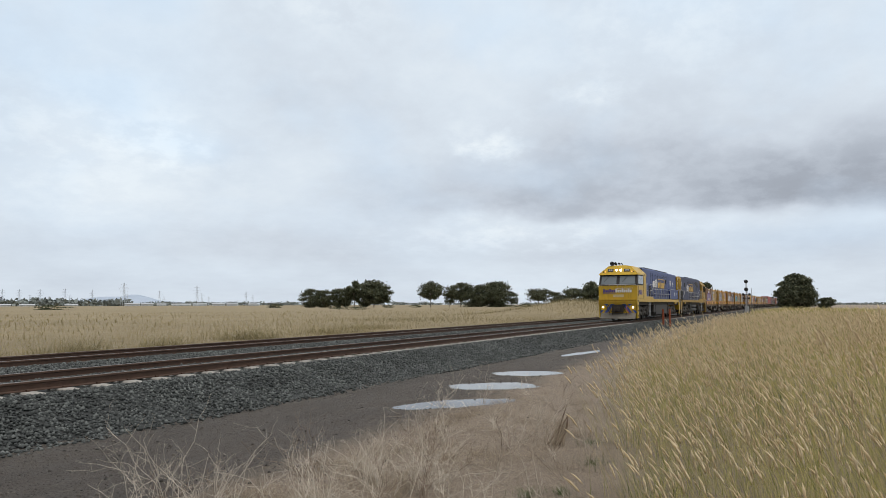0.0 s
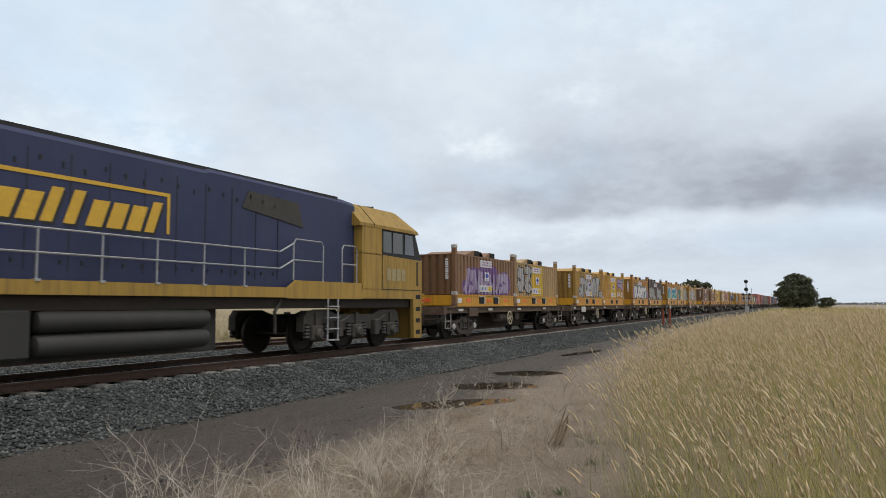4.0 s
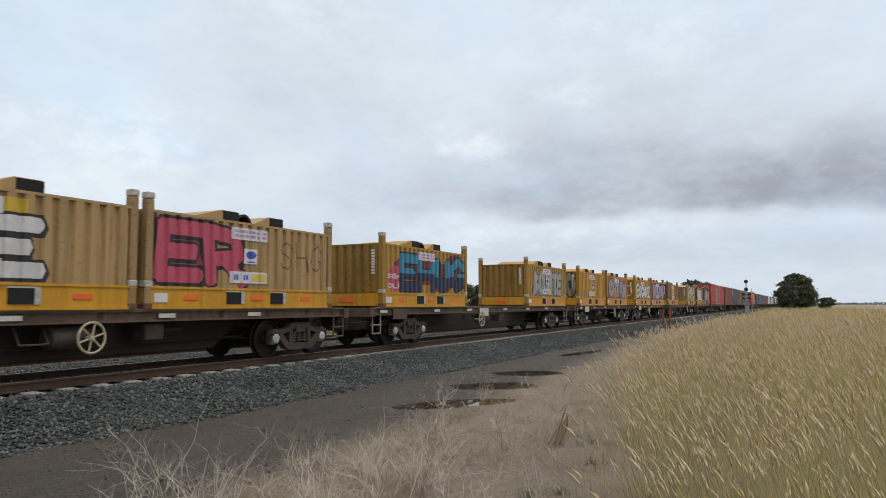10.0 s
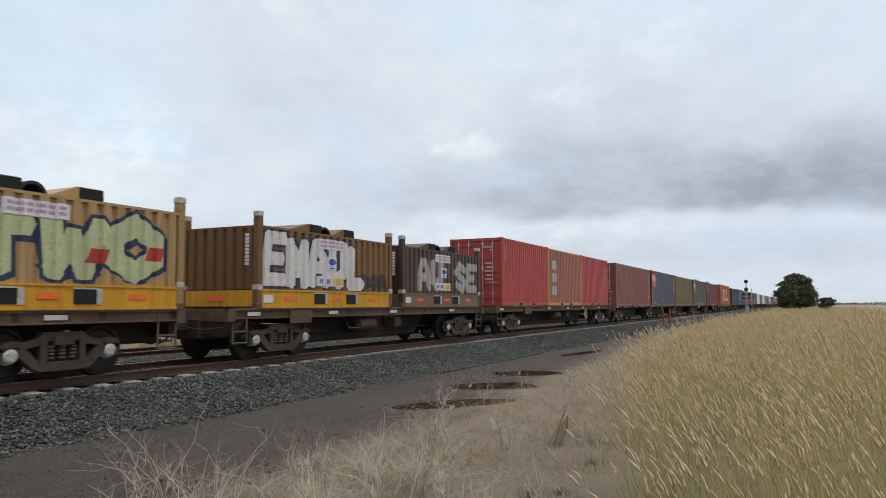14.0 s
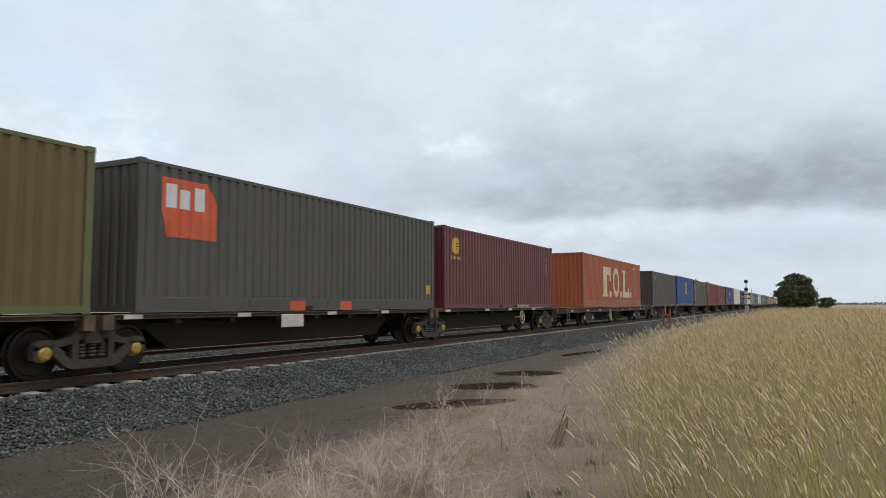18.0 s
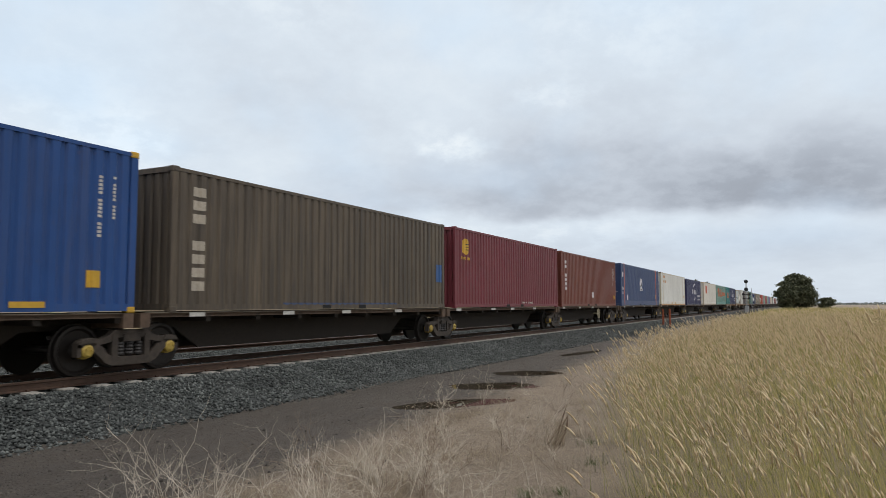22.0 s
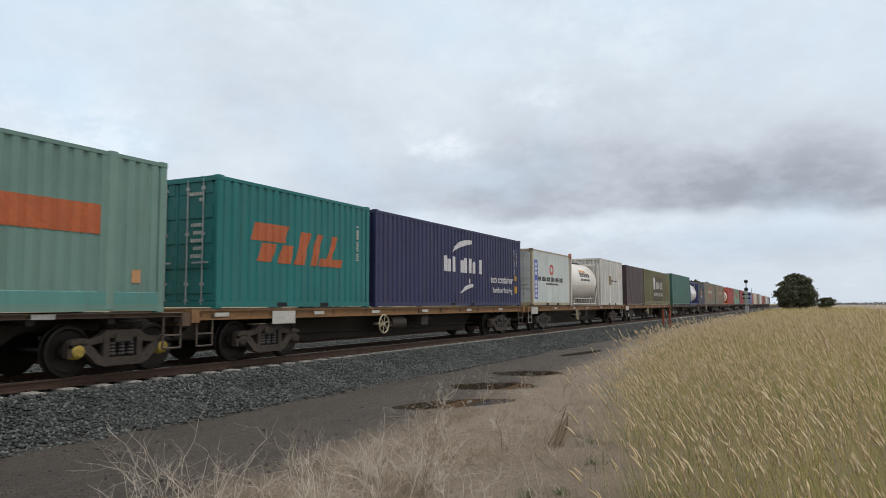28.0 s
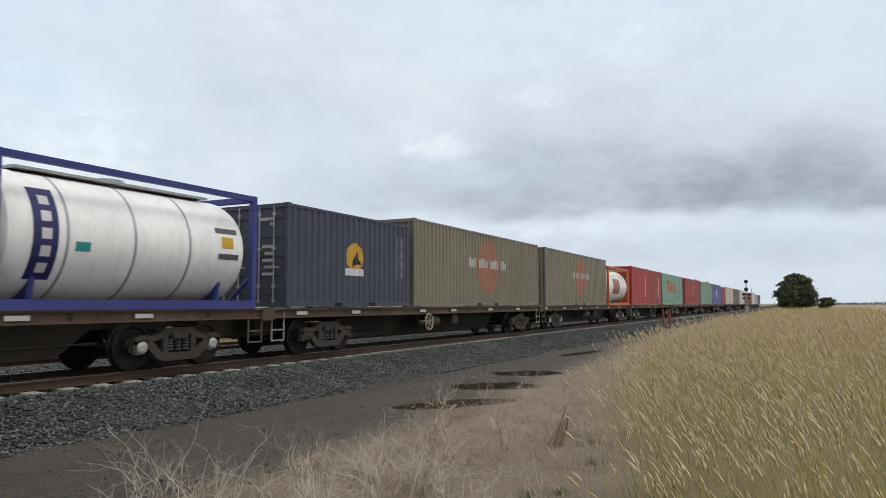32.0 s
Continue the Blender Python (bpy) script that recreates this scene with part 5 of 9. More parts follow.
def doors(c, W, H, mat, barmat=GALV):
    """Double doors with locking bars on the end that faces -x."""
    for q in (-1, 1):
        y0, y1 = sorted((q * 0.01, q * (W / 2 - 0.11)))
        b = Bld().box(0.045, 0.085, y0, y1, 0.17, H - 0.13, 0.008)
        for i in range(5):
            z = 0.32 + (H - 0.7) * i / 4
            b.box(0.030, 0.047, y0 + 0.08, y1 - 0.08, z, z + (H - 0.7) / 4 * 0.55, 0.008)
        d = part("door", b, mat, c)
        for k in (0.30, 0.72):
            y = y0 + (y1 - y0) * k
            bb = Bld().tube((0.012, y, 0.08), (0.012, y, H - 0.06), 0.018, 6)
            for z in (0.12, 0.5, H * 0.55, H - 0.3):
                bb.box(0.0, 0.04, y - 0.05, y + 0.05, z, z + 0.07)
            part("locking_bar", bb, barmat, d, "galvanised locking bar")
        if q < 0:
            cb = Bld()
            for r_ in range(7):
                zz = H - 0.42 - (0.13 * r_ if r_ < 2 else 0.35 + 0.17 * r_)
                wd = (0.52, 0.2, 0.42, 0.36, 0.42, 0.3, 0.38)[r_]
                for k in range(int(wd / 0.075)):
                    cb.box(0.022, 0.030, y0 + 0.34 + 0.075 * k, y0 + 0.39 + 0.075 * k, zz, zz + 0.075)
            tagged(part("door_print", cb, MARKW, d, "white bars in place of small print"), kind="stuff")
        part("handle", Bld().box(-0.004, 0.012, y0 + 0.15, y0 + 0.62, 0.98, 1.02), barmat, d)


def fold_y(x0, x1, pitch, depth, y, wide=0.5):
    """The near face of a folded sheet as its break points along x; see corrugated()."""
    n = max(1, round((x1 - x0) / pitch))
    p = (x1 - x0) / n
    xs, ys = [], []
    for i in range(n):
        a = x0 + i * p
        flat, slope = p * wide * 0.5, p * (1 - wide) * 0.25
        xs += [a, a + flat * 0.5, a + flat * 0.5 + slope, a + p - flat * 0.5 - slope, a + p - flat * 0.5]
        ys += [y + depth, y + depth, y, y, y + depth]
    return xs + [x1], ys + [y + depth]


def decal(b, sheet, poly, off):
    """Sprayed or stuck on paint that follows the folds. poly: (x, z) outline met twice by any upright line."""
    fx, fy = sheet
    x0, x1 = min(p[0] for p in poly), max(p[0] for p in poly)
    xs = sorted({round(p[0], 4) for p in poly} | {round(x, 4) for x in fx if x0 < x < x1})
    vs = []
    n = len(poly)
    for x in xs:
        q = min(max(x, x0 + 1e-5), x1 - 1e-5)
        zs = []
        for i in range(n):
            (xa, za), (xb, zb) = poly[i], poly[(i + 1) % n]
            if min(xa, xb) <= q <= max(xa, xb) and abs(xa - xb) > 1e-9:
                zs.append(za + (zb - za) * (q - xa) / (xb - xa))
        y = float(np.interp(x, fx, fy)) - off
        vs += [(x, y, min(zs)), (x, y, max(zs))]
    b.add(vs, [(2 * i, 2 * i + 2, 2 * i + 3, 2 * i + 1) for i in range(len(xs) - 1)])


def rect(x0, x1, z0, z1):
    return [(x0, z0), (x1, z0), (x1, z1), (x0, z1)]


def oval(x0, x1, z0, z1, n=28):
    return [((x0 + x1) / 2 + math.cos(6.28319 * i / n) * (x1 - x0) / 2, (z0 + z1) / 2 + math.sin(6.28319 * i / n) * (z1 - z0) / 2) for i in range(n)]


def plates(c, W, items, y_off=0.006, sheet=None, lo=0.0, x_in=(0.16, 99.0)):
    """Marks on the near wall; on the folds where the wall is folded. items: (name, kind, x0, x1, z0, z1, material[, label])."""
    flat = ([-1.0, 99.0], [-W / 2, -W / 2])
    for it in items:
        name, kind, x0, x1, z0, z1, mat = it[:7]
        b = Bld()
        y_off += 0.0005
        s = sheet if sheet and z0 >= lo and x0 >= x_in[0] and x1 <= x_in[1] else flat
        w, h = x1 - x0, z1 - z0
        if kind == "bar":
            decal(b, s, rect(x0, x1, z0, z1), y_off)
        elif kind == "disc":
            decal(b, s, oval(x0, x1, z0, z1), y_off)
        elif kind in ("ring", "cring"):
            k = 0.5 if h < 1.5 else 0.64
            mx, mz = (x0 + x1) / 2, (z0 + z1) / 2
            for sg in (1, -1):
                full = 3.14159 if kind == "ring" else 2.55
                st = 0.0 if kind == "ring" else 0.59
                arc = [st + full * i / 16 for i in range(17)]
                o = [(mx + w / 2 * math.cos(a), mz + sg * h / 2 * math.sin(a)) for a in arc]
                q = [(mx + k * w / 2 * math.cos(a), mz + sg * k * h / 2 * math.sin(a)) for a in reversed(arc)]
                decal(b, s, o + q, y_off)
        elif kind == "slant":
            k = h * 0.35
            decal(b, s, [(x0, z0), (x1 - k, z0), (x1, z1), (x0 + k, z1)], y_off)
        elif kind == "fall":
            decal(b, s, [(x0, z1 - h * 0.45), (x1, z0), (x1, z0 + h * 0.18), (x0, z1)], y_off)
        elif kind == "arc":
            up = [(x0 + w * t * (0.4 + 0.6 * t), z0 + h * (2 * t - t * t)) for t in [i / 8 for i in range(9)]]
            lo_ = [(x0 + w * t * (0.7 + 0.3 * t), z0 + h * (0.95 * t - 0.2 * t * t)) for t in [i / 8 for i in range(8, 0, -1)]]
            decal(b, s, up + lo_, y_off)
        elif kind == "sail":
            decal(b, s, [(x0, z0), (x0 + w * 0.35, z0 + h * 0.22), (x0 + w * 0.7, z0 + h * 0.3), (x1, z0 + h * 0.25), (x0 + w * 0.8, z0 + h * 0.55), (x0 + w * 0.55, z1), (x0 + w * 0.42, z0 + h * 0.75), (x0 + w * 0.2, z0 + h * 0.35)], y_off)
        elif kind == "shield":
            decal(b, s, [(x0, z0 + h * 0.42), (x0 + w * 0.12, z0), (x1, z0), (x1, z0 + h * 0.62), (x1 - w * 0.18, z1), (x0, z1)], y_off)
        elif kind == "bars":
            # a line of small upright bars in place of writing
            n = max(2, int(w / max(0.03, h * 0.62)))
            for i in range(n):
                if i % 5 == 3 and n > 6:
                    continue
                a = x0 + w * i / n
                decal(b, s, rect(a, a + w / n * 0.74, z0, z1 - (0.18 * h if i % 3 == 1 and h > 0.15 else 0)), y_off)
        elif kind == "vbars":
            n = max(2, int(h / (w * 0.78)))
            for i in range(n):
                if i % 6 == 4:
                    continue
                a = z0 + h * i / n
                decal(b, s, rect(x0, x1, a, a + h / n * 0.7), y_off)
        part(name, b, mat, c, it[7] if len(it) > 7 else "")


def writing(c, W, text, x, z, size, mat, bold=1.0, upright=False, name="writing"):
    """Words in the built-in font on the near wall."""
    cu = bpy.data.curves.new(name, "FONT")
    cu.body, cu.size, cu.extrude = text, size, 0.003
    cu.offset = 0.008 * bold * size
    ob = bpy.data.objects.new(name, cu)
    scene.collection.objects.link(ob)
    dg = bpy.context.evaluated_depsgraph_get()
    me = bpy.data.meshes.new_from_object(ob.evaluated_get(dg))
    bpy.data.objects.remove(ob)
    me.materials.append(mat)
    return part(name, me, mat, c, at=pose(x, -W / 2 - 0.008, z, 90, 90 if upright else 0, 0))


def shipping_container(s, L, H, color, label, z=1.19, W=2.438, front="door", side="fold", marks=(), castmat=None, posts=None, railcol=None, dirt=0.35, rust=0.12, pitch=0.278, band=0.0, bandcol=None, pockets=True, dirtcol=(0.10, 0.075, 0.05), barmat=None):
    """A dry-freight container starting at s along the train."""
    mat = paint(color, dirt=dirt, rust=rust, dirtcol=dirtcol)
    fm = paint(railcol, dirt=dirt, rust=rust, dirtcol=dirtcol) if railcol else mat
    c = thing("shipping_container", label, "container", "containers on the freight train")
    z0 = 0.14
    if band:
        z0 = band
    for q in (-1, 1):
        b = Bld()
        if side == "fold":
            corrugated(b, 0.15, L - 0.15, z0, H - 0.07, q * (W / 2 - 0.006), q, pitch)
        else:
            b.box(0.14, L - 0.14, min(q * (W / 2 - 0.01), q * (W / 2 - 0.05)), max(q * (W / 2 - 0.01), q * (W / 2 - 0.05)), z0, H - 0.07)
            for i in range(1, 6):
                x = L * i / 6
                b.box(x - 0.006, x + 0.006, min(q * (W / 2 - 0.011), q * (W / 2 - 0.004)), max(q * (W / 2 - 0.011), q * (W / 2 - 0.004)), z0, H - 0.07)
        part("side_wall", b, mat, c)
        if band:
            for i in range(4):
                xa, xb = 0.12 + (L - 0.24) * i / 4, 0.12 + (L - 0.24) * (i + 1) / 4 - 0.02
                b = Bld().box(xa, xb, min(q * (W / 2), q * (W / 2 - 0.07)), max(q * (W / 2), q * (W / 2 - 0.07)), 0.1, band + 0.02, 0.01)
                part("bottom_panel", b, paint(bandcol, dirt=dirt, rust=rust) if bandcol else mat, c)
    b = Bld()
    corrugated(b, -W / 2 + 0.1, W / 2 - 0.1, 0.15, H - 0.1, L - 0.03, 1, 0.25, 0.04, "y")
    part("end_wall", b, mat, c)
    if front == "door":
        doors(c, W, H, mat, barmat or GALV)
    else:
        b = Bld()
        corrugated(b, -W / 2 + 0.1, W / 2 - 0.1, 0.15, H - 0.1, 0.03, -1, 0.25, 0.04, "y")
        part("end_wall", b, mat, c)
    b = Bld().box(0.05, L - 0.05, -W / 2 + 0.04, W / 2 - 0.04, H - 0.035, H - 0.015)
    part("roof", b, mat, c)
    frame_and_castings(c, L, W, H, fm, castmat, None)
    if posts:
        for x in posts:
            for q in (-1, 1):
                y = q * (W / 2 + 0.004)
                part("lift_post", Bld().box(x - 0.09, x + 0.09, min(y, y - q * 0.08), max(y, y - q * 0.08), 0.05, H + 0.01, 0.012), paint(posts_col[0], dirt=dirt) if posts_col[0] else mat, c)
    # fork pockets, or gooseneck notches, as dark openings in the bottom rail
    for x in (L / 2 - 1.03, L / 2 + 0.67) if pockets else ():
        part("fork_pocket", Bld().box(x, x + 0.36, -W / 2 - 0.004, -W / 2 + 0.05, 0.035, 0.135), DARK, c, "dark fork pocket")
    sheet = fold_y(0.15, L - 0.15, pitch, 0.036, -(W / 2 - 0.006)) if side == "fold" else ([0.0, L], [-W / 2 + 0.010] * 2)
    SHEETS[c.name] = sheet
    plates(c, W, marks, 0.006, sheet, z0, (0.15, L - 0.15))
    MOVERS.append((c, s, z))
    return c


posts_col = [None]
SHEETS = {}


# ---- graffiti: interlocking sprayed shapes, no letters ----
def graffiti(c, sheet, x0, x1, z0, z1, fill, line, seed, n=5, accent=None):
    rr = random.Random(seed)
    layers = {"line": Bld(), "fill": Bld(), "cloud": Bld()}
    step, h = (x1 - x0) / n, z1 - z0
    ph, amp = rr.uniform(0, 6), rr.uniform(0.03, 0.09) * h

    def shape(kind, x, z, w, t, k):
        """Upright-convex pieces of one chunky shape, t: stroke."""
        def q(*p):
            return [(x + u * w + v * k * w, z + v * t[1]) for u, v in p]
        s = t[0] / w
        e = 0.30
        if kind == 4:
            return [q((0, 0.97), (e, 1), (0.42, 0), (0.16, 0)), q((0.42, 0), (0.30, 0), (0.46, 0.74), (0.58, 0.74)), q((0.58, 0), (0.72, 0), (0.58, 0.74), (0.46, 0.74)), q((0.58, 0), (0.84, 0), (1, 0.97), (1 - e, 1))]
        if kind == 7:
            return [q((0.48, 0.06), (0.74, 0), (1.0, 0.28), (0.98, 0.74), (0.82, 1), (0.52, 0.96)), q((-0.05, 0.30), (0.22, 0.02), (0.52, 0.06), (0.48, 0.42), (0.06, 0.52)), q((0.0, 0.62), (0.46, 0.54), (0.52, 0.94), (0.26, 1.05), (0.02, 0.84))]
        if kind == 8:
            return [q((0, 0.86), (0.34, 1.05), (0.98, 0.92), (1.02, 0.76), (0.5, 0.70), (0.08, 0.72)), q((0.06, 0.40), (0.55, 0.34), (0.92, 0.76), (0.5, 0.78)), q((0.0, 0.16), (0.5, -0.04), (1.04, 0.10), (0.96, 0.30), (0.5, 0.38), (0.05, 0.34))]
        if kind == 9:
            return [q((0, 0.12), (0.26, -0.03), (0.40, 0.10), (0.62, 1.02), (0.34, 1.0)), q((0.46, 0.02), (0.86, 0.06), (1.06, 0.26), (0.62, 0.46)), q((0.60, 0.56), (0.92, 0.48), (1.0, 0.92), (0.68, 1.0))]
        if kind == 6:
            return [q((0, 0.30), (0.30, 0), (0.52, 0.06), (0.46, 0.98), (0.18, 1), (0.02, 0.72)), q((0.50, 0.04), (0.80, 0.0), (1.05, 0.34), (0.98, 0.58), (0.54, 0.50)), q((0.54, 0.56), (0.96, 0.64), (1.0, 0.86), (0.72, 1.04), (0.50, 0.96))]
        return [q((0, 0.74), (1, 0.78), (1.04, 1), (-0.03, 1)), q((0.5 - s * 0.6, 0), (0.5 + s * 0.6, 0), (0.5 + s * 0.55, 0.78), (0.5 - s * 0.55, 0.78))]

    def grown(poly, d):
        mx, mz = sum(p[0] for p in poly) / len(poly), sum(p[1] for p in poly) / len(poly)
        out = []
        for x, z in poly:
            out.append((x + (d if x > mx else -d), z + (d if z > mz else -d)))
        return out
    for i in range(n):
        w = step * rr.uniform(0.95, 1.06)
        x, z = x0 + step * i - 0.01, z0 + rr.uniform(0.0, 0.07) * h
        ht = z1 + amp * math.sin(ph + 1.2 * i) + rr.uniform(-0.06, 0.05) * h - z
        kind = rr.choice((4, 6, 6, 7, 7, 8, 8, 9))
        pieces = shape(kind, x, z, w, (min(0.34, w * 0.34), ht), rr.uniform(-0.04, 0.14))
        lift = 0.0003 * i
        for p in pieces:
            decal(layers["line"], sheet, grown(p, 0.05), 0.003 + lift)
            decal(layers["line"], sheet, [(u + 0.09, v - 0.03) for u, v in grown(p, 0.02)], 0.002 + lift * 0.5)
            decal(layers["fill"], sheet, p, 0.006 + lift)
        if accent:
            q = step * 0.7
            cx, cz = x + w / 2 + rr.uniform(-0.3, 0.3), z0 + rr.uniform(0.1, 1.0) * h
            decal(layers["cloud"], sheet, oval(max(0.2, cx - q), min(5.86, cx + q), max(0.46, cz - h * 0.33), min(1.86, cz + h * 0.33), 18), 0.0012 + 0.00008 * i)
    g = part("graffiti", layers["fill"], fill, c, "spray-painted graffiti in interlocking shapes")
    part("graffiti_outline", layers["line"], line, g)
    if accent:
        part("graffiti_cloud", layers["cloud"], accent, g)


STROKES = {
    "A": "00 3a 7a a0,24 84", "B": "00 0a 78 15 a3 00", "C": "a8 5a 07 03 50 a2", "D": "00 0a 79 a6 a4 71 00", "E": "aa 0a 00 a0,05 85", "G": "a8 5a 07 03 50 a2 a4 64",
    "H": "00 0a,a0 aa,05 a5", "I": "50 5a", "K": "00 0a,aa 15 a0", "L": "0a 00 a0", "M": "00 0a 53 aa a0", "N": "00 0a a0 aa", "O": "50 03 07 5a a7 a3 50",
    "P": "00 0a 99 95 04", "R": "00 0a 99 95 04,54 a0", "S": "a8 4a 07 55 a3 60 02", "T": "0a aa,5a 50", "U": "0a 03 50 a3 aa", "W": "0a 20 57 80 aa", "Z": "0a aa 00 a0"}


def letters(c, sheet, word, x0, x1, z0, z1, fill, line, seed=0, weight=0.36, rim=0.045, lean=0.0, low=None, hollow=False, end=False, wave=0.05, cloud=None):
    """Fat sprayed letters that touch one another: a rim, a fill and, where given, a second colour below. end: on the wall that faces -x."""
    rr = random.Random(seed)
    step, h = (x1 - x0) / len(word), z1 - z0
    lift = [0.0025, 0.008]

    def below(poly, zm, keep):
        out = []
        for (xa, za), (xb, zb) in zip(poly, poly[1:] + poly[:1]):
            if (za - zm) * keep >= 0:
                out.append((xa, za))
            if (za - zm) * (zb - zm) < 0:
                out.append((xa + (xb - xa) * (zm - za) / (zb - za), zm))
        return out

    def stroke(p, q, r, b, off, cut=None):
        d = Vector((q[0] - p[0], q[1] - p[1]))
        d = d.normalized() if d.length > 1e-6 else Vector((1, 0))
        u = Vector((-d.y, d.x))
        e = 0.55 * r
        poly = [(p[0] - d.x * e + u.x * r, p[1] - d.y * e + u.y * r), (p[0] - d.x * r, p[1] - d.y * r), (p[0] - d.x * e - u.x * r, p[1] - d.y * e - u.y * r),
                (q[0] + d.x * e - u.x * r, q[1] + d.y * e - u.y * r), (q[0] + d.x * r, q[1] + d.y * r), (q[0] + d.x * e + u.x * r, q[1] + d.y * e + u.y * r)]
        poly = [(min(max(x, sheet[0][0] + 0.01), sheet[0][-1] - 0.01), max(z, 0.455)) for x, z in poly]
        if cut is not None:
            zm, keep = cut
            poly = below(poly, zm, keep)
        if len(poly) > 2 and max(x for x, z in poly) - min(x for x, z in poly) > 0.004:
            decal(b, sheet, poly, off)
    for i, ch in enumerate(word):
        if ch not in STROKES:
            continue
        lay = {"rim": Bld(), "fill": Bld(), "low": Bld(), "cloud": Bld()}
        r = min(step * weight * 0.42, h * (0.115 if ch in "SEBRGPAZH" else 0.16))
        xa, w = x0 + step * i + r * 0.9, step - r * 1.8
        za = z0 + r + rr.uniform(0, 0.05) * h
        ht = h - 2 * r + (wave * math.sin(seed + 1.3 * i) - wave * 0.6 + rr.uniform(-0.08, 0.03)) * h
        tilt = lean + rr.uniform(-0.12, 0.12)
        if cloud:
            cx, cz = x0 + step * (i + 0.5), z0 + h * rr.uniform(0.3, 0.8)
            lo_x, hi_x = sheet[0][0] + 0.02, sheet[0][-1] - 0.02
            decal(lay["cloud"], sheet, oval(max(lo_x, cx - step * 0.8), min(hi_x, cx + step * 0.8), max(0.46, cz - h * 0.42), min(1.86, cz + h * 0.42), 18), 0.0008 + 0.0001 * i)
        for run in STROKES[ch].split(","):
            pts = []
            for t in run.split():
                u, v = int(t[0], 16) / 10, int(t[1], 16) / 10
                pts.append((xa + u * w + tilt * (v - 0.5) * ht, za + v * ht))
            for p, q in zip(pts, pts[1:]):
                lift = [lift[0] + 0.00008, lift[1] + 0.00008]
                if hollow:
                    stroke(p, q, rim, lay["rim"], lift[0])
                    continue
                stroke(p, q, r + rim, lay["rim"], lift[0])
                stroke((p[0] + rim, p[1] - rim * 0.8), (q[0] + rim, q[1] - rim * 0.8), r + rim * 0.6, lay["rim"], lift[0] - 0.00004)
                if low:
                    zm = z0 + h * (0.46 + 0.05 * math.sin(2.1 * i))
                    stroke(p, q, r, lay["fill"], lift[1], (zm, 1))
                    stroke(p, q, r, lay["low"], lift[1], (zm, -1))
                else:
                    stroke(p, q, r, lay["fill"], lift[1])
        if end:
            for b in lay.values():
                b.v = [(y, -x, z) for x, y, z in b.v]
        g = part("graffiti_letter", lay["rim"], line, c, "spray-painted graffiti letter")
        if not hollow:
            part("letter_fill", lay["fill"], fill, g)
            if low:
                part("letter_shading", lay["low"], low, g)
        if cloud:
            part("sprayed_cloud", lay["cloud"], cloud, g)


END_SHEET = fold_y(-1.079, 1.079, 0.30, 0.058, 0.03, 0.54)


# ---- coil containers: half-height, corner posts stand proud, lids over the coils ----
YEL, YEL2, ORA = (0.42, 0.215, 0.018), (0.36, 0.20, 0.030), (0.37, 0.18, 0.022)
TAN, BRN, DBR = (0.36, 0.235, 0.10), (0.205, 0.105, 0.048), (0.060, 0.037, 0.027)
SGN_W = plain("white_sign_sheet", (0.62, 0.60, 0.62), 0.5, var=0.12)
SGN_P = plain("faded_purple_print", (0.34, 0.20, 0.36), 0.6)
SGN_B = plain("blue_print", (0.06, 0.10, 0.42), 0.5)
SGN_Y = plain("yellow_print", (0.62, 0.45, 0.10), 0.5)
BASEY = paint((0.52, 0.255, 0.010), 0.5, rust=0.2, dirtcol=(0.07, 0.04, 0.02))
CLEAN_Y = paint((0.50, 0.33, 0.03), 0.2, rust=0.05)


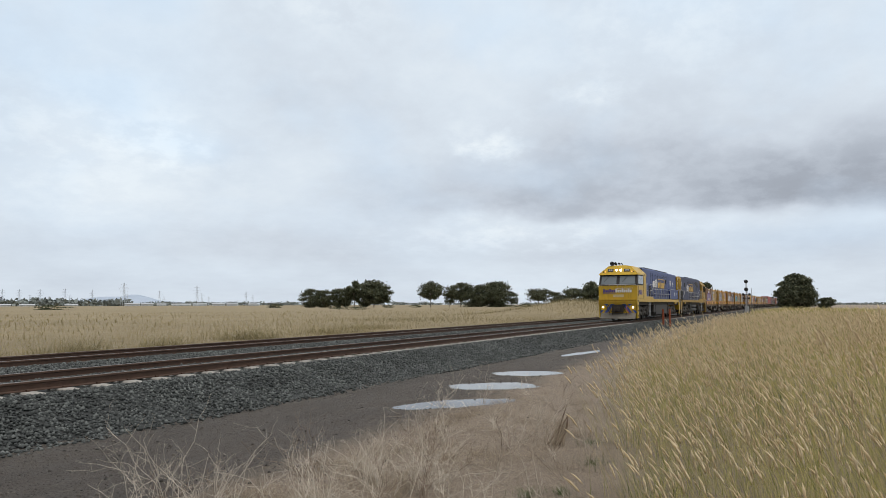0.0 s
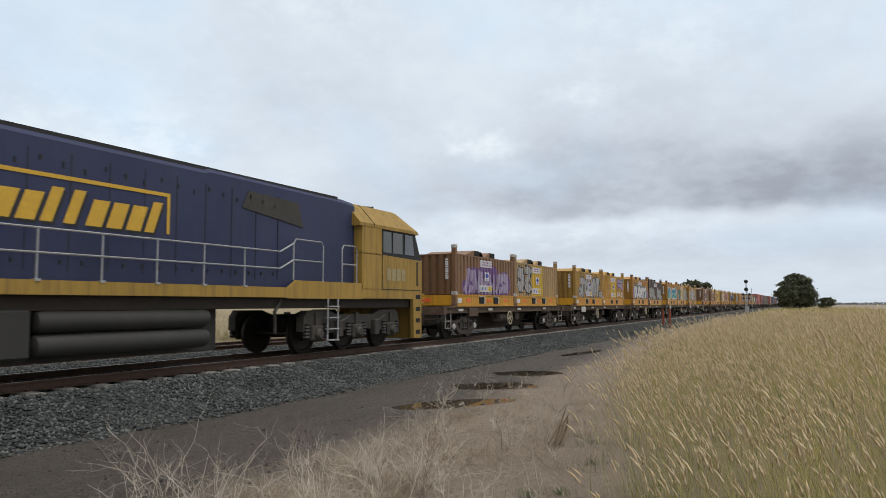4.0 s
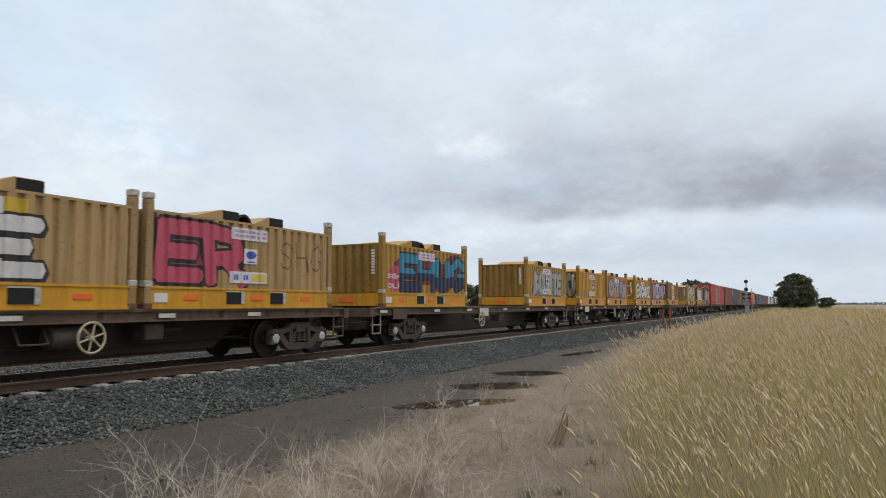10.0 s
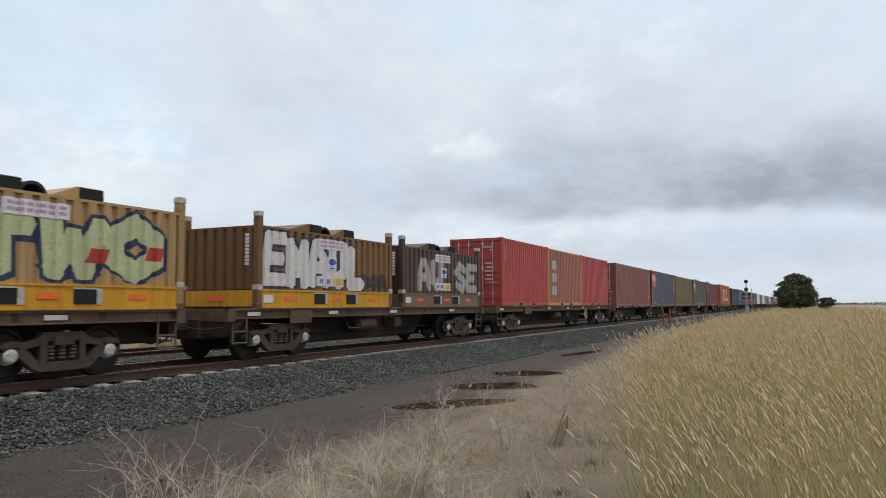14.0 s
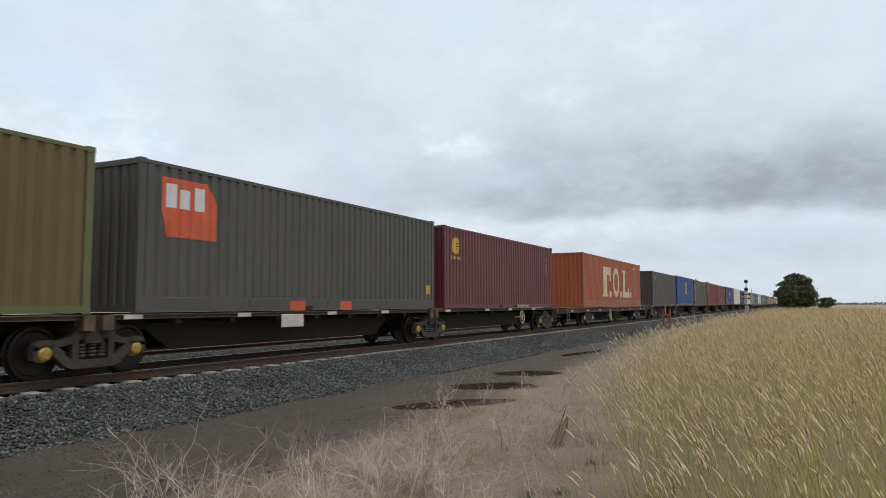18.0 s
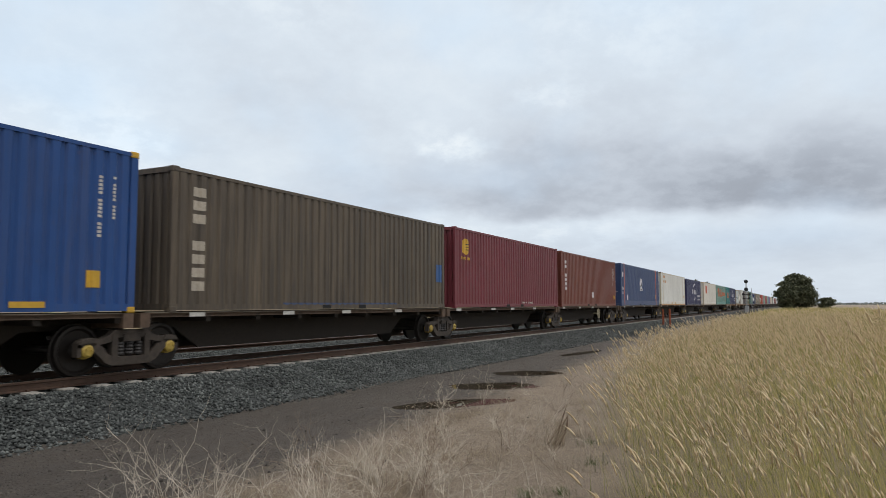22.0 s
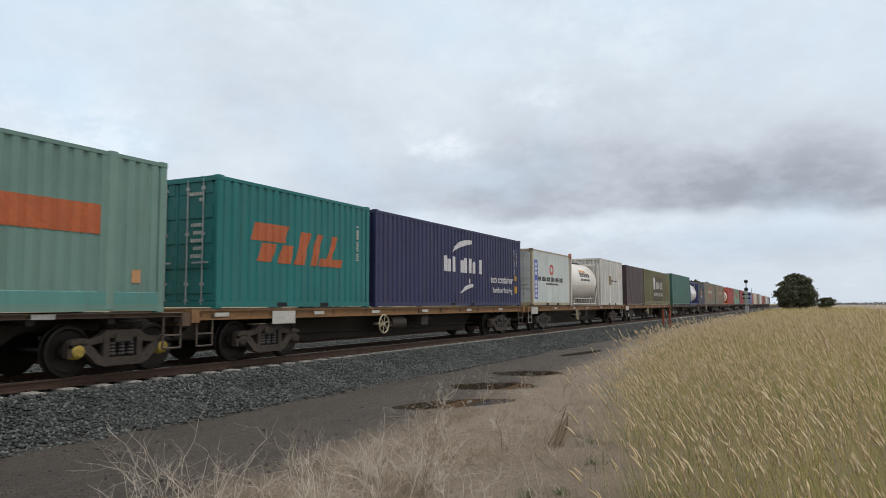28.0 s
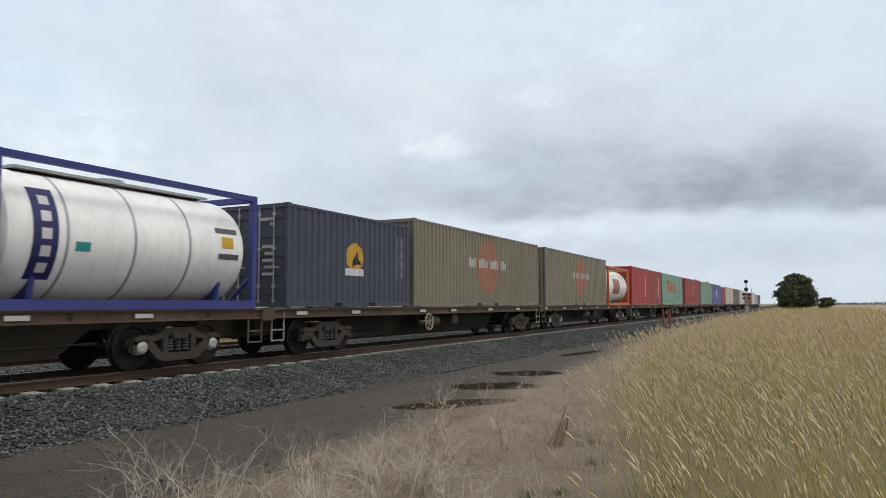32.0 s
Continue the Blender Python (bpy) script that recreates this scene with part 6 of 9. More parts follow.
def coil_container(s, color, label, z=1.19, base=None, dirt=0.75, rust=0.22, sign=True, panel=None, lid=None, post=None):
    L, W, B, T = 6.058, 2.438, 0.44, 1.93
    mat = paint(color, dirt=dirt, rust=rust, dirtcol=(0.055, 0.034, 0.02))
    c = thing("coil_container", label, "container", "half-height steel coil containers")
    bm_ = base or BASEY
    b = Bld()
    # base frame with flanged sill
    for q in (-1, 1):
        y = q * W / 2
        b.box(0.02, L - 0.02, min(y - q * 0.02, y - q * 0.12), max(y - q * 0.02, y - q * 0.12), 0.06, B - 0.04)
        b.box(0.0, L, min(y, y - q * 0.16), max(y, y - q * 0.16), 0.0, 0.06)
        b.box(0.0, L, min(y, y - q * 0.14), max(y, y - q * 0.14), B - 0.04, B)
    for x in (0.02, L - 0.12):
        b.box(x, x + 0.1, -W / 2 + 0.1, W / 2 - 0.1, 0.04, B - 0.02)
    b.box(0.1, L - 0.1, -W / 2 + 0.1, W / 2 - 0.1, 0.18, 0.24)
    part("base_frame", b, bm_, c, "yellow base frame")
    for q in (-1, 1):
        b = Bld()
        corrugated(b, 0.17, L - 0.17, B, T - 0.04, q * (W / 2 - 0.012), q, 0.30, 0.058, wide=0.54)
        b.box(0.1, L - 0.1, min(q * (W / 2 - 0.01), q * (W / 2 - 0.08)), max(q * (W / 2 - 0.01), q * (W / 2 - 0.08)), T - 0.05, T)
        part("side_wall", b, mat, c)
    # end walls: side colour scaled to 0.72, with more dirt and rust
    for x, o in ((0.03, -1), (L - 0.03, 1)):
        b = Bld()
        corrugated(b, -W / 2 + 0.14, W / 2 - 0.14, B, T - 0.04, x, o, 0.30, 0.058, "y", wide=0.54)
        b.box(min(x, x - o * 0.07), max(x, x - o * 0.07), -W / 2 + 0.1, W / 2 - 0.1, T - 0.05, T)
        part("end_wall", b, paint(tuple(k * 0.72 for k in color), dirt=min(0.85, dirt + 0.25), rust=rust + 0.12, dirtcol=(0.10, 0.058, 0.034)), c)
    pm = post or paint(tuple(0.8 * k for k in color), dirt=0.65, rust=rust + 0.08, dirtcol=(0.13, 0.06, 0.03))
    sheet = fold_y(0.17, L - 0.17, 0.30, 0.058, -(W / 2 - 0.012), 0.54)
    SHEETS[c.name] = sheet
    for x in (0.0, L - 0.17):
        for q in (-1, 1):
            y0, y1 = sorted((q * W / 2, q * (W / 2 - 0.17)))
            p = part("corner_post", Bld().box(x, x + 0.17, y0, y1, 0.0, 2.13, 0.015), pm, c)
            me = Bld().box(x - 0.006, x + 0.176, y0 - 0.006, y1 + 0.006, 2.13, 2.26, 0.014).box(x + 0.05, x + 0.12, y0 - 0.009, y0 - 0.002, 2.17, 2.22).mesh("post_cap")
            part("post_cap", me, CASTW if color is not ORA else CASTR, p, "worn corner casting on the post")
            part("lower_casting", Bld().box(x - 0.008, x + 0.178, y0 - 0.008, y1 + 0.008, 0.0, 0.12, 0.014), CASTR, p)
            part("middle_casting", Bld().box(x - 0.008, x + 0.178, y0 - 0.008, y1 + 0.008, B - 0.02, B + 0.11, 0.014), CASTR if color is ORA else CASTW, p)
    # fork pockets with white-edged mouths, orange reflectors
    for x in (2.18, 3.62):
        fp = part("fork_pocket", Bld().box(x, x + 0.44, -W / 2 + 0.0, -W / 2 + 0.13, 0.10, 0.36), DARK, c, "dark fork pocket")
        # the flush pale block paints in the pocket's lit inner wall
        part("pocket_edge", Bld().box(x + 0.44, x + 0.55, -W / 2 - 0.004, -W / 2 + 0.1, 0.09, 0.37).box(x - 0.03, x + 0.47, -W / 2 - 0.005, -W / 2 + 0.02, 0.355, 0.385), CASTW, fp, "white pocket rim and lit inner wall, painted flush")
    for x in (0.98, 2.95, 4.75):
        part("reflector", Bld().box(x, x + 0.38, -W / 2 + 0.006, -W / 2 + 0.016, 0.18, 0.28), MARKO, c, "orange reflector strip")
    part("number_plate", Bld().box(0.22, 0.55, -W / 2 + 0.006, -W / 2 + 0.016, 0.13, 0.31), SGN_W, c)
    part("reflector", Bld().box(0.004, 0.014, -0.2, 0.35, 0.16, 0.30), MARKO, c)
    # cover: two lids that rise to dark mouths, and the hoop between them
    lm = lid or paint(tuple(min(1, k * 1.05) for k in color), dirt=0.3, rust=0.1)
    strip = Bld()
    for k in range(9):
        strip.box(0.022, 0.03, -0.92, -0.80, 1.68 - 0.085 * k, 1.745 - 0.085 * k)
    tagged(part("end_code", strip, SGN_W, c, "upright white bars in place of a code"), kind="stuff")
    part("cover_floor", Bld().box(0.15, L - 0.15, -W / 2 + 0.1, W / 2 - 0.1, T - 0.16, T - 0.10), lm, c)
    for xa, xb in ((1.35, 2.75), (3.25, 4.30)):
        b = Bld().prism([(xa, T - 0.1), (xb, T - 0.1), (xb, T + 0.25), (xb - 0.5, T + 0.25), (xa, T + 0.02)], -0.95, 0.95, "y")
        lo = part("lid", b, lm, c, "raised coil lid")
        part("lid_mouth", Bld().box(xb - 0.46, xb + 0.02, -0.97, 0.97, T + 0.02, T + 0.235), DARK, lo, "dark mouth of the lid")
    b = Bld()
    ring = [(3.02 + 0.26 * math.cos(a), T - 0.02 + 0.26 * math.sin(a)) for a in [math.pi * i / 12 for i in range(13)]]
    inner = [(3.02 + 0.21 * math.cos(a), T - 0.02 + 0.21 * math.sin(a)) for a in [math.pi * i / 12 for i in range(12, -1, -1)]]
    b.prism(ring + inner, -0.9, 0.9, "y")
    part("hoop", b, BLACK, c, "dark round hoop")
    if panel:
        plates(c, W, [("painted_panel", "bar", 2.15, 3.75, B + 0.02, T - 0.06, panel, "clean repainted yellow panel")], 0.002, sheet)
    if sign:
        plates(c, W, [("sign", "bar", xa, xb, za, zb, SGN_W, "white printed sign") for xa, xb, za, zb in ((2.32, 3.52, 1.53, 1.80), (2.68, 3.14, 1.00, 1.34), (2.30, 3.52, 0.56, 0.82))[:1 if sign == "top" else 3]], 0.018, sheet)
        plates(c, W, [("print_line", "bars", 2.38, 3.46, 1.59, 1.65, SGN_P, "unreadable print"), ("print_line", "bars", 2.38, 3.46, 1.69, 1.75, SGN_P)], 0.021, sheet)
    if sign is True:
        plates(c, W, [("emblem", "disc", 2.74, 3.08, 1.12, 1.29, SGN_B, "blue oval emblem"),
            ("print_line", "bar", 2.78, 3.04, 1.03, 1.06, SGN_B), ("print_line", "bars", 2.36, 2.90, 0.63, 0.75, SGN_B), ("print_line", "bar", 2.95, 3.48, 0.60, 0.78, SGN_Y)], 0.021, sheet)
    MOVERS.append((c, s, z))
    return c


G_SIL, G_WHT = plain("silver_spray_paint", (0.36, 0.35, 0.34), 0.45, 0.2), plain("white_spray_paint", (0.60, 0.59, 0.58), 0.55)
G_BLK, G_TEAL = plain("black_spray_paint", (0.02, 0.02, 0.022), 0.6), plain("teal_spray_paint", (0.03, 0.30, 0.27), 0.55)
G_PUR, G_LIL = plain("purple_spray_paint", (0.15, 0.07, 0.22), 0.55), plain("lilac_spray_paint", (0.34, 0.28, 0.40), 0.55)
G_PNK = plain("pink_spray_paint", (0.46, 0.07, 0.12), 0.55)
G_LIM, G_RED = plain("pale_lime_spray_paint", (0.42, 0.46, 0.26), 0.55), plain("dark_red_spray_paint", (0.16, 0.025, 0.03), 0.55)

CASTR = plain("rust_stained_casting", (0.13, 0.07, 0.045), 0.8, var=0.5)
G_PURD = plain("dark_purple_spray_paint", (0.05, 0.02, 0.07), 0.6)
COILS = {}


def coils():
    def put(key, s, col, label, **k):
        COILS[key] = coil_container(s, col, label + " coil container on a flat wagon", **k)
        return COILS[key]
    a = put("c1", 101.45, BRN, "weathered brown half-height"); graffiti(a, SHEETS[a.name], 0.78, 5.32, 0.46, 1.37, G_LIL, G_PUR, 1, 6, G_PUR)
    a = put("c2", 107.55, TAN, "dull grey-yellow half-height", panel=CLEAN_Y); graffiti(a, SHEETS[a.name], 0.28, 2.12, 0.60, 1.72, G_SIL, G_BLK, 2, 2)
    def side(*q, **k):
        letters(a, SHEETS[a.name], *q, **k)

    def wash(x0, x1, z0, z1, mat, label="sprayed ground of a graffiti", off=0.0012, kind="bar"):
        plates(a, 2.438, [("graffiti_cloud", kind, x0, x1, z0, z1, mat, label)], off - 0.0005, SHEETS[a.name])
    a = put("A", 116.9, YEL2, "stained yellow half-height"); side("TOHOT", 1.05, 5.3, 0.47, 1.62, G_SIL, G_BLK2, 3, 0.52, 0.07)
    side("O", 0.62, 1.3, 0.47, 1.05, G_SIL, G_BLK2, 2); side("O", 5.2, 5.84, 0.47, 0.95, G_SIL, G_BLK2, 4)
    a = put("B", 123.0, YEL, "yellow half-height", panel=CLEAN_Y); side("R", 4.2, 5.7, 1.02, 1.84, G_LIL, G_PUR, 4, 0.5); side("RUS", 4.1, 5.8, 0.50, 0.92, G_WHT, G_WHT, 5, hollow=True, rim=0.03)
    for px, pz in ((4.3, 1.72), (5.72, 1.7), (5.5, 1.35), (5.2, 1.1), (4.4, 1.3)):
        wash(px - 0.13, px + 0.13, pz - 0.12, pz + 0.12, G_TEAL, "teal sprayed dot", 0.002, "disc")
    side("HOUS", 1.2, 2.1, 1.0, 1.36, G_BLK, G_BLK2, 6, hollow=True, rim=0.018)
    a = put("C", 132.0, ORA, "orange-yellow half-height", sign="top"); wash(0.2, 1.0, 0.48, 1.35, G_LIL2, off=0.001, kind="disc"); wash(5.0, 5.85, 0.48, 1.2, G_LIL2, off=0.001, kind="disc")
    side("DUONTS", 0.62, 5.3, 0.46, 1.46, G_WHT, G_NVY, 6, 0.56, 0.07, cloud=G_CYA); side("SECUT", 0.4, 2.2, 1.45, 1.72, G_BLK, G_BLK2, 7, hollow=True, rim=0.02)
    a = put("D", 138.48, DBR, "dark brown half-height", sign="top"); side("MOUL", 0.22, 2.75, 0.46, 1.46, G_SIL, G_TEAL3, 7, 0.5, 0.03); side("YOUL"[1:], 3.6, 5.8, 0.46, 1.42, G_SIL, G_TEAL3, 8, 0.5, 0.03)
    a = put("E", 147.45, ORA, "orange-yellow half-height", sign=False); side("WICKS", 0.42, 5.6, 0.56, 1.62, G_BLU2, G_WHT, 8, 0.62, 0.10, 0.12, G_TEAL)
    letters(a, END_SHEET, "OC", -0.85, 0.9, 0.9, 1.72, G_BLK2, G_BLK2, 9, hollow=True, rim=0.014, end=True); side("SDS", 4.3, 5.6, 1.62, 1.84, G_BLK2, G_BLK2, 1, hollow=True, rim=0.014)
    a = put("F", 153.65, YEL2, "yellow half-height", panel=CLEAN_Y); wash(0.25, 5.82, 0.47, 1.36, G_SIL3)
    side("T", 0.5, 2.1, 0.46, 1.52, G_TEAL2, G_BLK2, 9, 0.34); side("ESM", 1.2, 2.6, 0.5, 1.1, G_BLK2, G_BLK2, 10, hollow=True, rim=0.02); side("DP", 3.9, 5.6, 0.78, 1.66, G_SIL, G_BLK2, 11, 0.6, 0.04)
    a = put("G", 162.05, YEL2, "pale yellow half-height"); side("UNDE", 0.25, 5.2, 0.48, 1.68, G_SIL, G_BLK2, 10, 0.60, 0.045); side("O", 5.2, 5.85, 0.50, 0.92, G_SIL, G_BLK2, 3)
    letters(a, END_SHEET, "BM", -0.5, 1.0, 0.46, 1.4, G_SIL3, G_BLK2, 3, 0.4, end=True)
    a = put("H", 174.95, (0.20, 0.105, 0.045), "rust-brown half-height"); wash(0.6, 5.8, 0.5, 1.4, G_FAD); side("COSF", 0.5, 5.7, 0.50, 1.52, G_BRN2, G_SIL2, 11, 0.46, 0.03)
    letters(a, END_SHEET, "CWC", -0.9, 0.95, 0.62, 1.6, G_BLK, G_BLK2, 12, hollow=True, rim=0.022, end=True)
    a = put("I", 183.55, BRN, "clean brown half-height"); side("OUDH", 4.0, 5.85, 0.48, 0.98, G_BRN2, G_BLK, 12, 0.5, 0.03)
    a = put("J", 189.7, (0.55, 0.33, 0.02), "bright yellow half-height"); side("SMUFI", 1.3, 5.2, 0.52, 1.62, G_BLK, G_BLK, 13, hollow=True, rim=0.026); side("SMUFI", 1.42, 5.32, 0.47, 1.52, G_BLK, G_BLK2, 14, hollow=True, rim=0.016)
    side("RA", 0.25, 1.05, 0.8, 1.6, G_WHT, G_WHT, 14, hollow=True, rim=0.022)
    a = put("K", 198.9, TAN, "tan half-height"); wash(0.3, 3.9, 0.48, 1.80, CLEAN_Y); side("HFE", 0.3, 4.2, 0.46, 1.60, G_WHT, G_BLK, 14, 0.44, 0.05)
    a = put("L", 205.15, TAN, "tan half-height"); wash(0.19, 1.5, 0.47, 1.84, G_PNK2); side("ER", 0.25, 2.75, 0.46, 1.84, G_PNK, G_BLK, 15, 0.66, 0.06); side("SHG", 3.9, 5.7, 0.8, 1.7, G_BRN2, G_BRN2, 15, hollow=True, rim=0.02)
    a = put("M", 213.8, YEL2, "yellow half-height", sign="top"); wash(0.3, 1.8, 0.47, 1.3, G_PNK, kind="disc"); side("EHUG", 1.05, 5.8, 0.46, 1.76, G_BLU2, G_BLK, 16, 0.56, 0.05, 0.05, G_NVY, cloud=G_RED)
    side("SOHO", 0.3, 1.3, 0.85, 1.05, G_WHT, G_WHT, 17, hollow=True, rim=0.02); side("DLA", 0.35, 1.15, 0.56, 0.76, G_WHT, G_WHT, 18, hollow=True, rim=0.02)
    a = put("N", 226.45, YEL2, "dull yellow half-height"); wash(1.2, 5.3, 0.47, 1.55, G_OLV); side("BCUATE", 0.9, 5.2, 0.46, 1.72, G_SIL, G_BLK2, 17, 0.50, 0.04)
    a = put("O", 235.0, YEL, "yellow half-height"); side("OOG", 0.4, 2.2, 0.48, 0.95, TANM, G_OLV, 18, hollow=True, rim=0.03)
    letters(a, END_SHEET, "IRO", -1.0, 1.0, 0.48, 1.84, G_OLV2, G_BLK, 18, 0.5, 0.05, end=True)
    a = put("P", 241.5, ORA, "orange-yellow half-height", sign="top"); wash(2.0, 4.0, 1.25, 1.86, G_PUR, "purple sprayed cloud", 0.0015, "disc"); wash(0.5, 0.9, 0.48, 1.3, G_BLK2)
    side("CATAN", 0.62, 5.5, 0.46, 1.70, G_LIL3, G_PURD, 19, 0.66, 0.045); side("NDS", 4.3, 5.7, 1.2, 1.8, G_RED, G_BRN2, 19, hollow=True, rim=0.03)
    a = put("Q", 250.4, YEL, "yellow half-height", sign="top"); side("ESCNRZ", 0.5, 5.75, 0.50, 1.58, G_WHT, G_BLK, 20, 0.50, 0.05, 0.05)
    letters(a, END_SHEET, "ROBD", -1.0, 1.0, 0.6, 1.7, G_WHT, G_WHT, 21, hollow=True, rim=0.03, end=True)
    a = put("R", 256.95, ORA, "orange half-height"); wash(0.2, 5.84, 0.47, 1.86, G_RED, "dark red sprayed ground"); side("MPRAUB", 0.8, 5.75, 0.46, 1.78, G_LIL, G_BLK, 21, 0.54, 0.07, cloud=G_PURD)
    a = put("S", 265.3, BRN, "grey-brown half-height", panel=CLEAN_Y)
    letters(a, END_SHEET, "EUN", -1.0, 0.6, 1.05, 1.75, G_SIL2, G_SIL2, 21, hollow=True, rim=0.035, end=True)
    a = put("T", 278.25, TAN, "tan half-height", sign="top"); side("MTWO", 0.35, 5.5, 0.46, 1.72, G_LIM, G_NVY, 22, 0.60, 0.075, 0.05)
    for px, pz in ((2.0, 0.9), (4.1, 0.95), (5.35, 1.05)):
        wash(px - 0.28, px + 0.2, pz - 0.13, pz + 0.13, G_RED2, "red sprayed wedge", 0.0125, "slant")
    a = put("U", 286.5, (0.165, 0.085, 0.028), "rust-brown half-height"); side("EMAUL", 0.2, 4.5, 0.46, 1.84, G_WHT, G_NVY, 23, 0.52, 0.045); side("OOA", 4.3, 5.75, 0.48, 0.95, G_DKB, G_DKB, 24, 0.4, 0.02)
    a = put("V", 293.2, DBR, "dark brown half-height", base=paint((0.15, 0.095, 0.055), 0.6, rust=0.2)); side("AU SE", 1.0, 5.75, 0.48, 1.64, G_SIL, G_SIL2, 24, 0.60, 0.02)


G_LIL2, G_LIL3 = plain("violet_spray_paint", (0.30, 0.16, 0.34), 0.55), plain("grey_lilac_spray_paint", (0.33, 0.30, 0.34), 0.5)
G_CYA, G_NVY = plain("pale_cyan_spray_paint", (0.22, 0.42, 0.45), 0.55), plain("navy_spray_paint", (0.018, 0.03, 0.075), 0.55)
G_TEAL3, G_BLU2 = plain("grey_teal_spray_paint", (0.14, 0.19, 0.19), 0.55), plain("sea_blue_spray_paint", (0.03, 0.21, 0.34), 0.55)
G_SIL3, G_FAD = plain("flat_silver_spray_paint", (0.30, 0.285, 0.25), 0.5), plain("faded_grey_green_spray_paint", (0.20, 0.17, 0.11), 0.6)
G_BRN2, G_OLV2 = plain("rusty_brown_spray_paint", (0.16, 0.09, 0.06), 0.6), plain("khaki_spray_paint", (0.24, 0.21, 0.14), 0.6)
G_PNK2, G_RED2 = plain("deep_rose_spray_paint", (0.30, 0.055, 0.085), 0.55), plain("clear_red_spray_paint", (0.36, 0.03, 0.02), 0.55)

G_OLV = plain("olive_grey_spray_paint", (0.20, 0.20, 0.13), 0.6)
G_DKB = plain("dark_brown_spray_paint", (0.05, 0.035, 0.03), 0.6)
G_TEAL2 = plain("dull_teal_spray_paint", (0.06, 0.18, 0.17), 0.6)
G_SIL2 = plain("dull_silver_spray_paint", (0.22, 0.20, 0.18), 0.5)
G_BLK2 = plain("grey_spray_paint", (0.09, 0.085, 0.08), 0.6)
TANM = plain("tan_spray_paint", (0.30, 0.20, 0.09), 0.6)
coils()

for i, (s, bw) in enumerate(((101.45, 106.7), (116.9, 121.4), (132.0, 136.6), (147.45, 155.5), (183.55, 191.6), (198.9, 204.0), (235.0, 243.3), (250.4, 255.4), (286.5, None))):
    wagon2(s, seed=i, brake=bw, caps=("w", "w") if s != 183.55 else ("b", "w"), plate=[2.2])
for i, (s, bw) in enumerate(((161.95, 174.0), (213.8, 221.1), (265.3, 277.4))):
    wagon3(s, seed=20 + i, brake=bw, caps=("r", "w") if i == 0 else ("w", "w"), plate=[1.4, 8.0])

# ---- dry-freight containers ----
MW, MK, MY = MARKW, MARKK, MARKY
RED1, COR, BRR = (0.36, 0.045, 0.045), (0.30, 0.10, 0.07), (0.20, 0.065, 0.05)
F20, F40, F48, F53 = 6.058, 12.192, 14.63, 16.26


def codes_for(L, mat=MW):
    return [("code", "vbars", L - 0.85, L - 0.76, 1.35, 2.55, mat), ("code", "vbars", L - 0.55, L - 0.47, 1.7, 2.5, mat)]


shipping_container(301.6, F20, 2.896, RED1, "bright red steel container with red doors", railcol=(0.34, 0.06, 0.03), marks=[("code", "vbars", 0.3, 0.38, 1.9, 2.5, MW)])
shipping_container(307.72, F20, 2.87, COR, "faded coral steel container with a pale upright logo", marks=[("logo", "vbars", 0.69, 1.34, 0.55, 2.47, plain("pale_blue_logo", (0.32, 0.42, 0.48), 0.6))], front="wall", railcol=(0.42, 0.22, 0.04))
shipping_container(313.85, F20, 2.87, RED1, "bright red steel container on a wagon", marks=codes_for(F20)[:1], front="wall")
shipping_container(322.3, F40, 2.966, BRR, "red-brown forty-foot steel container on a wagon", z=1.105, marks=codes_for(F40) + [("label_plate", "bar", 11.3, 11.55, 0.55, 0.8, MY), ("label_plate", "bar", 11.3, 11.5, 1.25, 1.4, MY)])
ORP = plain("orange_red_logo_paint", (0.55, 0.095, 0.035), 0.5)
scf = shipping_container(335.35, F40, 3.000, (0.058, 0.066, 0.098), "slate-blue container with orange corner posts and logo", z=1.105, railcol=(0.058, 0.066, 0.098), marks=codes_for(F40) + [
    ("corner_stripe", "bar", 0.0, 0.16, 0.1, 2.8, ORP), ("corner_stripe", "bar", F40 - 0.16, F40, 0.1, 2.8, ORP), ("logo", "shield", 0.38, 1.98, 1.62, 2.70, ORP, "orange map-shaped logo"), ("rail_mark", "bar", 4.72, 5.07, 0.38, 0.44, MY), ("rail_mark", "bar", 6.82, 7.17, 0.38, 0.44, MY), ("pocket_mark", "bar", 4.55, 4.70, 0.03, 0.15, ORP), ("pocket_mark", "bar", 6.88, 7.03, 0.03, 0.15, ORP),
    ("label_plate", "bar", 11.72, 11.9, 1.35, 1.75, MY), ("line_mark", "bars", 0.3, 2.1, 0.2, 0.29, MW)], castmat=ORP)
plates(scf, 2.438, [("logo_bar", "bars", 0.45, 1.55, 2.1, 2.58, SGN_W)], 0.009, SHEETS[scf.name])
shipping_container(348.2, F40, 2.966, (0.125, 0.088, 0.036), "olive-brown container with green bottom rail", z=1.105, marks=[], bandcol=None, railcol=(0.11, 0.12, 0.05), pitch=0.29, front="wall")
scf = shipping_container(361.35, F40, 2.990, (0.069, 0.067, 0.062), "grey container with an orange logo and red pockets", z=1.105, front="wall", marks=[
    ("logo", "shield", 0.53, 2.05, 1.51, 2.7, ORP, "orange map-shaped logo"), ("pocket_mark", "bar", 4.52, 5.12, 0.02, 0.26, ORP), ("pocket_mark", "bar", 6.65, 7.19, 0.02, 0.26, ORP), ("label_plate", "bar", 11.6, 11.9, 0.5, 0.8, MY)], band=0.30)
plates(scf, 2.438, [("logo_bar", "bars", 0.65, 1.75, 2.1, 2.58, SGN_W)], 0.009, SHEETS[scf.name])
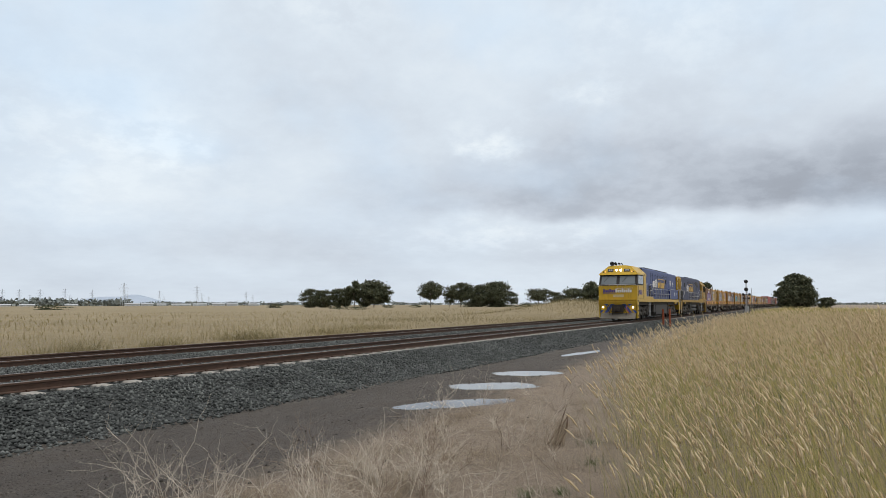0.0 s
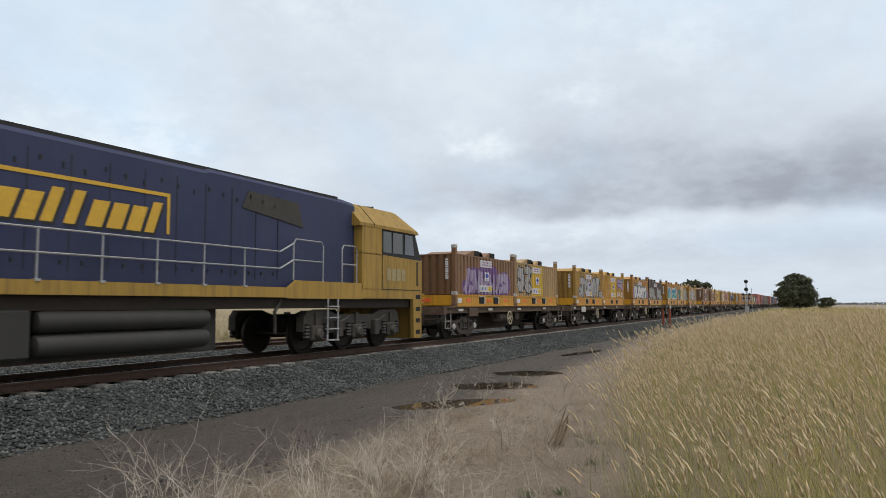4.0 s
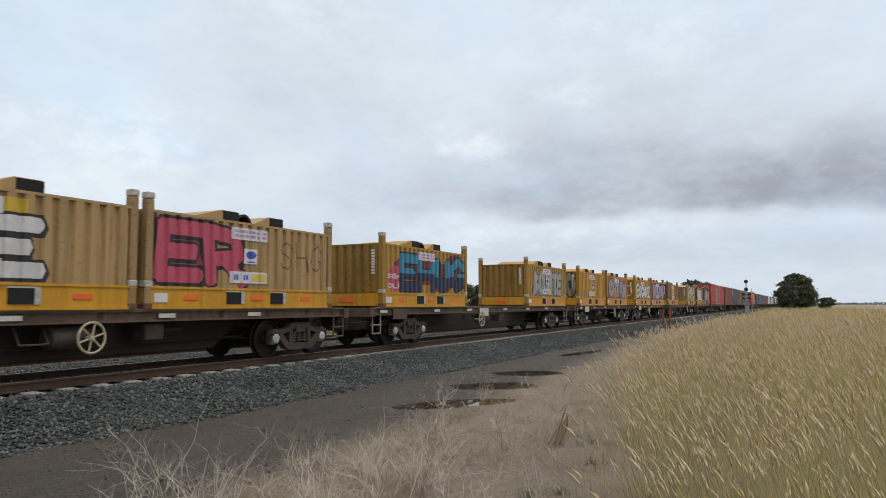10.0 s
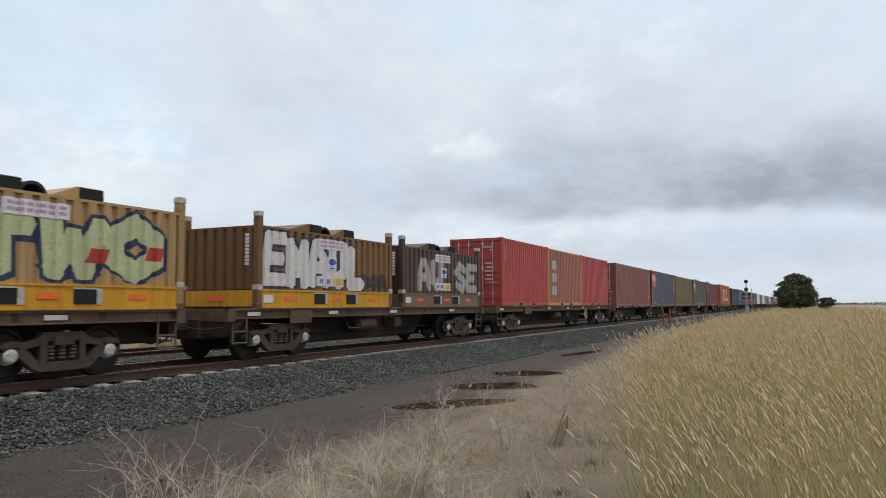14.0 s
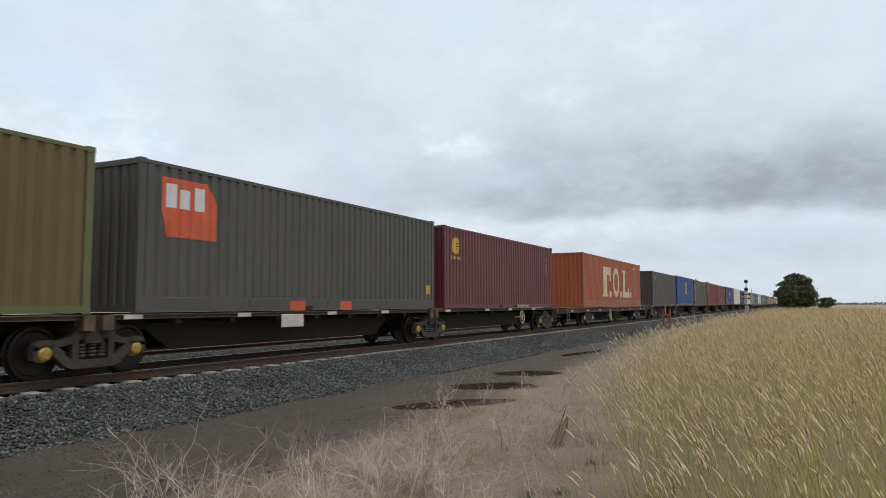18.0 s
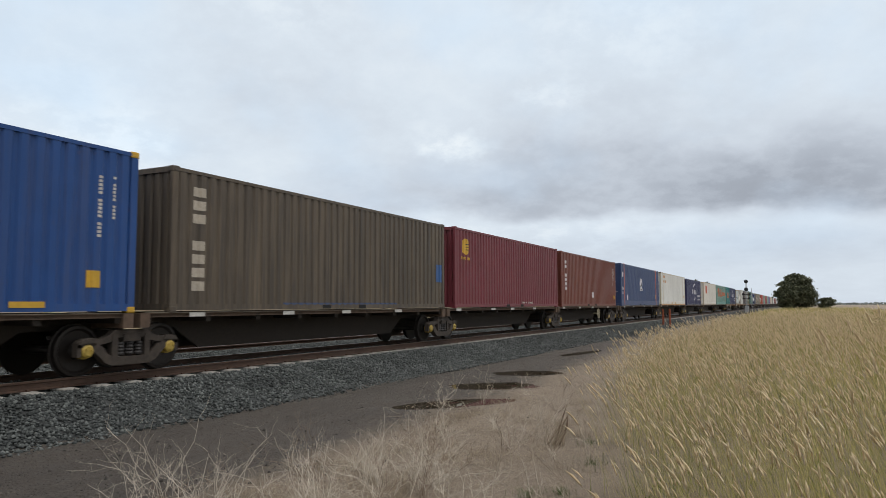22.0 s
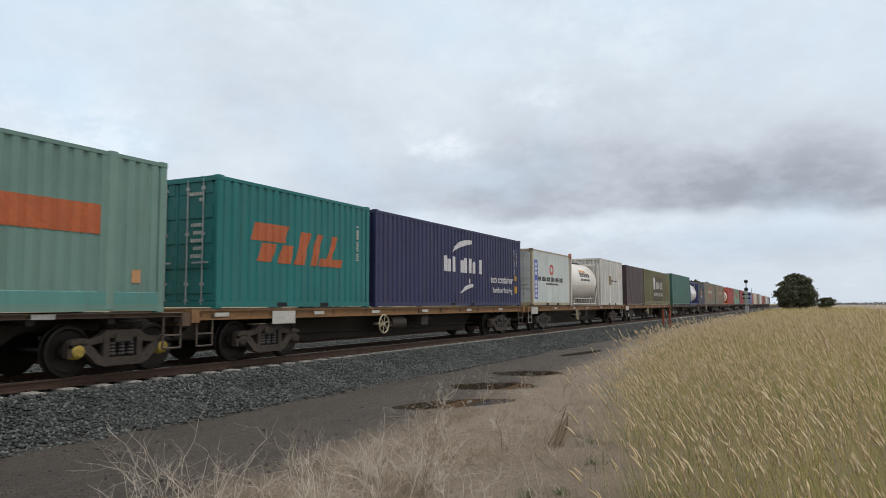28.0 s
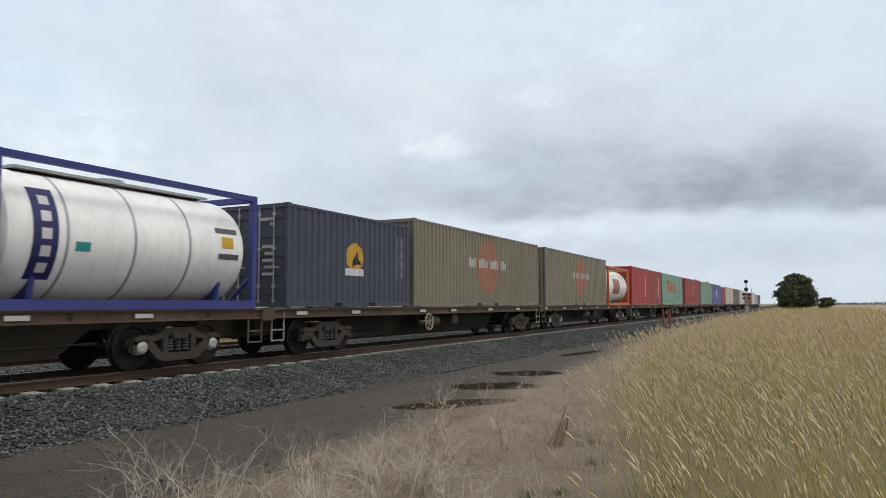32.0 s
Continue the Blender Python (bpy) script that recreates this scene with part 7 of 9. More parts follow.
shipping_container(374.35, F40, 2.966, (0.115, 0.027, 0.038), "dark maroon forty-foot container with yellow emblem", z=1.105, front="wall", marks=[("emblem", "disc", 0.62, 1.28, 1.98, 2.6, MY), ("emblem_shape", "slant", 1.0, 1.24, 2.36, 2.39, MK), ("emblem_shape", "slant", 1.0, 1.24, 2.26, 2.29, MK), ("emblem_shape", "slant", 1.0, 1.24, 2.16, 2.19, MK), ("emblem_bar", "bars", 0.5, 1.4, 1.80, 1.9, MY), ("code", "bars", 7.2, 8.6, 0.05, 0.15, MW), ("code", "vbars", 11.2, 11.35, 1.6, 2.4, plain("faded_mark", (0.24, 0.15, 0.15), 0.6))])
CREAM = plain("cream_letter_paint", (0.62, 0.53, 0.36), 0.55)
posts_col[0] = (0.25, 0.10, 0.055)
FCLC = shipping_container(392.2, F53, 3.22, (0.33, 0.078, 0.028), "orange long container with large cream painted shapes", W=2.5, z=1.04, front="wall", side="fold", pitch=0.2, band=0.46, bandcol=(0.25, 0.07, 0.035), posts=(1.98, 14.17), pockets=False, railcol=(0.24, 0.085, 0.045), marks=[
    ("block_shape", "bar", 4.67, 5.62, 0.70, 2.61, CREAM, "tall cream block"), ("block_shape", "bar", 5.621, 6.63, 2.09, 2.61, CREAM), ("round_dot", "disc", 6.2, 6.8, 0.65, 1.09, CREAM), ("block_shape", "ring", 7.28, 9.06, 0.70, 2.65, CREAM, "tall cream ring"), ("round_dot", "disc", 9.27, 9.79, 0.63, 1.13, CREAM),
    ("block_shape", "bar", 10.28, 10.83, 1.081, 2.58, CREAM), ("block_shape", "bar", 10.08, 12.1, 0.68, 1.08, CREAM), ("round_dot", "disc", 12.3, 12.9, 0.66, 1.1, CREAM), ("code", "bar", 13.6, 14.1, 2.78, 2.9, MW), ("code", "vbars", 13.95, 14.02, 0.6, 1.6, plain("faint_mark", (0.36, 0.2, 0.14), 0.6)), ("block_shape", "bar", 6.37, 6.63, 1.72, 2.089, CREAM), ("block_shape", "bar", 4.4, 4.669, 0.70, 0.86, CREAM), ("block_shape", "bar", 5.621, 5.86, 0.70, 0.86, CREAM), ("block_shape", "bar", 10.02, 10.279, 2.44, 2.58, CREAM), ("block_shape", "bar", 10.831, 11.15, 2.44, 2.58, CREAM), ("block_shape", "bar", 11.78, 12.1, 1.081, 1.40, CREAM)])
writing(FCLC, 2.5, "53'", 15.3, 0.30, 0.26, CREAM)
posts_col[0] = None
shipping_container(413.9, F40, 2.936, (0.060, 0.050, 0.043), "dirty dark grey-brown container", z=1.130, front="wall", dirt=0.5, railcol=(0.052, 0.058, 0.066), marks=[("emblem", "bar", 0.78, 1.43, 2.22, 2.64, plain("dull_yellow_mark", (0.25, 0.17, 0.05), 0.7)), ("code", "vbars", 11.12, 11.24, 0.45, 2.6, plain("worn_cream_print", (0.40, 0.34, 0.26), 0.7)), ("rust_streak", "bar", 11.0, 11.07, 0.45, 2.3, plain("rust_streak_mark", (0.24, 0.16, 0.10), 0.7))])
BLUE = (0.012, 0.058, 0.205)
shipping_container(427.33, F40, 3.015, BLUE, "clean royal blue container with a yellow sail emblem", z=1.130, castmat=MARKY, marks=codes_for(F40) + [("emblem", "disc", 5.6, 6.72, 1.42, 2.48, MY, "yellow oval emblem"), ("emblem_base", "bar", 5.5, 6.82, 1.18, 1.52, SGN_W), ("emblem_base", "bar", 5.55, 6.77, 1.22, 1.47, SGN_B), ("emblem_shape", "sail", 5.85, 6.55, 1.48, 2.2, MK), ("logo_bar", "bars", 5.62, 6.70, 1.27, 1.43, SGN_W),
    ("pocket_mark", "bar", 5.9, 6.3, 0.02, 0.2, MY), ("pocket_mark", "bar", 8.0, 8.4, 0.02, 0.2, MY), ("pocket_mark", "bar", 3.9, 4.5, 0.1, 0.2, MY), ("pocket_mark", "bar", 9.8, 10.4, 0.1, 0.2, MY), ("label_plate", "bar", 11.15, 11.45, 0.45, 0.75, MY)])
shipping_container(440.35, F40, 2.936, (0.115, 0.088, 0.06), "sun-faded grey-brown container with worn upright lettering", z=1.130, front="wall", dirt=0.95, dirtcol=(0.055, 0.045, 0.036), marks=[("paint_patch", "bar", 11.55, 12.0, 0.9, 1.5, paint((0.03, 0.09, 0.24))), ("letter_block", "vbars", 0.55, 0.90, 0.43, 2.66, plain("worn_pale_print", (0.42, 0.37, 0.30), 0.7)), ("streak", "bar", 3.5, 8.9, 0.14, 0.19, paint((0.04, 0.07, 0.16)))])
shipping_container(453.4, F40, 2.970, (0.15, 0.026, 0.036), "maroon forty-foot container with yellow emblem", z=1.130, front="wall", marks=[("emblem", "disc", 0.62, 1.28, 1.98, 2.6, MY), ("emblem_shape", "slant", 1.0, 1.24, 2.36, 2.39, MK), ("emblem_shape", "slant", 1.0, 1.24, 2.26, 2.29, MK), ("emblem_shape", "slant", 1.0, 1.24, 2.16, 2.19, MK), ("emblem_bar", "bars", 0.5, 1.4, 1.80, 1.9, MY), ("code", "bars", 7.0, 8.5, 0.17, 0.25, MW), ("code", "vbars", 11.4, 11.48, 1.3, 2.5, plain("dim_print", (0.34, 0.22, 0.2), 0.6))])
shipping_container(466.3, F40, 2.936, (0.145, 0.038, 0.024), "red-brown container with white upright lettering shapes", z=1.130, marks=codes_for(F40) + [("letter_block", "vbars", 0.66, 0.94, 0.9, 2.53, SGN_W), ("label_plate", "bar", 6.03, 6.49, 0.52, 0.84, SGN_W), ("label_plate", "bar", 11.55, 11.85, 0.45, 0.7, MY)])
posts_col[0] = (0.40, 0.09, 0.04)
shipping_container(480.1, F48, 2.990, (0.034, 0.060, 0.148), "blue long container with orange lifting posts", z=1.130, W=2.5, band=0.36, posts=(1.0, 13.25), marks=[("emblem", "disc", 6.49, 7.39, 1.3, 2.12, SGN_W), ("emblem_shape", "sail", 6.7, 7.25, 1.36, 1.95, MK), ("logo_bar", "bar", 6.45, 7.45, 1.16, 1.34, SGN_W), ("logo_bar", "bars", 6.5, 7.4, 1.2, 1.3, MK), ("emblem", "disc", 0.31, 0.67, 2.02, 2.38, SGN_W), ("logo_bar", "bars", 0.3, 0.7, 1.12, 1.36, SGN_W), ("logo_bar", "bars", 0.34, 0.61, 0.84, 1.05, SGN_W), ("label_plate", "bar", 12.9, 13.15, 0.6, 0.9, MY), ("logo_patch", "bar", 1.79, 2.13, 0.41, 0.81, SGN_W)])
posts_col[0] = (0.50, 0.44, 0.34)
FADO = plain("faded_orange_print", (0.55, 0.30, 0.14), 0.6)
shipping_container(495.9, F48, 2.980, (0.64, 0.64, 0.61), "off-white long container with orange bottom rail", z=1.130, W=2.5, band=0.42, posts=(1.15, 13.0), dirt=0.25, rust=0.1, railcol=(0.52, 0.46, 0.34), castmat=CAST, marks=[("logo_bar", "bars", 1.31, 2.2, 2.5, 2.74, FADO), ("logo_bar", "bars", 1.31, 2.98, 2.08, 2.31, FADO), ("bottom_stripe", "bar", 0.2, 14.4, 0.02, 0.13, FADO), ("pocket_mark", "bar", 5.7, 6.1, 0.16, 0.30, MY), ("pocket_mark", "bar", 7.7, 8.1, 0.16, 0.30, MY), ("label_plate", "bar", 13.7, 14.0, 0.75, 1.0, MY)])
posts_col[0] = None
NAVY = (0.022, 0.026, 0.085)


def cma(s, z=1.19):
    c = shipping_container(s, F40, 2.896, NAVY, "navy blue container with white crescent logo", z=z, marks=codes_for(F40) + [("logo", "arc", 5.2, 6.9, 1.95, 2.5, SGN_W, "white crescent"), ("logo_bar", "bars", 4.5, 8.0, 1.25, 1.8, SGN_W), ("logo", "arc", 5.9, 7.1, 0.45, 0.85, SGN_W, "white crescent"), ("logo", "disc", 6.6, 6.8, 0.85, 1.05, SGN_W), ("label_plate", "bar", 11.4, 11.75, 0.55, 0.85, MY), ("label_plate", "bar", 11.5, 11.65, 1.1, 1.3, MY)])
    writing(c, 2.438, "eco container", 8.7, 0.95, 0.44, SGN_W)
    writing(c, 2.438, "bamboo flooring", 8.93, 0.55, 0.325, SGN_W, 0.4)
    return c


cma(512.3, 1.14)
shipping_container(527.35, F48, 2.936, (0.64, 0.61, 0.55), "cream-white long container with a small red logo", z=1.130, W=2.5, band=0.36, posts=(1.31, 13.32), dirt=0.25, marks=[("logo", "bar", 2.0, 3.6, 1.5, 2.5, ORP)], railcol=(0.45, 0.38, 0.28))
GRN1 = (0.145, 0.25, 0.212)
TOR = plain("orange_logo_paint", (0.45, 0.11, 0.032), 0.5)


def slant_logo(x, z, kx, kz):
    """Slanted orange blocks side by side."""
    return [("logo", "slant", x + a * kx, x + b_ * kx, z + c_ * kz, z + d_ * kz, TOR, "orange slanted logo block") for a, b_, c_, d_ in ((0.0, 2.28, 0.66, 1.22), (0.4, 1.5, 0.02, 0.60), (1.62, 2.62, 0.0, 0.60), (2.62, 3.72, 0.0, 1.1), (3.66, 4.56, 0.0, 1.1), (4.2, 5.05, 0.0, 0.28), (4.75, 5.6, 0.0, 1.1), (5.2, 6.0, 0.0, 0.28))]


posts_col[0] = (0.17, 0.28, 0.235)
shipping_container(542.85, F48, 2.936, GRN1, "faded sea-green long container with orange logo", z=1.130, W=2.5, band=0.36, bandcol=(0.10, 0.26, 0.235), posts=(1.1, 13.4), dirt=0.25, marks=slant_logo(1.83, 1.25, 1.0, 1.0) + [("stripe", "bar", 7.73, 13.16, 1.40, 1.93, TOR), ("patch", "bar", 6.14, 6.63, 0.37, 0.97, paint((0.05, 0.26, 0.25))), ("patch", "bar", 7.57, 8.55, 0.37, 0.83, paint((0.06, 0.27, 0.25))), ("label_plate", "bar", 13.85, 14.05, 0.55, 0.8, FADO)])
posts_col[0] = None
shipping_container(558.9, F20, 2.896, (0.011, 0.155, 0.15), "teal container with orange logo", marks=slant_logo(1.03, 1.07, 0.61, 0.75) + [("code", "vbars", 5.4, 5.47, 1.3, 2.3, MW)])
cma(565.3)
TAS = (0.52, 0.56, 0.545)
c = shipping_container(579.05, F20, 2.69, TAS, "off-white smooth container with a red spiral emblem", side="flat", rust=0.13, railcol=(0.36, 0.30, 0.20), castmat=CAST, marks=[("emblem", "ring", 2.55, 3.22, 1.52, 2.06, plain("red_emblem_paint", (0.50, 0.06, 0.04), 0.5)), ("name_bar", "bars", 0.86, 4.9, 1.2, 1.42, MK, "dark line of letter-sized bars"), ("name_bar", "bars", 2.0, 4.0, 1.03, 1.12, MK), ("side_stripe", "bar", 0.3, 0.76, 0.33, 2.18, SGN_B)])
plates(c, 2.438, [("stripe_letters", "vbars", 0.40, 0.66, 0.42, 2.1, SGN_W)], 0.009, SHEETS[c.name])
shipping_container(591.8, F20, 2.96, (0.64, 0.63, 0.60), "dirty white container with a small dark logo", front="wall", dirt=0.9, dirtcol=(0.36, 0.35, 0.32), marks=[("logo", "shield", 2.18, 2.9, 1.32, 1.9, plain("brown_logo", (0.22, 0.17, 0.10), 0.6)), ("logo_bar", "bars", 2.92, 4.37, 1.55, 1.64, MK), ("label_plate", "bar", 4.95, 5.2, 1.83, 2.19, FADO)])
shipping_container(599.3, F20, 2.896, (0.07, 0.045, 0.047), "dark plum-brown container on a wagon", marks=[("code", "vbars", 5.45, 5.52, 1.2, 2.3, MW)])
OLV = (0.155, 0.185, 0.068)
c = shipping_container(605.75, F40 + 0.2, 2.896, OLV, "olive green container with rust streaks and a dark sign panel", front="wall", band=0.3, dirt=1.0, rust=0.25, dirtcol=(0.085, 0.045, 0.026), marks=[("sign_panel", "bar", 3.8, 8.5, 0.32, 2.4, plain("dark_brown_panel", (0.09, 0.075, 0.05), 0.6)), ], pitch=0.22)
plates(c, 2.438, [("logo", "shield", 3.95, 4.77, 1.31, 2.31, SGN_W), ("logo_bar", "bars", 5.17, 8.38, 1.35, 2.0, plain("worn_white_print", (0.46, 0.45, 0.42), 0.6))], 0.010, SHEETS[c.name])
writing(c, 2.438, "TRANSPORT SINCE 1895", 3.92, 0.74, 0.40, plain("pale_print", (0.42, 0.40, 0.34), 0.6), 1.5)
shipping_container(619.75, F40, 3.055, (0.046, 0.140, 0.118), "dusty dark green forty-foot container on a wagon", dirt=0.75, rust=0.22, dirtcol=(0.085, 0.075, 0.06), marks=[("faded_patch", "bar", 11.55, 11.8, 2.0, 2.3, paint((0.20, 0.09, 0.05)))], pitch=0.25, barmat=CAST)
c = shipping_container(639.45, F20, 2.591, (0.048, 0.056, 0.085), "slate-blue container with a yellow and white emblem", marks=[("emblem", "disc", 2.55, 3.38, 1.0, 1.8, MY), ("emblem_shape", "sail", 2.75, 3.3, 1.05, 1.6, MK), ("emblem_base", "bar", 2.48, 3.45, 0.88, 1.08, SGN_W), ("code", "vbars", 5.3, 5.37, 0.9, 2.2, MW), ("code", "vbars", 5.6, 5.67, 0.9, 2.2, MW)])
RTS = (0.20, 0.175, 0.125)
FAD = plain("faded_red_oval", (0.34, 0.15, 0.10), 0.65)
for s, ox in ((645.85, 5.06), (659.2, 5.20)):
    c = shipping_container(s, F40, 2.896, RTS, "grey-beige container with a white name bar on a faded oval", front="wall", dirt=0.3, marks=[("oval", "disc", ox, ox + 2.2, 0.52, 2.66, FAD)], railcol=(0.17, 0.16, 0.14))
    plates(c, 2.438, [("name_bar", "bars", ox - 0.75, ox + 3.05, 1.50, 1.86, plain("worn_white_print", (0.46, 0.45, 0.42), 0.6))], 0.012, SHEETS[c.name])
shipping_container(679.3, F20, 2.896, RED1, "red steel container on a wagon", front="wall", marks=[("code", "bar", 5.0, 5.2, 0.6, 2.4, MW)])
shipping_container(685.4, F20, 2.896, (0.30, 0.05, 0.05), "red steel container with a pale stripe", front="wall", marks=[("code", "bar", 4.8, 5.1, 0.6, 2.4, MW)])
shipping_container(692.3, F40, 2.896, (0.20, 0.34, 0.27), "sea-green container with orange logo", front="wall", marks=slant_logo(2.4, 1.2, 0.9, 0.9))
shipping_container(706.6, F40, 2.896, (0.30, 0.05, 0.055), "red forty-foot container with a pale emblem", front="wall", marks=[("emblem", "disc", 5.4, 7.0, 0.9, 2.2, FAD)])
shipping_container(720.3, F40, 2.896, (0.20, 0.31, 0.24), "pale green forty-foot container on a wagon", front="wall")
shipping_container(733.1, F40, 2.896, (0.10, 0.12, 0.30), "violet-blue forty-foot container on a wagon", front="wall", marks=[("emblem", "disc", 5.4, 6.8, 0.9, 2.2, SGN_W)])
shipping_container(746.0, F20, 2.591, (0.30, 0.06, 0.07), "red twenty-foot container on a wagon", front="wall")
shipping_container(753.0, F48, 2.896, (0.55, 0.50, 0.40), "cream long container on a wagon", front="wall", W=2.5)
shipping_container(769.3, F40, 2.896, (0.17, 0.15, 0.12), "grey-brown forty-foot container on a wagon", front="wall")
shipping_container(785.0, F40, 2.896, (0.58, 0.57, 0.54), "white forty-foot container on a wagon", front="wall")
shipping_container(798.5, F40, 2.591, (0.28, 0.06, 0.06), "red forty-foot container on a wagon", front="wall")
shipping_container(812.0, F40, 2.591, (0.22, 0.075, 0.055), "brown forty-foot container on a wagon", front="wall")
shipping_container(826.0, F40, 2.896, (0.58, 0.57, 0.54), "white forty-foot container on a wagon", front="wall")
shipping_container(840.0, F40, 2.591, (0.33, 0.36, 0.40), "grey-blue forty-foot container on a wagon", front="wall")
shipping_container(854.0, F40, 2.591, (0.10, 0.10, 0.10), "dark grey forty-foot container on a wagon", front="wall")

# wagons under them
wagon(300.85, 320.75, [302.9, 318.2], seed=31, brake=314.3, plate=[3.5], label="grey-brown three-slot container wagon with handbrake wheel")


def five_pack(starts, end, seed, caps="y", marks=MARKW, brakes=(), keel=0.34, deckz=1.115, plated=False):
    """Platforms that share bogies at their joints."""
    edges = starts + [end]
    for i in range(len(starts)):
        a, z = edges[i] - 0.42, edges[i + 1] - 0.42
        bg = [edges[i] + 1.55] if i == 0 else [edges[i] - 0.42]
        if i == len(starts) - 1:
            bg.append(end - 2.0)
        wagon(a, z, bg, seed=seed + i, caps=(caps, caps), marks=marks, ends=(i == 0, i == len(starts) - 1), boxes=False, keel=keel, thin=True, deckz=deckz, brake=next((q for q in brakes if a < q < z), None), label="platform of an articulated container wagon, rusty brown", plate=[5.0] if plated and i % 2 else None)


five_pack([321.9, 335.0, 347.9, 361.0, 374.0], 387.9, 40, brakes=(382.0,), deckz=1.09, plated=True)
wagon(388.9, 411.5, [391.2 + 2.6, 407.6], seed=50, brake=398.5, wheel_z=0.52, keel=0.2, label="long container flat wagon, rusty brown", deckz=1.02)
five_pack([413.3, 426.8, 440.0, 453.1, 466.0], 479.9, 60, brakes=(419.6, 473.6))
five_pack([480.0, 495.5, 511.2, 527.0, 542.6], 558.7, 70)
wagon3(558.9, seed=80, deck=DECKO, caps=("k", "k"), brake=565.7, plate=[2.6], label="worn orange container flat wagon")
wagon3(579.05, seed=81, deck=DECKO, caps=("k", "k"), brake=586.3, plate=[0.6], label="worn orange container flat wagon")
wagon3(599.3, seed=82, caps=("w", "w"), brake=606.8, deck=DECKO, plate=[0.4])
wagon3(619.75, seed=83, caps=("w", "w"))
wagon3(639.45, seed=84, caps=("k", "k"), brake=646.8)
wagon3(659.2, seed=85)
for i, s in enumerate((679.3, 699.5, 720.0, 740.3, 760.5, 781.0, 801.2, 821.5, 841.8)):
    wagon3(s, seed=90 + i)


# ---- tank containers ----
def tank_frame(c, L, W, H, mat, beams=True):
    b = Bld()
    for x in (0.0, L - 0.14):
        for q in (-1, 1):
            y0, y1 = sorted((q * W / 2, q * (W / 2 - 0.14)))
            b.box(x, x + 0.14, y0, y1, 0, H, 0.012)
        b.box(x, x + 0.14, -W / 2 + 0.1, W / 2 - 0.1, H - 0.14, H - 0.01)
        b.box(x, x + 0.14, -W / 2 + 0.1, W / 2 - 0.1, 0.02, 0.16)
        b.tube((x + 0.07, -W / 2 + 0.1, 0.75), (x + 0.07, -0.4, 0.1), 0.05, 6)
        b.tube((x + 0.07, W / 2 - 0.1, 0.75), (x + 0.07, 0.4, 0.1), 0.05, 6)
    if beams:
        for q in (-1, 1):
            y0, y1 = sorted((q * W / 2, q * (W / 2 - 0.1)))
            b.box(0.1, L - 0.1, y0, y1, H - 0.13, H - 0.01)
            b.box(0.1, L - 0.1, y0, y1, 0.02, 0.2)
    part("tank_frame", b, mat, c)


def tank_container(s, shell, framecol, label, H=2.591, r=1.17, zc=None, beams=True, bands=True, z=1.165):
    L, W = F20, 2.438
    c = thing("tank_container", label, "tank container", "containers on the freight train")
    zc = zc or H - r - 0.13
    prof = [(0.01, 0.12), (r * 0.5, 0.14), (r * 0.8, 0.22), (r * 0.95, 0.34), (r, 0.50), (r, L - 0.50), (r * 0.95, L - 0.34), (r * 0.8, L - 0.22), (r * 0.5, L - 0.14), (0.01, L - 0.12)]
    part("shell", Bld().lathe(prof, (0, 0, zc), "x", 44), shell, c, "glossy rounded tank shell", smooth=True)
    for x in (1.35, 2.75, 4.1) if bands else ():
        part("seam_band", Bld().lathe([(r - 0.005, x - 0.03), (r + 0.008, x - 0.025), (r + 0.008, x + 0.025), (r - 0.005, x + 0.03)], (0, 0, zc), "x", 44), GALV, c, "thin band round the tank", smooth=True)
    tank_frame(c, L, W, H, framecol, beams)
    b = Bld().box(0.8, L - 0.8, -0.45, 0.45, zc + r + 0.0, zc + r + 0.05)
    b.lathe([(0.02, 0.0), (0.28, 0.0), (0.28, 0.16), (0.02, 0.2)], (L / 2, 0, zc + r - 0.02), "z", 16)
    part("walkway", b, GALV, c, "top walkway and manlid")
    b = Bld()
    for x in (0.9, L - 0.9):
        b.prism([(-0.8, 0.05), (0.8, 0.05), (0.95, zc - r * 0.55), (-0.95, zc - r * 0.55)], x - 0.05, x + 0.05, "x")
    part("saddle", b, framecol, c)
    MOVERS.append((c, s, z))
    return c, zc, r


def on_tank(c, zc, r, x0, x1, a0, a1, mat, name="logo", label=""):
    """A painted patch bent round the near side of the shell; a0, a1: degrees up from level."""
    b = Bld()
    n = 8
    rows = []
    for i in range(n + 1):
        a = radians(a0 + (a1 - a0) * i / n)
        y, zz = -math.cos(a) * (r + 0.006), math.sin(a) * (r + 0.006) + zc
        rows.append([(x0, y, zz), (x1, y, zz)])
    b.loft(rows, caps=False, closed=False)
    part(name, b, mat, c, label)


WHT_T = paint((0.82, 0.82, 0.80), 0.2, rust=0.03, rough=0.3)
CRM_T = paint((0.70, 0.67, 0.61), 0.3, rust=0.06, rough=0.35)
c, zc, r = tank_container(585.35, CRM_T, paint((0.55, 0.53, 0.48), 0.4), "white cement tank container with open frame", r=1.16, beams=False, zc=1.38, bands=False)
for i in range(5):
    on_tank(c, zc, r, 2.13 + i * 0.42, 2.46 + i * 0.42, 14, 27, G_BLK2, "logo_bar")
for i in range(7):
    on_tank(c, zc, r, 2.13 + i * 0.3, 2.36 + i * 0.3, 3, 9, G_BLK2, "logo_bar")
on_tank(c, zc, r, 2.3, 3.6, 28, 36, FADO, "logo_wave")
b = Bld()
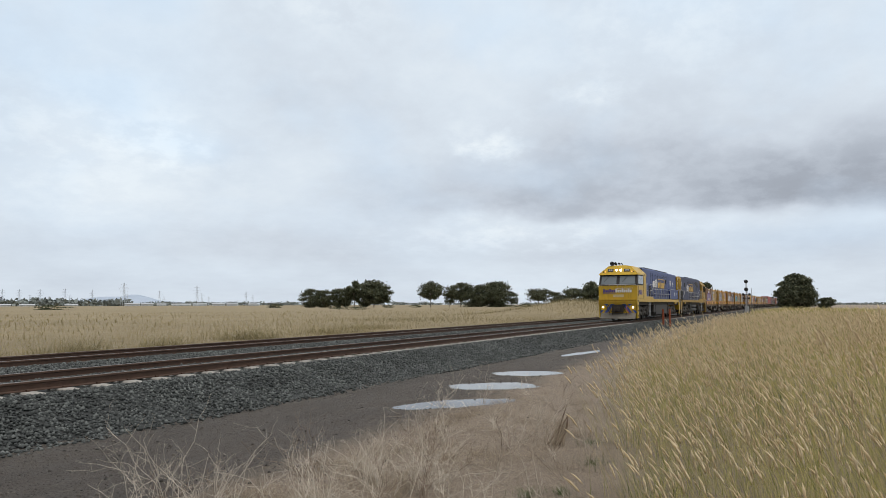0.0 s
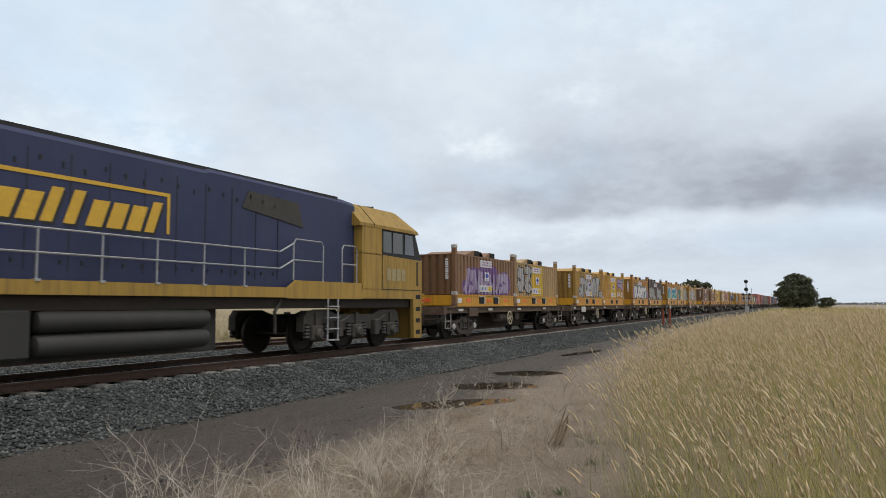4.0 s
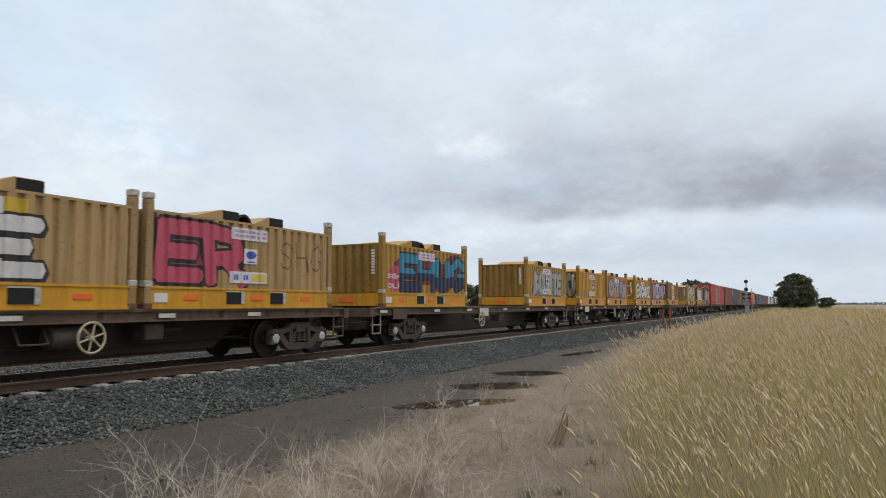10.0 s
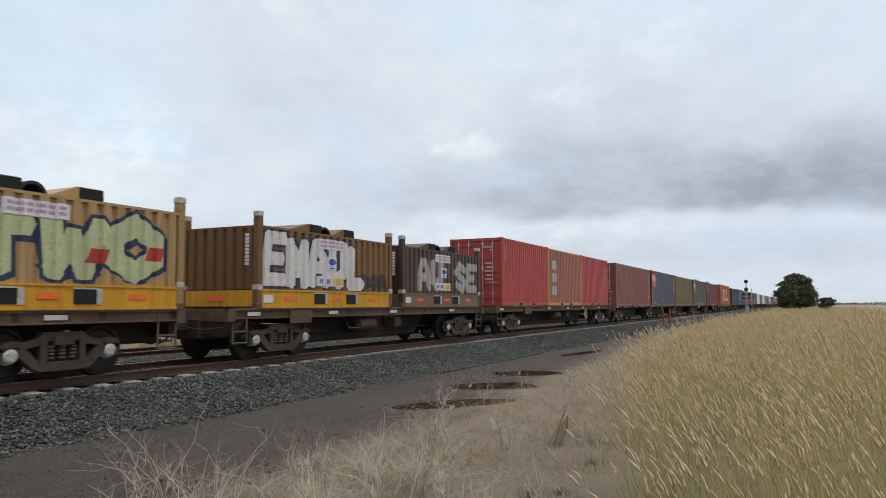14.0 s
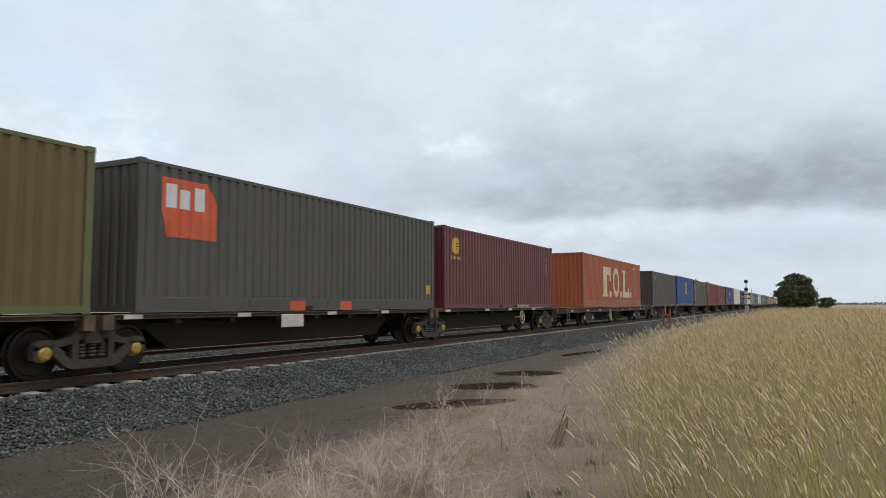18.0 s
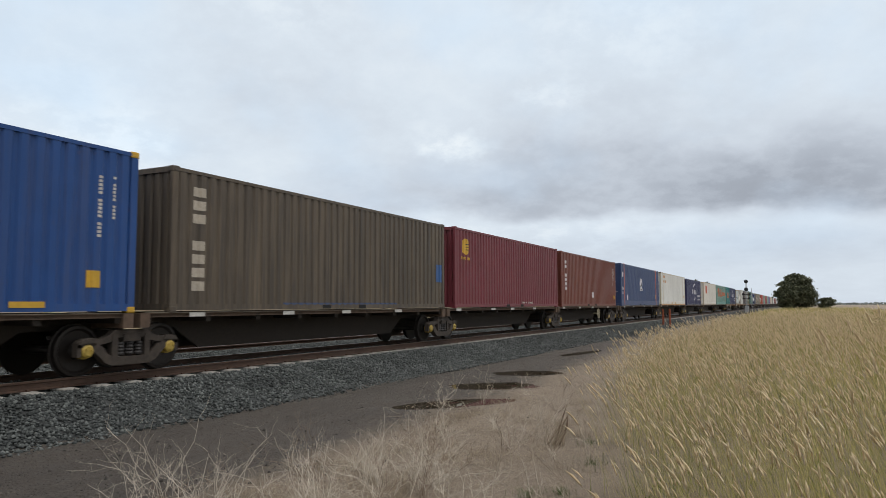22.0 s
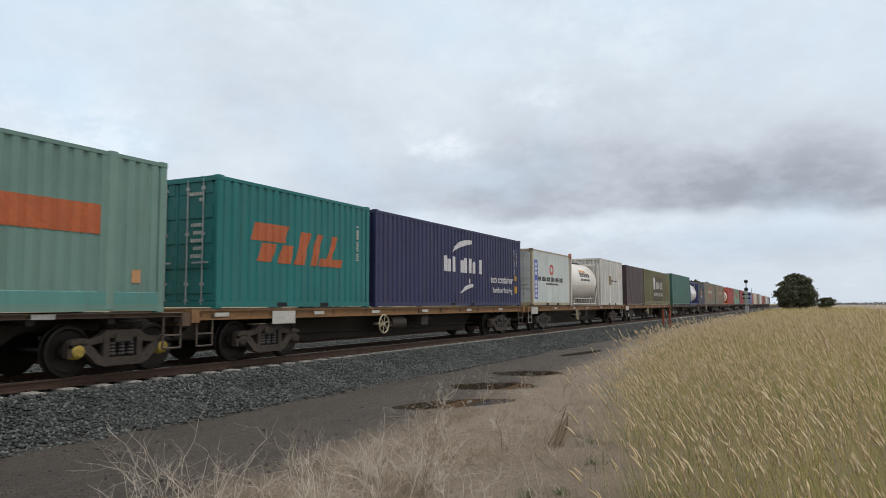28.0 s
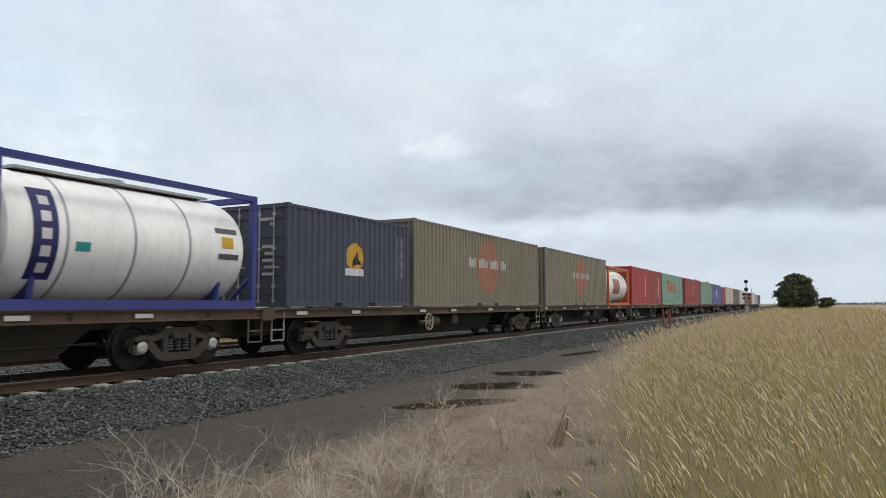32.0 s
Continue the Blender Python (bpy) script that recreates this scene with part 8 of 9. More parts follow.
for q in (-1, 1):
    b.pipe([(0.2, q * 1.1, 1.0), (0.6, q * 1.1, 0.1), (5.4, q * 1.1, 0.1), (5.85, q * 1.1, 1.0)], 0.05, 6)
    b.pipe([(1.2, q * 1.0, 0.12), (1.3, q * 1.0, 0.42), (4.8, q * 1.0, 0.42), (4.9, q * 1.0, 0.12)], 0.04, 6)
    for i in range(6):
        b.tube((1.6 + i * 0.55, q * 1.0, 0.1), (1.6 + i * 0.55, q * 1.0, 0.42), 0.03, 6)
b.pipe([(0.4, -0.3, 2.45), (0.4, -0.3, 2.75), (5.6, -0.3, 2.6), (5.6, -0.3, 2.45)], 0.02, 6)
part("pipework", b, CASTW, c, "white pipework under the tank")
part("end_post", Bld().box(0.0, 0.14, -1.219, -1.08, 2.5, 2.85, 0.012), paint((0.45, 0.16, 0.08), 0.3), c, "rusty raised post")
c, zc, r = tank_container(632.3, WHT_T, paint((0.035, 0.045, 0.20), 0.3), "white tank container in a blue frame")
on_tank(c, zc, r, 0.72, 1.18, -40, 42, plain("navy_print", (0.02, 0.02, 0.11), 0.5), "name_stripe", "upright blue name stripe")
for i in range(5):
    on_tank(c, zc, r + 0.004, 0.87, 1.05, -33 + i * 14.5, -24 + i * 14.5, SGN_W, "stripe_letter")
on_tank(c, zc, r, 5.0, 5.35, 2, 14, MARKY, "label_plate")
on_tank(c, zc, r, 4.85, 5.5, 18, 24, G_BLK2, "print_line")
on_tank(c, zc, r, 4.9, 5.5, -10, -4, G_BLK2, "print_line")
on_tank(c, zc, r, 1.5, 1.8, -12, -4, G_TEAL, "logo_patch")
c, zc, r = tank_container(672.1, WHT_T, paint((0.48, 0.13, 0.03), 0.3), "white tank container in an orange frame")
on_tank(c, zc, r, 1.5, 3.4, -25, 25, FAD, "logo", "faded red square logo")


# ---- locomotives ----
LY = paint((0.50, 0.315, 0.020), 0.5, (0.13, 0.08, 0.03), 0.10, 0.4)
LY2 = paint((0.34, 0.21, 0.04), 0.82, (0.08, 0.055, 0.03), 0.10, 0.6)
LB = paint((0.008, 0.028, 0.15), 0.4, (0.025, 0.026, 0.04), 0.03, 0.42)
LB2 = paint((0.024, 0.032, 0.082), 0.4, (0.05, 0.045, 0.045), 0.04, 0.55)
LGREY = plain("grimy_grey_running_gear", (0.055, 0.048, 0.040), 0.8, scale=6, var=0.4)
LTANK = plain("dusty_grey_tank_steel", (0.036, 0.034, 0.031), 0.7, scale=3, var=0.3)
PURP = plain("purple_blue_print", (0.075, 0.05, 0.20), 0.5)
LWHT = plain("white_print", (0.66, 0.66, 0.65), 0.5, var=0.12)
LYEL = plain("yellow_print", (0.60, 0.36, 0.03), 0.5, var=0.15)
PANE, pn, pl, pbs = nodes_of("tinted_cab_glass")
pbs.inputs["Base Color"].default_value = (0.028, 0.030, 0.038, 1)
pbs.inputs["Roughness"].default_value = 0.06
pbs.inputs["IOR"].default_value = 1.5
pbs.inputs["Coat Weight"].default_value = 0.6
# base colour lightened to stand in for sky reflection and lit cab interior
PANEF, pn, pl, pbs = nodes_of("glare_paled_windscreen_glass")
pbs.inputs["Base Color"].default_value = (0.13, 0.15, 0.16, 1)
pbs.inputs["Roughness"].default_value = 0.08
pbs.inputs["IOR"].default_value = 1.6
LAMP = glow("headlamp_glow", (1.0, 0.98, 0.92), 4.5)
AMBER = glow("amber_marker_glow", (1.0, 0.5, 0.12), 0.7)
PALEB = plain("blue_stripe_paint", (0.05, 0.10, 0.34), 0.5)


def loco_wheelset_mesh():
    b = Bld()
    for s in (-1, 1):
        y = s * 0.7525
        b.lathe([(0.08, -0.07 * s + y), (0.545, -0.062 * s + y), (0.545, -0.045 * s + y), (0.515, -0.035 * s + y), (0.51, 0.06 * s + y), (0.44, 0.07 * s + y), (0.40, 0.03 * s + y), (0.18, 0.02 * s + y), (0.14, 0.09 * s + y), (0.08, 0.09 * s + y)], (0, 0, 0), "y", 24)
    b.lathe([(0.10, -0.7), (0.10, 0.7)], (0, 0, 0), "y", 10)
    return b.mesh("wheelset", True)


LW_ME = loco_wheelset_mesh()
LW_ME.materials.append(WHEEL)
LOCO_WHEELS = []


def star(b, cx, cz, r, y, n=7):
    pts = []
    for i in range(2 * n):
        a = math.pi / 2 + math.pi * i / n
        k = r if i % 2 == 0 else r * 0.42
        pts.append((cx + k * math.cos(a), cz + k * math.sin(a)))
    b.prism(pts, y - 0.006, y, "y")


def loco_bogie(parent, x):
    b = Bld()
    for q in (-1, 1):
        y = q * 1.12
        prof = [(-2.35, 0.95), (-2.2, 1.12), (-1.3, 1.12), (-0.9, 1.0), (0.9, 1.0), (1.3, 1.12), (2.2, 1.12), (2.35, 0.95), (2.36, 0.60), (2.05, 0.56), (1.9, 0.74), (1.55, 0.56), (1.2, 0.52), (0.5, 0.60), (0.2, 0.76), (-0.2, 0.76), (-0.5, 0.60), (-1.2, 0.52), (-1.55, 0.56), (-1.9, 0.74), (-2.05, 0.56), (-2.36, 0.60)]
        b.prism(prof, y - 0.09, y + 0.14, "y")
    b.box(-0.3, 0.3, -1.1, 1.1, 0.7, 1.0)
    for xx in (-1.2, 1.2):
        b.box(xx - 0.2, xx + 0.2, -1.1, 1.1, 0.62, 0.9)
    bg = part("bogie", b, LGREY, parent, "three-axle bogie frame, dusty grey", at=pose(x, 0, 0))
    for xx in (-1.85, 0.0, 1.85):
        LOCO_WHEELS.append(part("wheelset", LW_ME, WHEEL, bg, at=pose(xx, 0, 0.52)))
        for q in (-1, 1):
            y = q * 1.14
            a = Bld().box(xx - 0.24, xx + 0.24, min(y, y + q * 0.16), max(y, y + q * 0.16), 0.34, 0.74, 0.04)
            a.lathe([(0.02, -0.06 * q), (0.15, -0.06 * q), (0.15, 0.2 * q), (0.10, 0.26 * q), (0.02, 0.26 * q)], (xx, y, 0.52), "y", 14)
            a.box(xx - 0.07, xx + 0.07, min(y, y + q * 0.12), max(y, y + q * 0.12), 0.70, 1.05)
            part("axle_box", a, LGREY, bg)
            for d in (-0.38, 0.38):
                c = Bld().lathe([(0.085 + 0.02 * (k % 2), 0.40 + 0.042 * k) for k in range(10)], (xx + d, y + q * 0.06, 0), "z", 10)
                part("coil_spring", c, SPRING, bg, smooth=True)
    for q in (-1, 1):
        c = Bld()
        for xx in (-0.92, 0.92):
            c.box(xx - 0.12, xx + 0.12, q * 1.26 - 0.1, q * 1.26 + 0.1, 0.40, 0.86, 0.03)
            c.tube((xx, q * 1.27, 0.75), (xx + 0.5, q * 1.27, 0.95), 0.05, 6)
        part("brake_gear", c, LGREY, bg)
    return bg


def locomotive(s0, flip, fade, label):
    """The cab front is at local x = 0.1, the plain end at 21.3. flip turns it end for end; the near side is -y either way."""
    LEN = 21.35
    blue, yel = (LB2, LY2) if fade else (LB, LY)
    lc = thing("locomotive", label, "locomotive", "two locomotives of the freight train")

    def fx(x):
        return LEN - x if flip else x

    def bx(b, x0, x1, *r):
        a, c = sorted((fx(x0), fx(x1)))
        return b.box(a, c, *r)

    def pr(b, prof, y0, y1):
        return b.prism([(fx(x), z) for x, z in prof], y0, y1, "y")
    W = 1.45
    # frame with a yellow sill, dropped at both ends
    b = Bld()
    bx(b, 0.5, 21.0, -1.3, 1.3, 1.18, 1.44)
    part("underframe", b, UNDER, lc)
    b = Bld()
    for q in (-1, 1):
        pr(b, [(3.6, 1.42), (3.6, 1.86), (6.5, 1.86), (6.8, 1.68), (20.4, 1.68), (20.4, 1.44), (18.9, 1.44), (18.8, 1.27), (18.15, 1.27), (18.1, 1.44), (6.9, 1.44), (6.8, 1.42)], min(q * W, q * (W - 0.08)), max(q * W, q * (W - 0.08)))
    part("sill", b, yel, lc, "yellow side sill")
    part("walkway", bx(Bld(), 3.6, 20.9, -1.44, 1.44, 1.64, 1.675), UNDER, lc)
    # long hood, narrower behind the cab, full width at the far end
    b = Bld()
    rows = []
    for x, w, top in ((3.62, 1.18, 4.12), (4.2, 1.20, 4.16), (9.2, 1.22, 4.18), (9.3, 1.22, 4.14), (15.55, 1.22, 4.14)):
        rows.append([(fx(x), -w, 1.66), (fx(x), -w, top - 0.10), (fx(x), -w + 0.08, top), (fx(x), w - 0.08, top), (fx(x), w, top - 0.10), (fx(x), w, 1.66)])
    b.loft(rows)
    part("long_hood", b, blue, lc, "dark blue engine hood")
    b = Bld()
    rows = []
    for x, w, top in ((15.56, 1.235, 4.13), (20.3, 1.235, 4.10)):
        rows.append([(fx(x), -w, 1.72), (fx(x), -w, top - 0.08), (fx(x), -w + 0.06, top), (fx(x), w - 0.06, top), (fx(x), w, top - 0.08), (fx(x), w, 1.72)])
    b.loft(rows)
    part("radiator_hood", b, blue, lc, "dark blue radiator hood")
    b = Bld()
    bx(b, 15.5, 20.3, -1.42, 1.42, 1.70, 2.60, 0.02)
    part("battery_box", b, blue, lc, "dark blue low box along the walkway")
    # door lines and latches along the hood
    b = Bld()
    for i in range(11):
        x = 6.95 + i * 0.78
        bx(b, x - 0.008, x + 0.008, -1.226, -1.21, 1.85, 3.85)
    for i in range(20):
        x = 7.1 + i * 0.42
        bx(b, x - 0.02, x + 0.02, -1.235, -1.215, 3.55 + 0.06 * (i % 3), 3.64 + 0.06 * (i % 3))
        bx(b, x - 0.02, x + 0.02, -1.235, -1.215, 1.95, 2.03)
    tagged(part("door_seams", b, MARKK, lc, "door seams and latches of the hood"), kind="stuff")
    part("roof_strip", bx(Bld(), 4.4, 15.5, -1.15, 1.15, 4.08, 4.20), BLACK, lc, "matt black strip along the hood roof")
    b = Bld()
    for i in range(4):
        x = 16.4 + i * 1.0
        b.lathe([(0.02, 4.07), (0.42, 4.07), (0.42, 4.13), (0.02, 4.14)], (fx(x), 0, 0), "z", 18)
    part("radiator_fans", b, BLACK, lc)
    # openings
    for nm, xa, xb, za, zb in (("grille", 5.95, 6.95, 1.75, 2.75), ("window", 14.0, 14.45, 3.12, 3.48), ("grille", 20.0, 20.28, 1.72, 2.7)) if not flip else (("grille", 19.85, 21.2, 1.72, 2.72), ("window", 16.9, 17.6, 3.1, 3.5)):
        w = (-1.43 if za < 2.6 else -1.25) if xa > 15.56 else -1.235
        g = part(nm, bx(Bld(), xa, xb, w, w + 0.02, za, zb), DARK, lc, "black grille" if nm == "grille" else "small dark window")
        if nm == "grille":
            bb = Bld()
            for k in range(4):
                x = xa + (xb - xa) * (k + 0.5) / 4
                bx(bb, x - 0.03, x + 0.03, w - 0.008, w + 0.002, za, zb)
            part("grille_bar", bb, BLACK, g)
    if flip:
        part("exhaust_recess", pr(Bld(), [(6.0, 3.2), (8.2, 3.45), (8.0, 3.85), (6.2, 3.8)], -1.235, -1.215), plain("sooty_steel", (0.05, 0.046, 0.04), 0.8), lc, "sooty exhaust recess")
    # plain end, yellow, with pockets
    b = Bld()
    rows = []
    for x, w, top in ((20.3, 1.36, 4.1), (20.75, 1.36, 4.06), (20.85, 1.26, 4.0)):
        rows.append([(fx(x), -w, 1.45), (fx(x), -w, top - 0.2), (fx(x), -w + 0.25, top), (fx(x), w - 0.25, top), (fx(x), w, top - 0.2), (fx(x), w, 1.45)])
    b.loft(rows)
    e = part("plain_end", b, yel, lc, "yellow plain end with handrails")
    for za, zb in ((1.8, 2.3), (2.65, 3.2), (3.45, 3.6)):
        part("end_pocket", bx(Bld(), 20.42, 20.68, -1.366, -1.34, za, zb), DARK if zb > 3.3 else LGREY, e)
    part("number_box", bx(Bld(), 20.85, 20.88, -0.75, -0.35, 3.3, 3.5), MARKK, e)
    b = Bld()
    for q in (-1, 1):
        b.pipe([(fx(20.5), q * 1.4, 2.75), (fx(21.25), q * 1.4, 2.7), (fx(21.25), q * 1.4, 1.4), (fx(21.2), q * 1.4, 0.6)], 0.022, 6)
        b.pipe([(fx(20.95), q * 1.4, 1.5), (fx(20.95), q * 1.4, 0.35), (fx(21.3), q * 1.4, 0.35)], 0.02, 6)
    part("end_handrail", b, CHROME, e)
    b = Bld()
    for q in (-1, 1):
        pr(b, [(20.35, 1.5), (20.55, 1.5), (20.95, 0.3), (20.75, 0.3)], q * 1.4 - 0.03, q * 1.4 + 0.03)
        for k in range(4):
            bx(b, 20.45 + 0.1 * k, 21.1, q * 1.25 - 0.15, q * 1.25 + 0.15, 1.25 - 0.28 * k, 1.28 - 0.28 * k)
    part("end_steps", b, yel, e, "yellow end steps")
    b = Bld()
    bx(b, 20.85, 21.15, -1.42, 1.42, 0.75, 1.46)
    part("end_plate", b, yel, e)
    for k in range(3):
        bb = Bld()
        y0 = -1.3 + k * 0.95
        x = fx(21.155)
        d = 0.006 if not flip else -0.006
        bb.loft([[(x, y0, 1.44), (x, y0 + 0.4, 1.44), (x, y0 + 0.7, 0.78), (x, y0 + 0.3, 0.78)], [(x + d, y0, 1.44), (x + d, y0 + 0.4, 1.44), (x + d, y0 + 0.7, 0.78), (x + d, y0 + 0.3, 0.78)]])
        part("hazard_stripe", bb, PALEB, e)
    # cab
    b = Bld()
    pr(b, [(0.10, 1.66), (0.12, 2.66), (2.55, 2.72), (3.62, 2.72), (3.62, 1.44), (0.68, 1.44), (0.62, 1.66)], -W, W)
    cab = part("cab", b, yel, lc, "yellow cab lower body")
    bx2 = Bld()
    bx(bx2, 2.56, 3.62, -W, W, 2.7, 3.52)
    part("cab_rear_wall", bx2, yel, cab)
    b = Bld()
    lo = [(0.14, -W + 0.01), (2.56, -W + 0.01), (2.56, W - 0.01), (0.14, W - 0.01)]
    hi = [(0.52, -W + 0.03), (2.56, -W + 0.03), (2.56, W - 0.03), (0.52, W - 0.03)]
    b.loft([[(fx(x), y, 2.66) for x, y in lo], [(fx(x), y, 3.52) for x, y in hi]])
    part("window_band", b, BLACK, cab, "black band round the cab windows")
    d = -1 if flip else 1
    for y0, y1 in ((-1.28, -0.12), (0.12, 1.28)):
        b = Bld()

        def wp(y, z, o):
            x = 0.14 + (z - 2.66) / 0.86 * 0.38 - o
            return (fx(x), y, z)
        b.loft([[wp(y0, 2.78, 0.012), wp(y1, 2.78, 0.012), wp(y1 * 0.97, 3.40, 0.012), wp(y0 * 0.97, 3.40, 0.012)], [wp(y0, 2.78, -0.02), wp(y1, 2.78, -0.02), wp(y1 * 0.97, 3.40, -0.02), wp(y0 * 0.97, 3.40, -0.02)]])
        wsn = part("windscreen", b, PANEF, cab, "windscreen with its reflection put in as grey")
        b = Bld().tube(wp((y0 + y1) / 2, 3.42, 0.04), wp((y0 + y1) / 2 + 0.35, 2.95, 0.03), 0.012, 5)
        part("wiper", b, BLACK, wsn)
    for q in (-1, 1):
        for xa, xb in ((0.62, 1.20), (1.36, 1.92), (2.02, 2.48)):
            b = Bld()
            pr(b, [(xa - 0.02, 2.80), (xb, 2.80), (xb, 3.42), (xa + (0.12 if xa < 1 else 0), 3.42)], q * 1.435 - 0.012, q * 1.435 + 0.012)
            part("side_window", b, PANE, cab, "purple-grey side window")
    # roof with a sloped brow
    b = Bld()
    prof = [(-W - 0.01, 3.48), (-W - 0.01, 3.58), (-0.92, 4.16), (-0.5, 4.22), (0.5, 4.22), (0.92, 4.16), (W + 0.01, 3.58), (W + 0.01, 3.48)]
    r0 = [(fx(0.32 + (z - 3.48) * 0.72), y * (1 - (z - 3.48) * 0.10), z) for y, z in prof]
    rows = [r0] + [[(fx(x), y, z) for y, z in prof] for x in (1.2, 3.0, 3.75)]
    b.loft(rows)
    roof = part("cab_roof", b, yel, lc, "yellow rounded cab roof with sloped brow")
    b = Bld()
    b.loft([[(fx(x), y * 1.004, z + 0.006) for y, z in prof] for x in (2.98, 3.02)])
    part("roof_seam", b, UNDER, roof)

    def brow(y, z, o=0.0):
        return Vector((fx(0.32 + (z - 3.48) * 0.72 - o), y, z))
    for y in (-0.16, 0.16):
        b = Bld().tube(brow(y, 3.83, -0.02), brow(y, 3.83, 0.05), 0.085, 14)
        part("headlight", b, LAMP, roof, "bright white headlight")
    for y in (-0.62, 0.62):
        bb = Bld()
        p0, p1, p2, p3 = brow(y - 0.22, 3.72, 0.02), brow(y + 0.22, 3.72, 0.02), brow(y + 0.22, 3.94, 0.02), brow(y - 0.22, 3.94, 0.02)
        q0, q1, q2, q3 = brow(y - 0.22, 3.72, -0.02), brow(y + 0.22, 3.72, -0.02), brow(y + 0.22, 3.94, -0.02), brow(y - 0.22, 3.94, -0.02)
        bb.loft([[tuple(v) for v in (p0, p1, p2, p3)], [tuple(v) for v in (q0, q1, q2, q3)]])
        nb = part("number_box", bb, MARKK, roof, "dark number box")
        bb = Bld()
        for k in range(2):
            v = brow(y - 0.10 + 0.16 * k, 3.83, 0.03)
            bb.box(v.x - 0.01, v.x + 0.01, v.y - 0.05, v.y + 0.05, v.z - 0.06, v.z + 0.06)
        part("number_bar", bb, LWHT, nb)
    for y, m in ((-1.0, AMBER), (1.0, AMBER), (-1.15, MARKK), (1.15, MARKK)):
        part("marker_light", Bld().tube(brow(y, 3.72, -0.02), brow(y, 3.72, 0.04), 0.05, 10), m, roof)
    for k, (yy, rr_, ll) in enumerate(((0.55, 0.17, 0.55), (0.30, 0.12, 0.48), (0.05, 0.08, 0.4), (-0.12, 0.06, 0.35))):
        b = Bld().lathe([(0.02, 0.0), (0.03, ll * 0.6), (rr_ * 0.5, ll * 0.85), (rr_, ll), (rr_ * 0.9, ll + 0.01), (0.02, ll * 0.9)], (0, 0, 0), "x", 14)
        b.v = [(fx(1.35 - x), y + yy, z + 4.36) for x, y, z in b.v]
        b.tube((fx(1.3), yy, 4.2), (fx(1.3), yy, 4.36), 0.03, 6)
        part("horn", b, BLACK, roof, "black air horn")
    # front handrail, logo shapes, ridges
    b = Bld()
    b.pipe([(fx(0.06), -1.42, 2.66), (fx(0.0), -1.3, 2.72), (fx(0.0), 1.3, 2.72), (fx(0.06), 1.42, 2.66)], 0.022, 6)
    for y in (-1.2, -0.6, 0.0, 0.6, 1.2):
        b.tube((fx(0.0), y, 2.72), (fx(0.12), y, 2.6), 0.016, 5)
    part("front_handrail", b, CHROME, cab)
    for k in range(14):
        y = 1.1 - k * 0.155
        h = 0.20 if k % 3 else 0.27
        xx = fx(0.105)
        part("logo_bar", Bld().box(xx - 0.012, xx + 0.012, y - 0.12, y, 2.14, 2.14 + h), PURP if k < 6 else LWHT, cab)
    for y0, y1, za, zb, m in ((0.18, 1.12, 2.07, 2.105, PURP), (-1.1, 0.15, 2.44, 2.475, LWHT)):
        xx = fx(0.105)
        part("logo_bar", Bld().box(xx - 0.012, xx + 0.012, y0, y1, za, zb), m, cab)
    part("faded_patch", Bld().box(fx(0.105) - 0.008, fx(0.105) + 0.008, -0.45, 0.35, 1.78, 1.98), plain("faded_print_smudge", (0.50, 0.40, 0.22), 0.6), cab)
    for k in range(3):
        part("nose_ridge", bx(Bld(), -0.06, 0.2, -1.46, 1.46, 1.30 + 0.13 * k, 1.36 + 0.13 * k), yel, cab, "yellow anti-climber ridge")
    bb = Bld()
    bx(bb, 0.06, 0.6, -1.40, 1.40, 1.28, 1.68)
    part("nose_step", bb, yel, cab)
    # pilot plate with diagonal stripes, steps at the corners
    b = Bld()
    pr(b, [(0.12, 0.2), (0.12, 1.30), (0.3, 1.30), (0.3, 0.2)], -1.40, 1.40)
    pil = part("pilot", b, yel, lc, "yellow pilot plate with blue stripes")
    for q in (-1, 1):
        for y0 in (0.55, 1.0):
            xx = fx(0.116)
            pts = [(q * y0, 1.28), (q * (y0 - 0.28), 1.28), (q * (y0 + 0.22), 0.62), (q * min(1.39, y0 + 0.5), 0.62)]
            bb = Bld().loft([[(xx - 0.006, y, z) for y, z in pts], [(xx + 0.006, y, z) for y, z in pts]])
            part("stripe", bb, PALEB, pil, "diagonal blue stripe")
        part("ditch_light", Bld().tube((fx(0.14), q * 1.12, 1.02), (fx(0.02), q * 1.12, 1.02), 0.066, 12), LAMP if not flip else MARKK, pil, "ditch light")
        part("ditch_grille", bx(Bld(), 0.06, 0.13, q * 1.12 - 0.2, q * 1.12 + 0.2, 0.82, 1.2), yel, pil)
    part("plough", pr(Bld(), [(-0.15, 0.18), (0.14, 0.18), (0.14, 0.62)], -1.30, 1.30), plain("scuffed_grey_plough", (0.17, 0.15, 0.12), 0.7, var=0.4), pil, "scuffed grey plough blade")
    b = Bld()
    bx(b, -0.45, 0.12, -0.16, 0.16, 0.72, 1.05, 0.04)
    bx(b, -0.08, 0.11, -0.42, 0.42, 0.62, 1.22)
    part("coupler", b, UNDER, pil, "dark coupler in its pocket")
    for y, m in ((-0.55, UNDER), (-0.75, plain("red_hose", (0.28, 0.05, 0.03), 0.6)), (0.5, UNDER), (0.68, UNDER)):
        b = Bld()
        pts = [(fx(0.1 - 0.2 * math.sin(a)), y + 0.1 * math.sin(2 * a), 1.2 - 0.8 * (a / 3.0)) for a in [3.0 * i / 8 for i in range(9)]]
        part("hose", b.pipe(pts, 0.028, 6), m, pil)
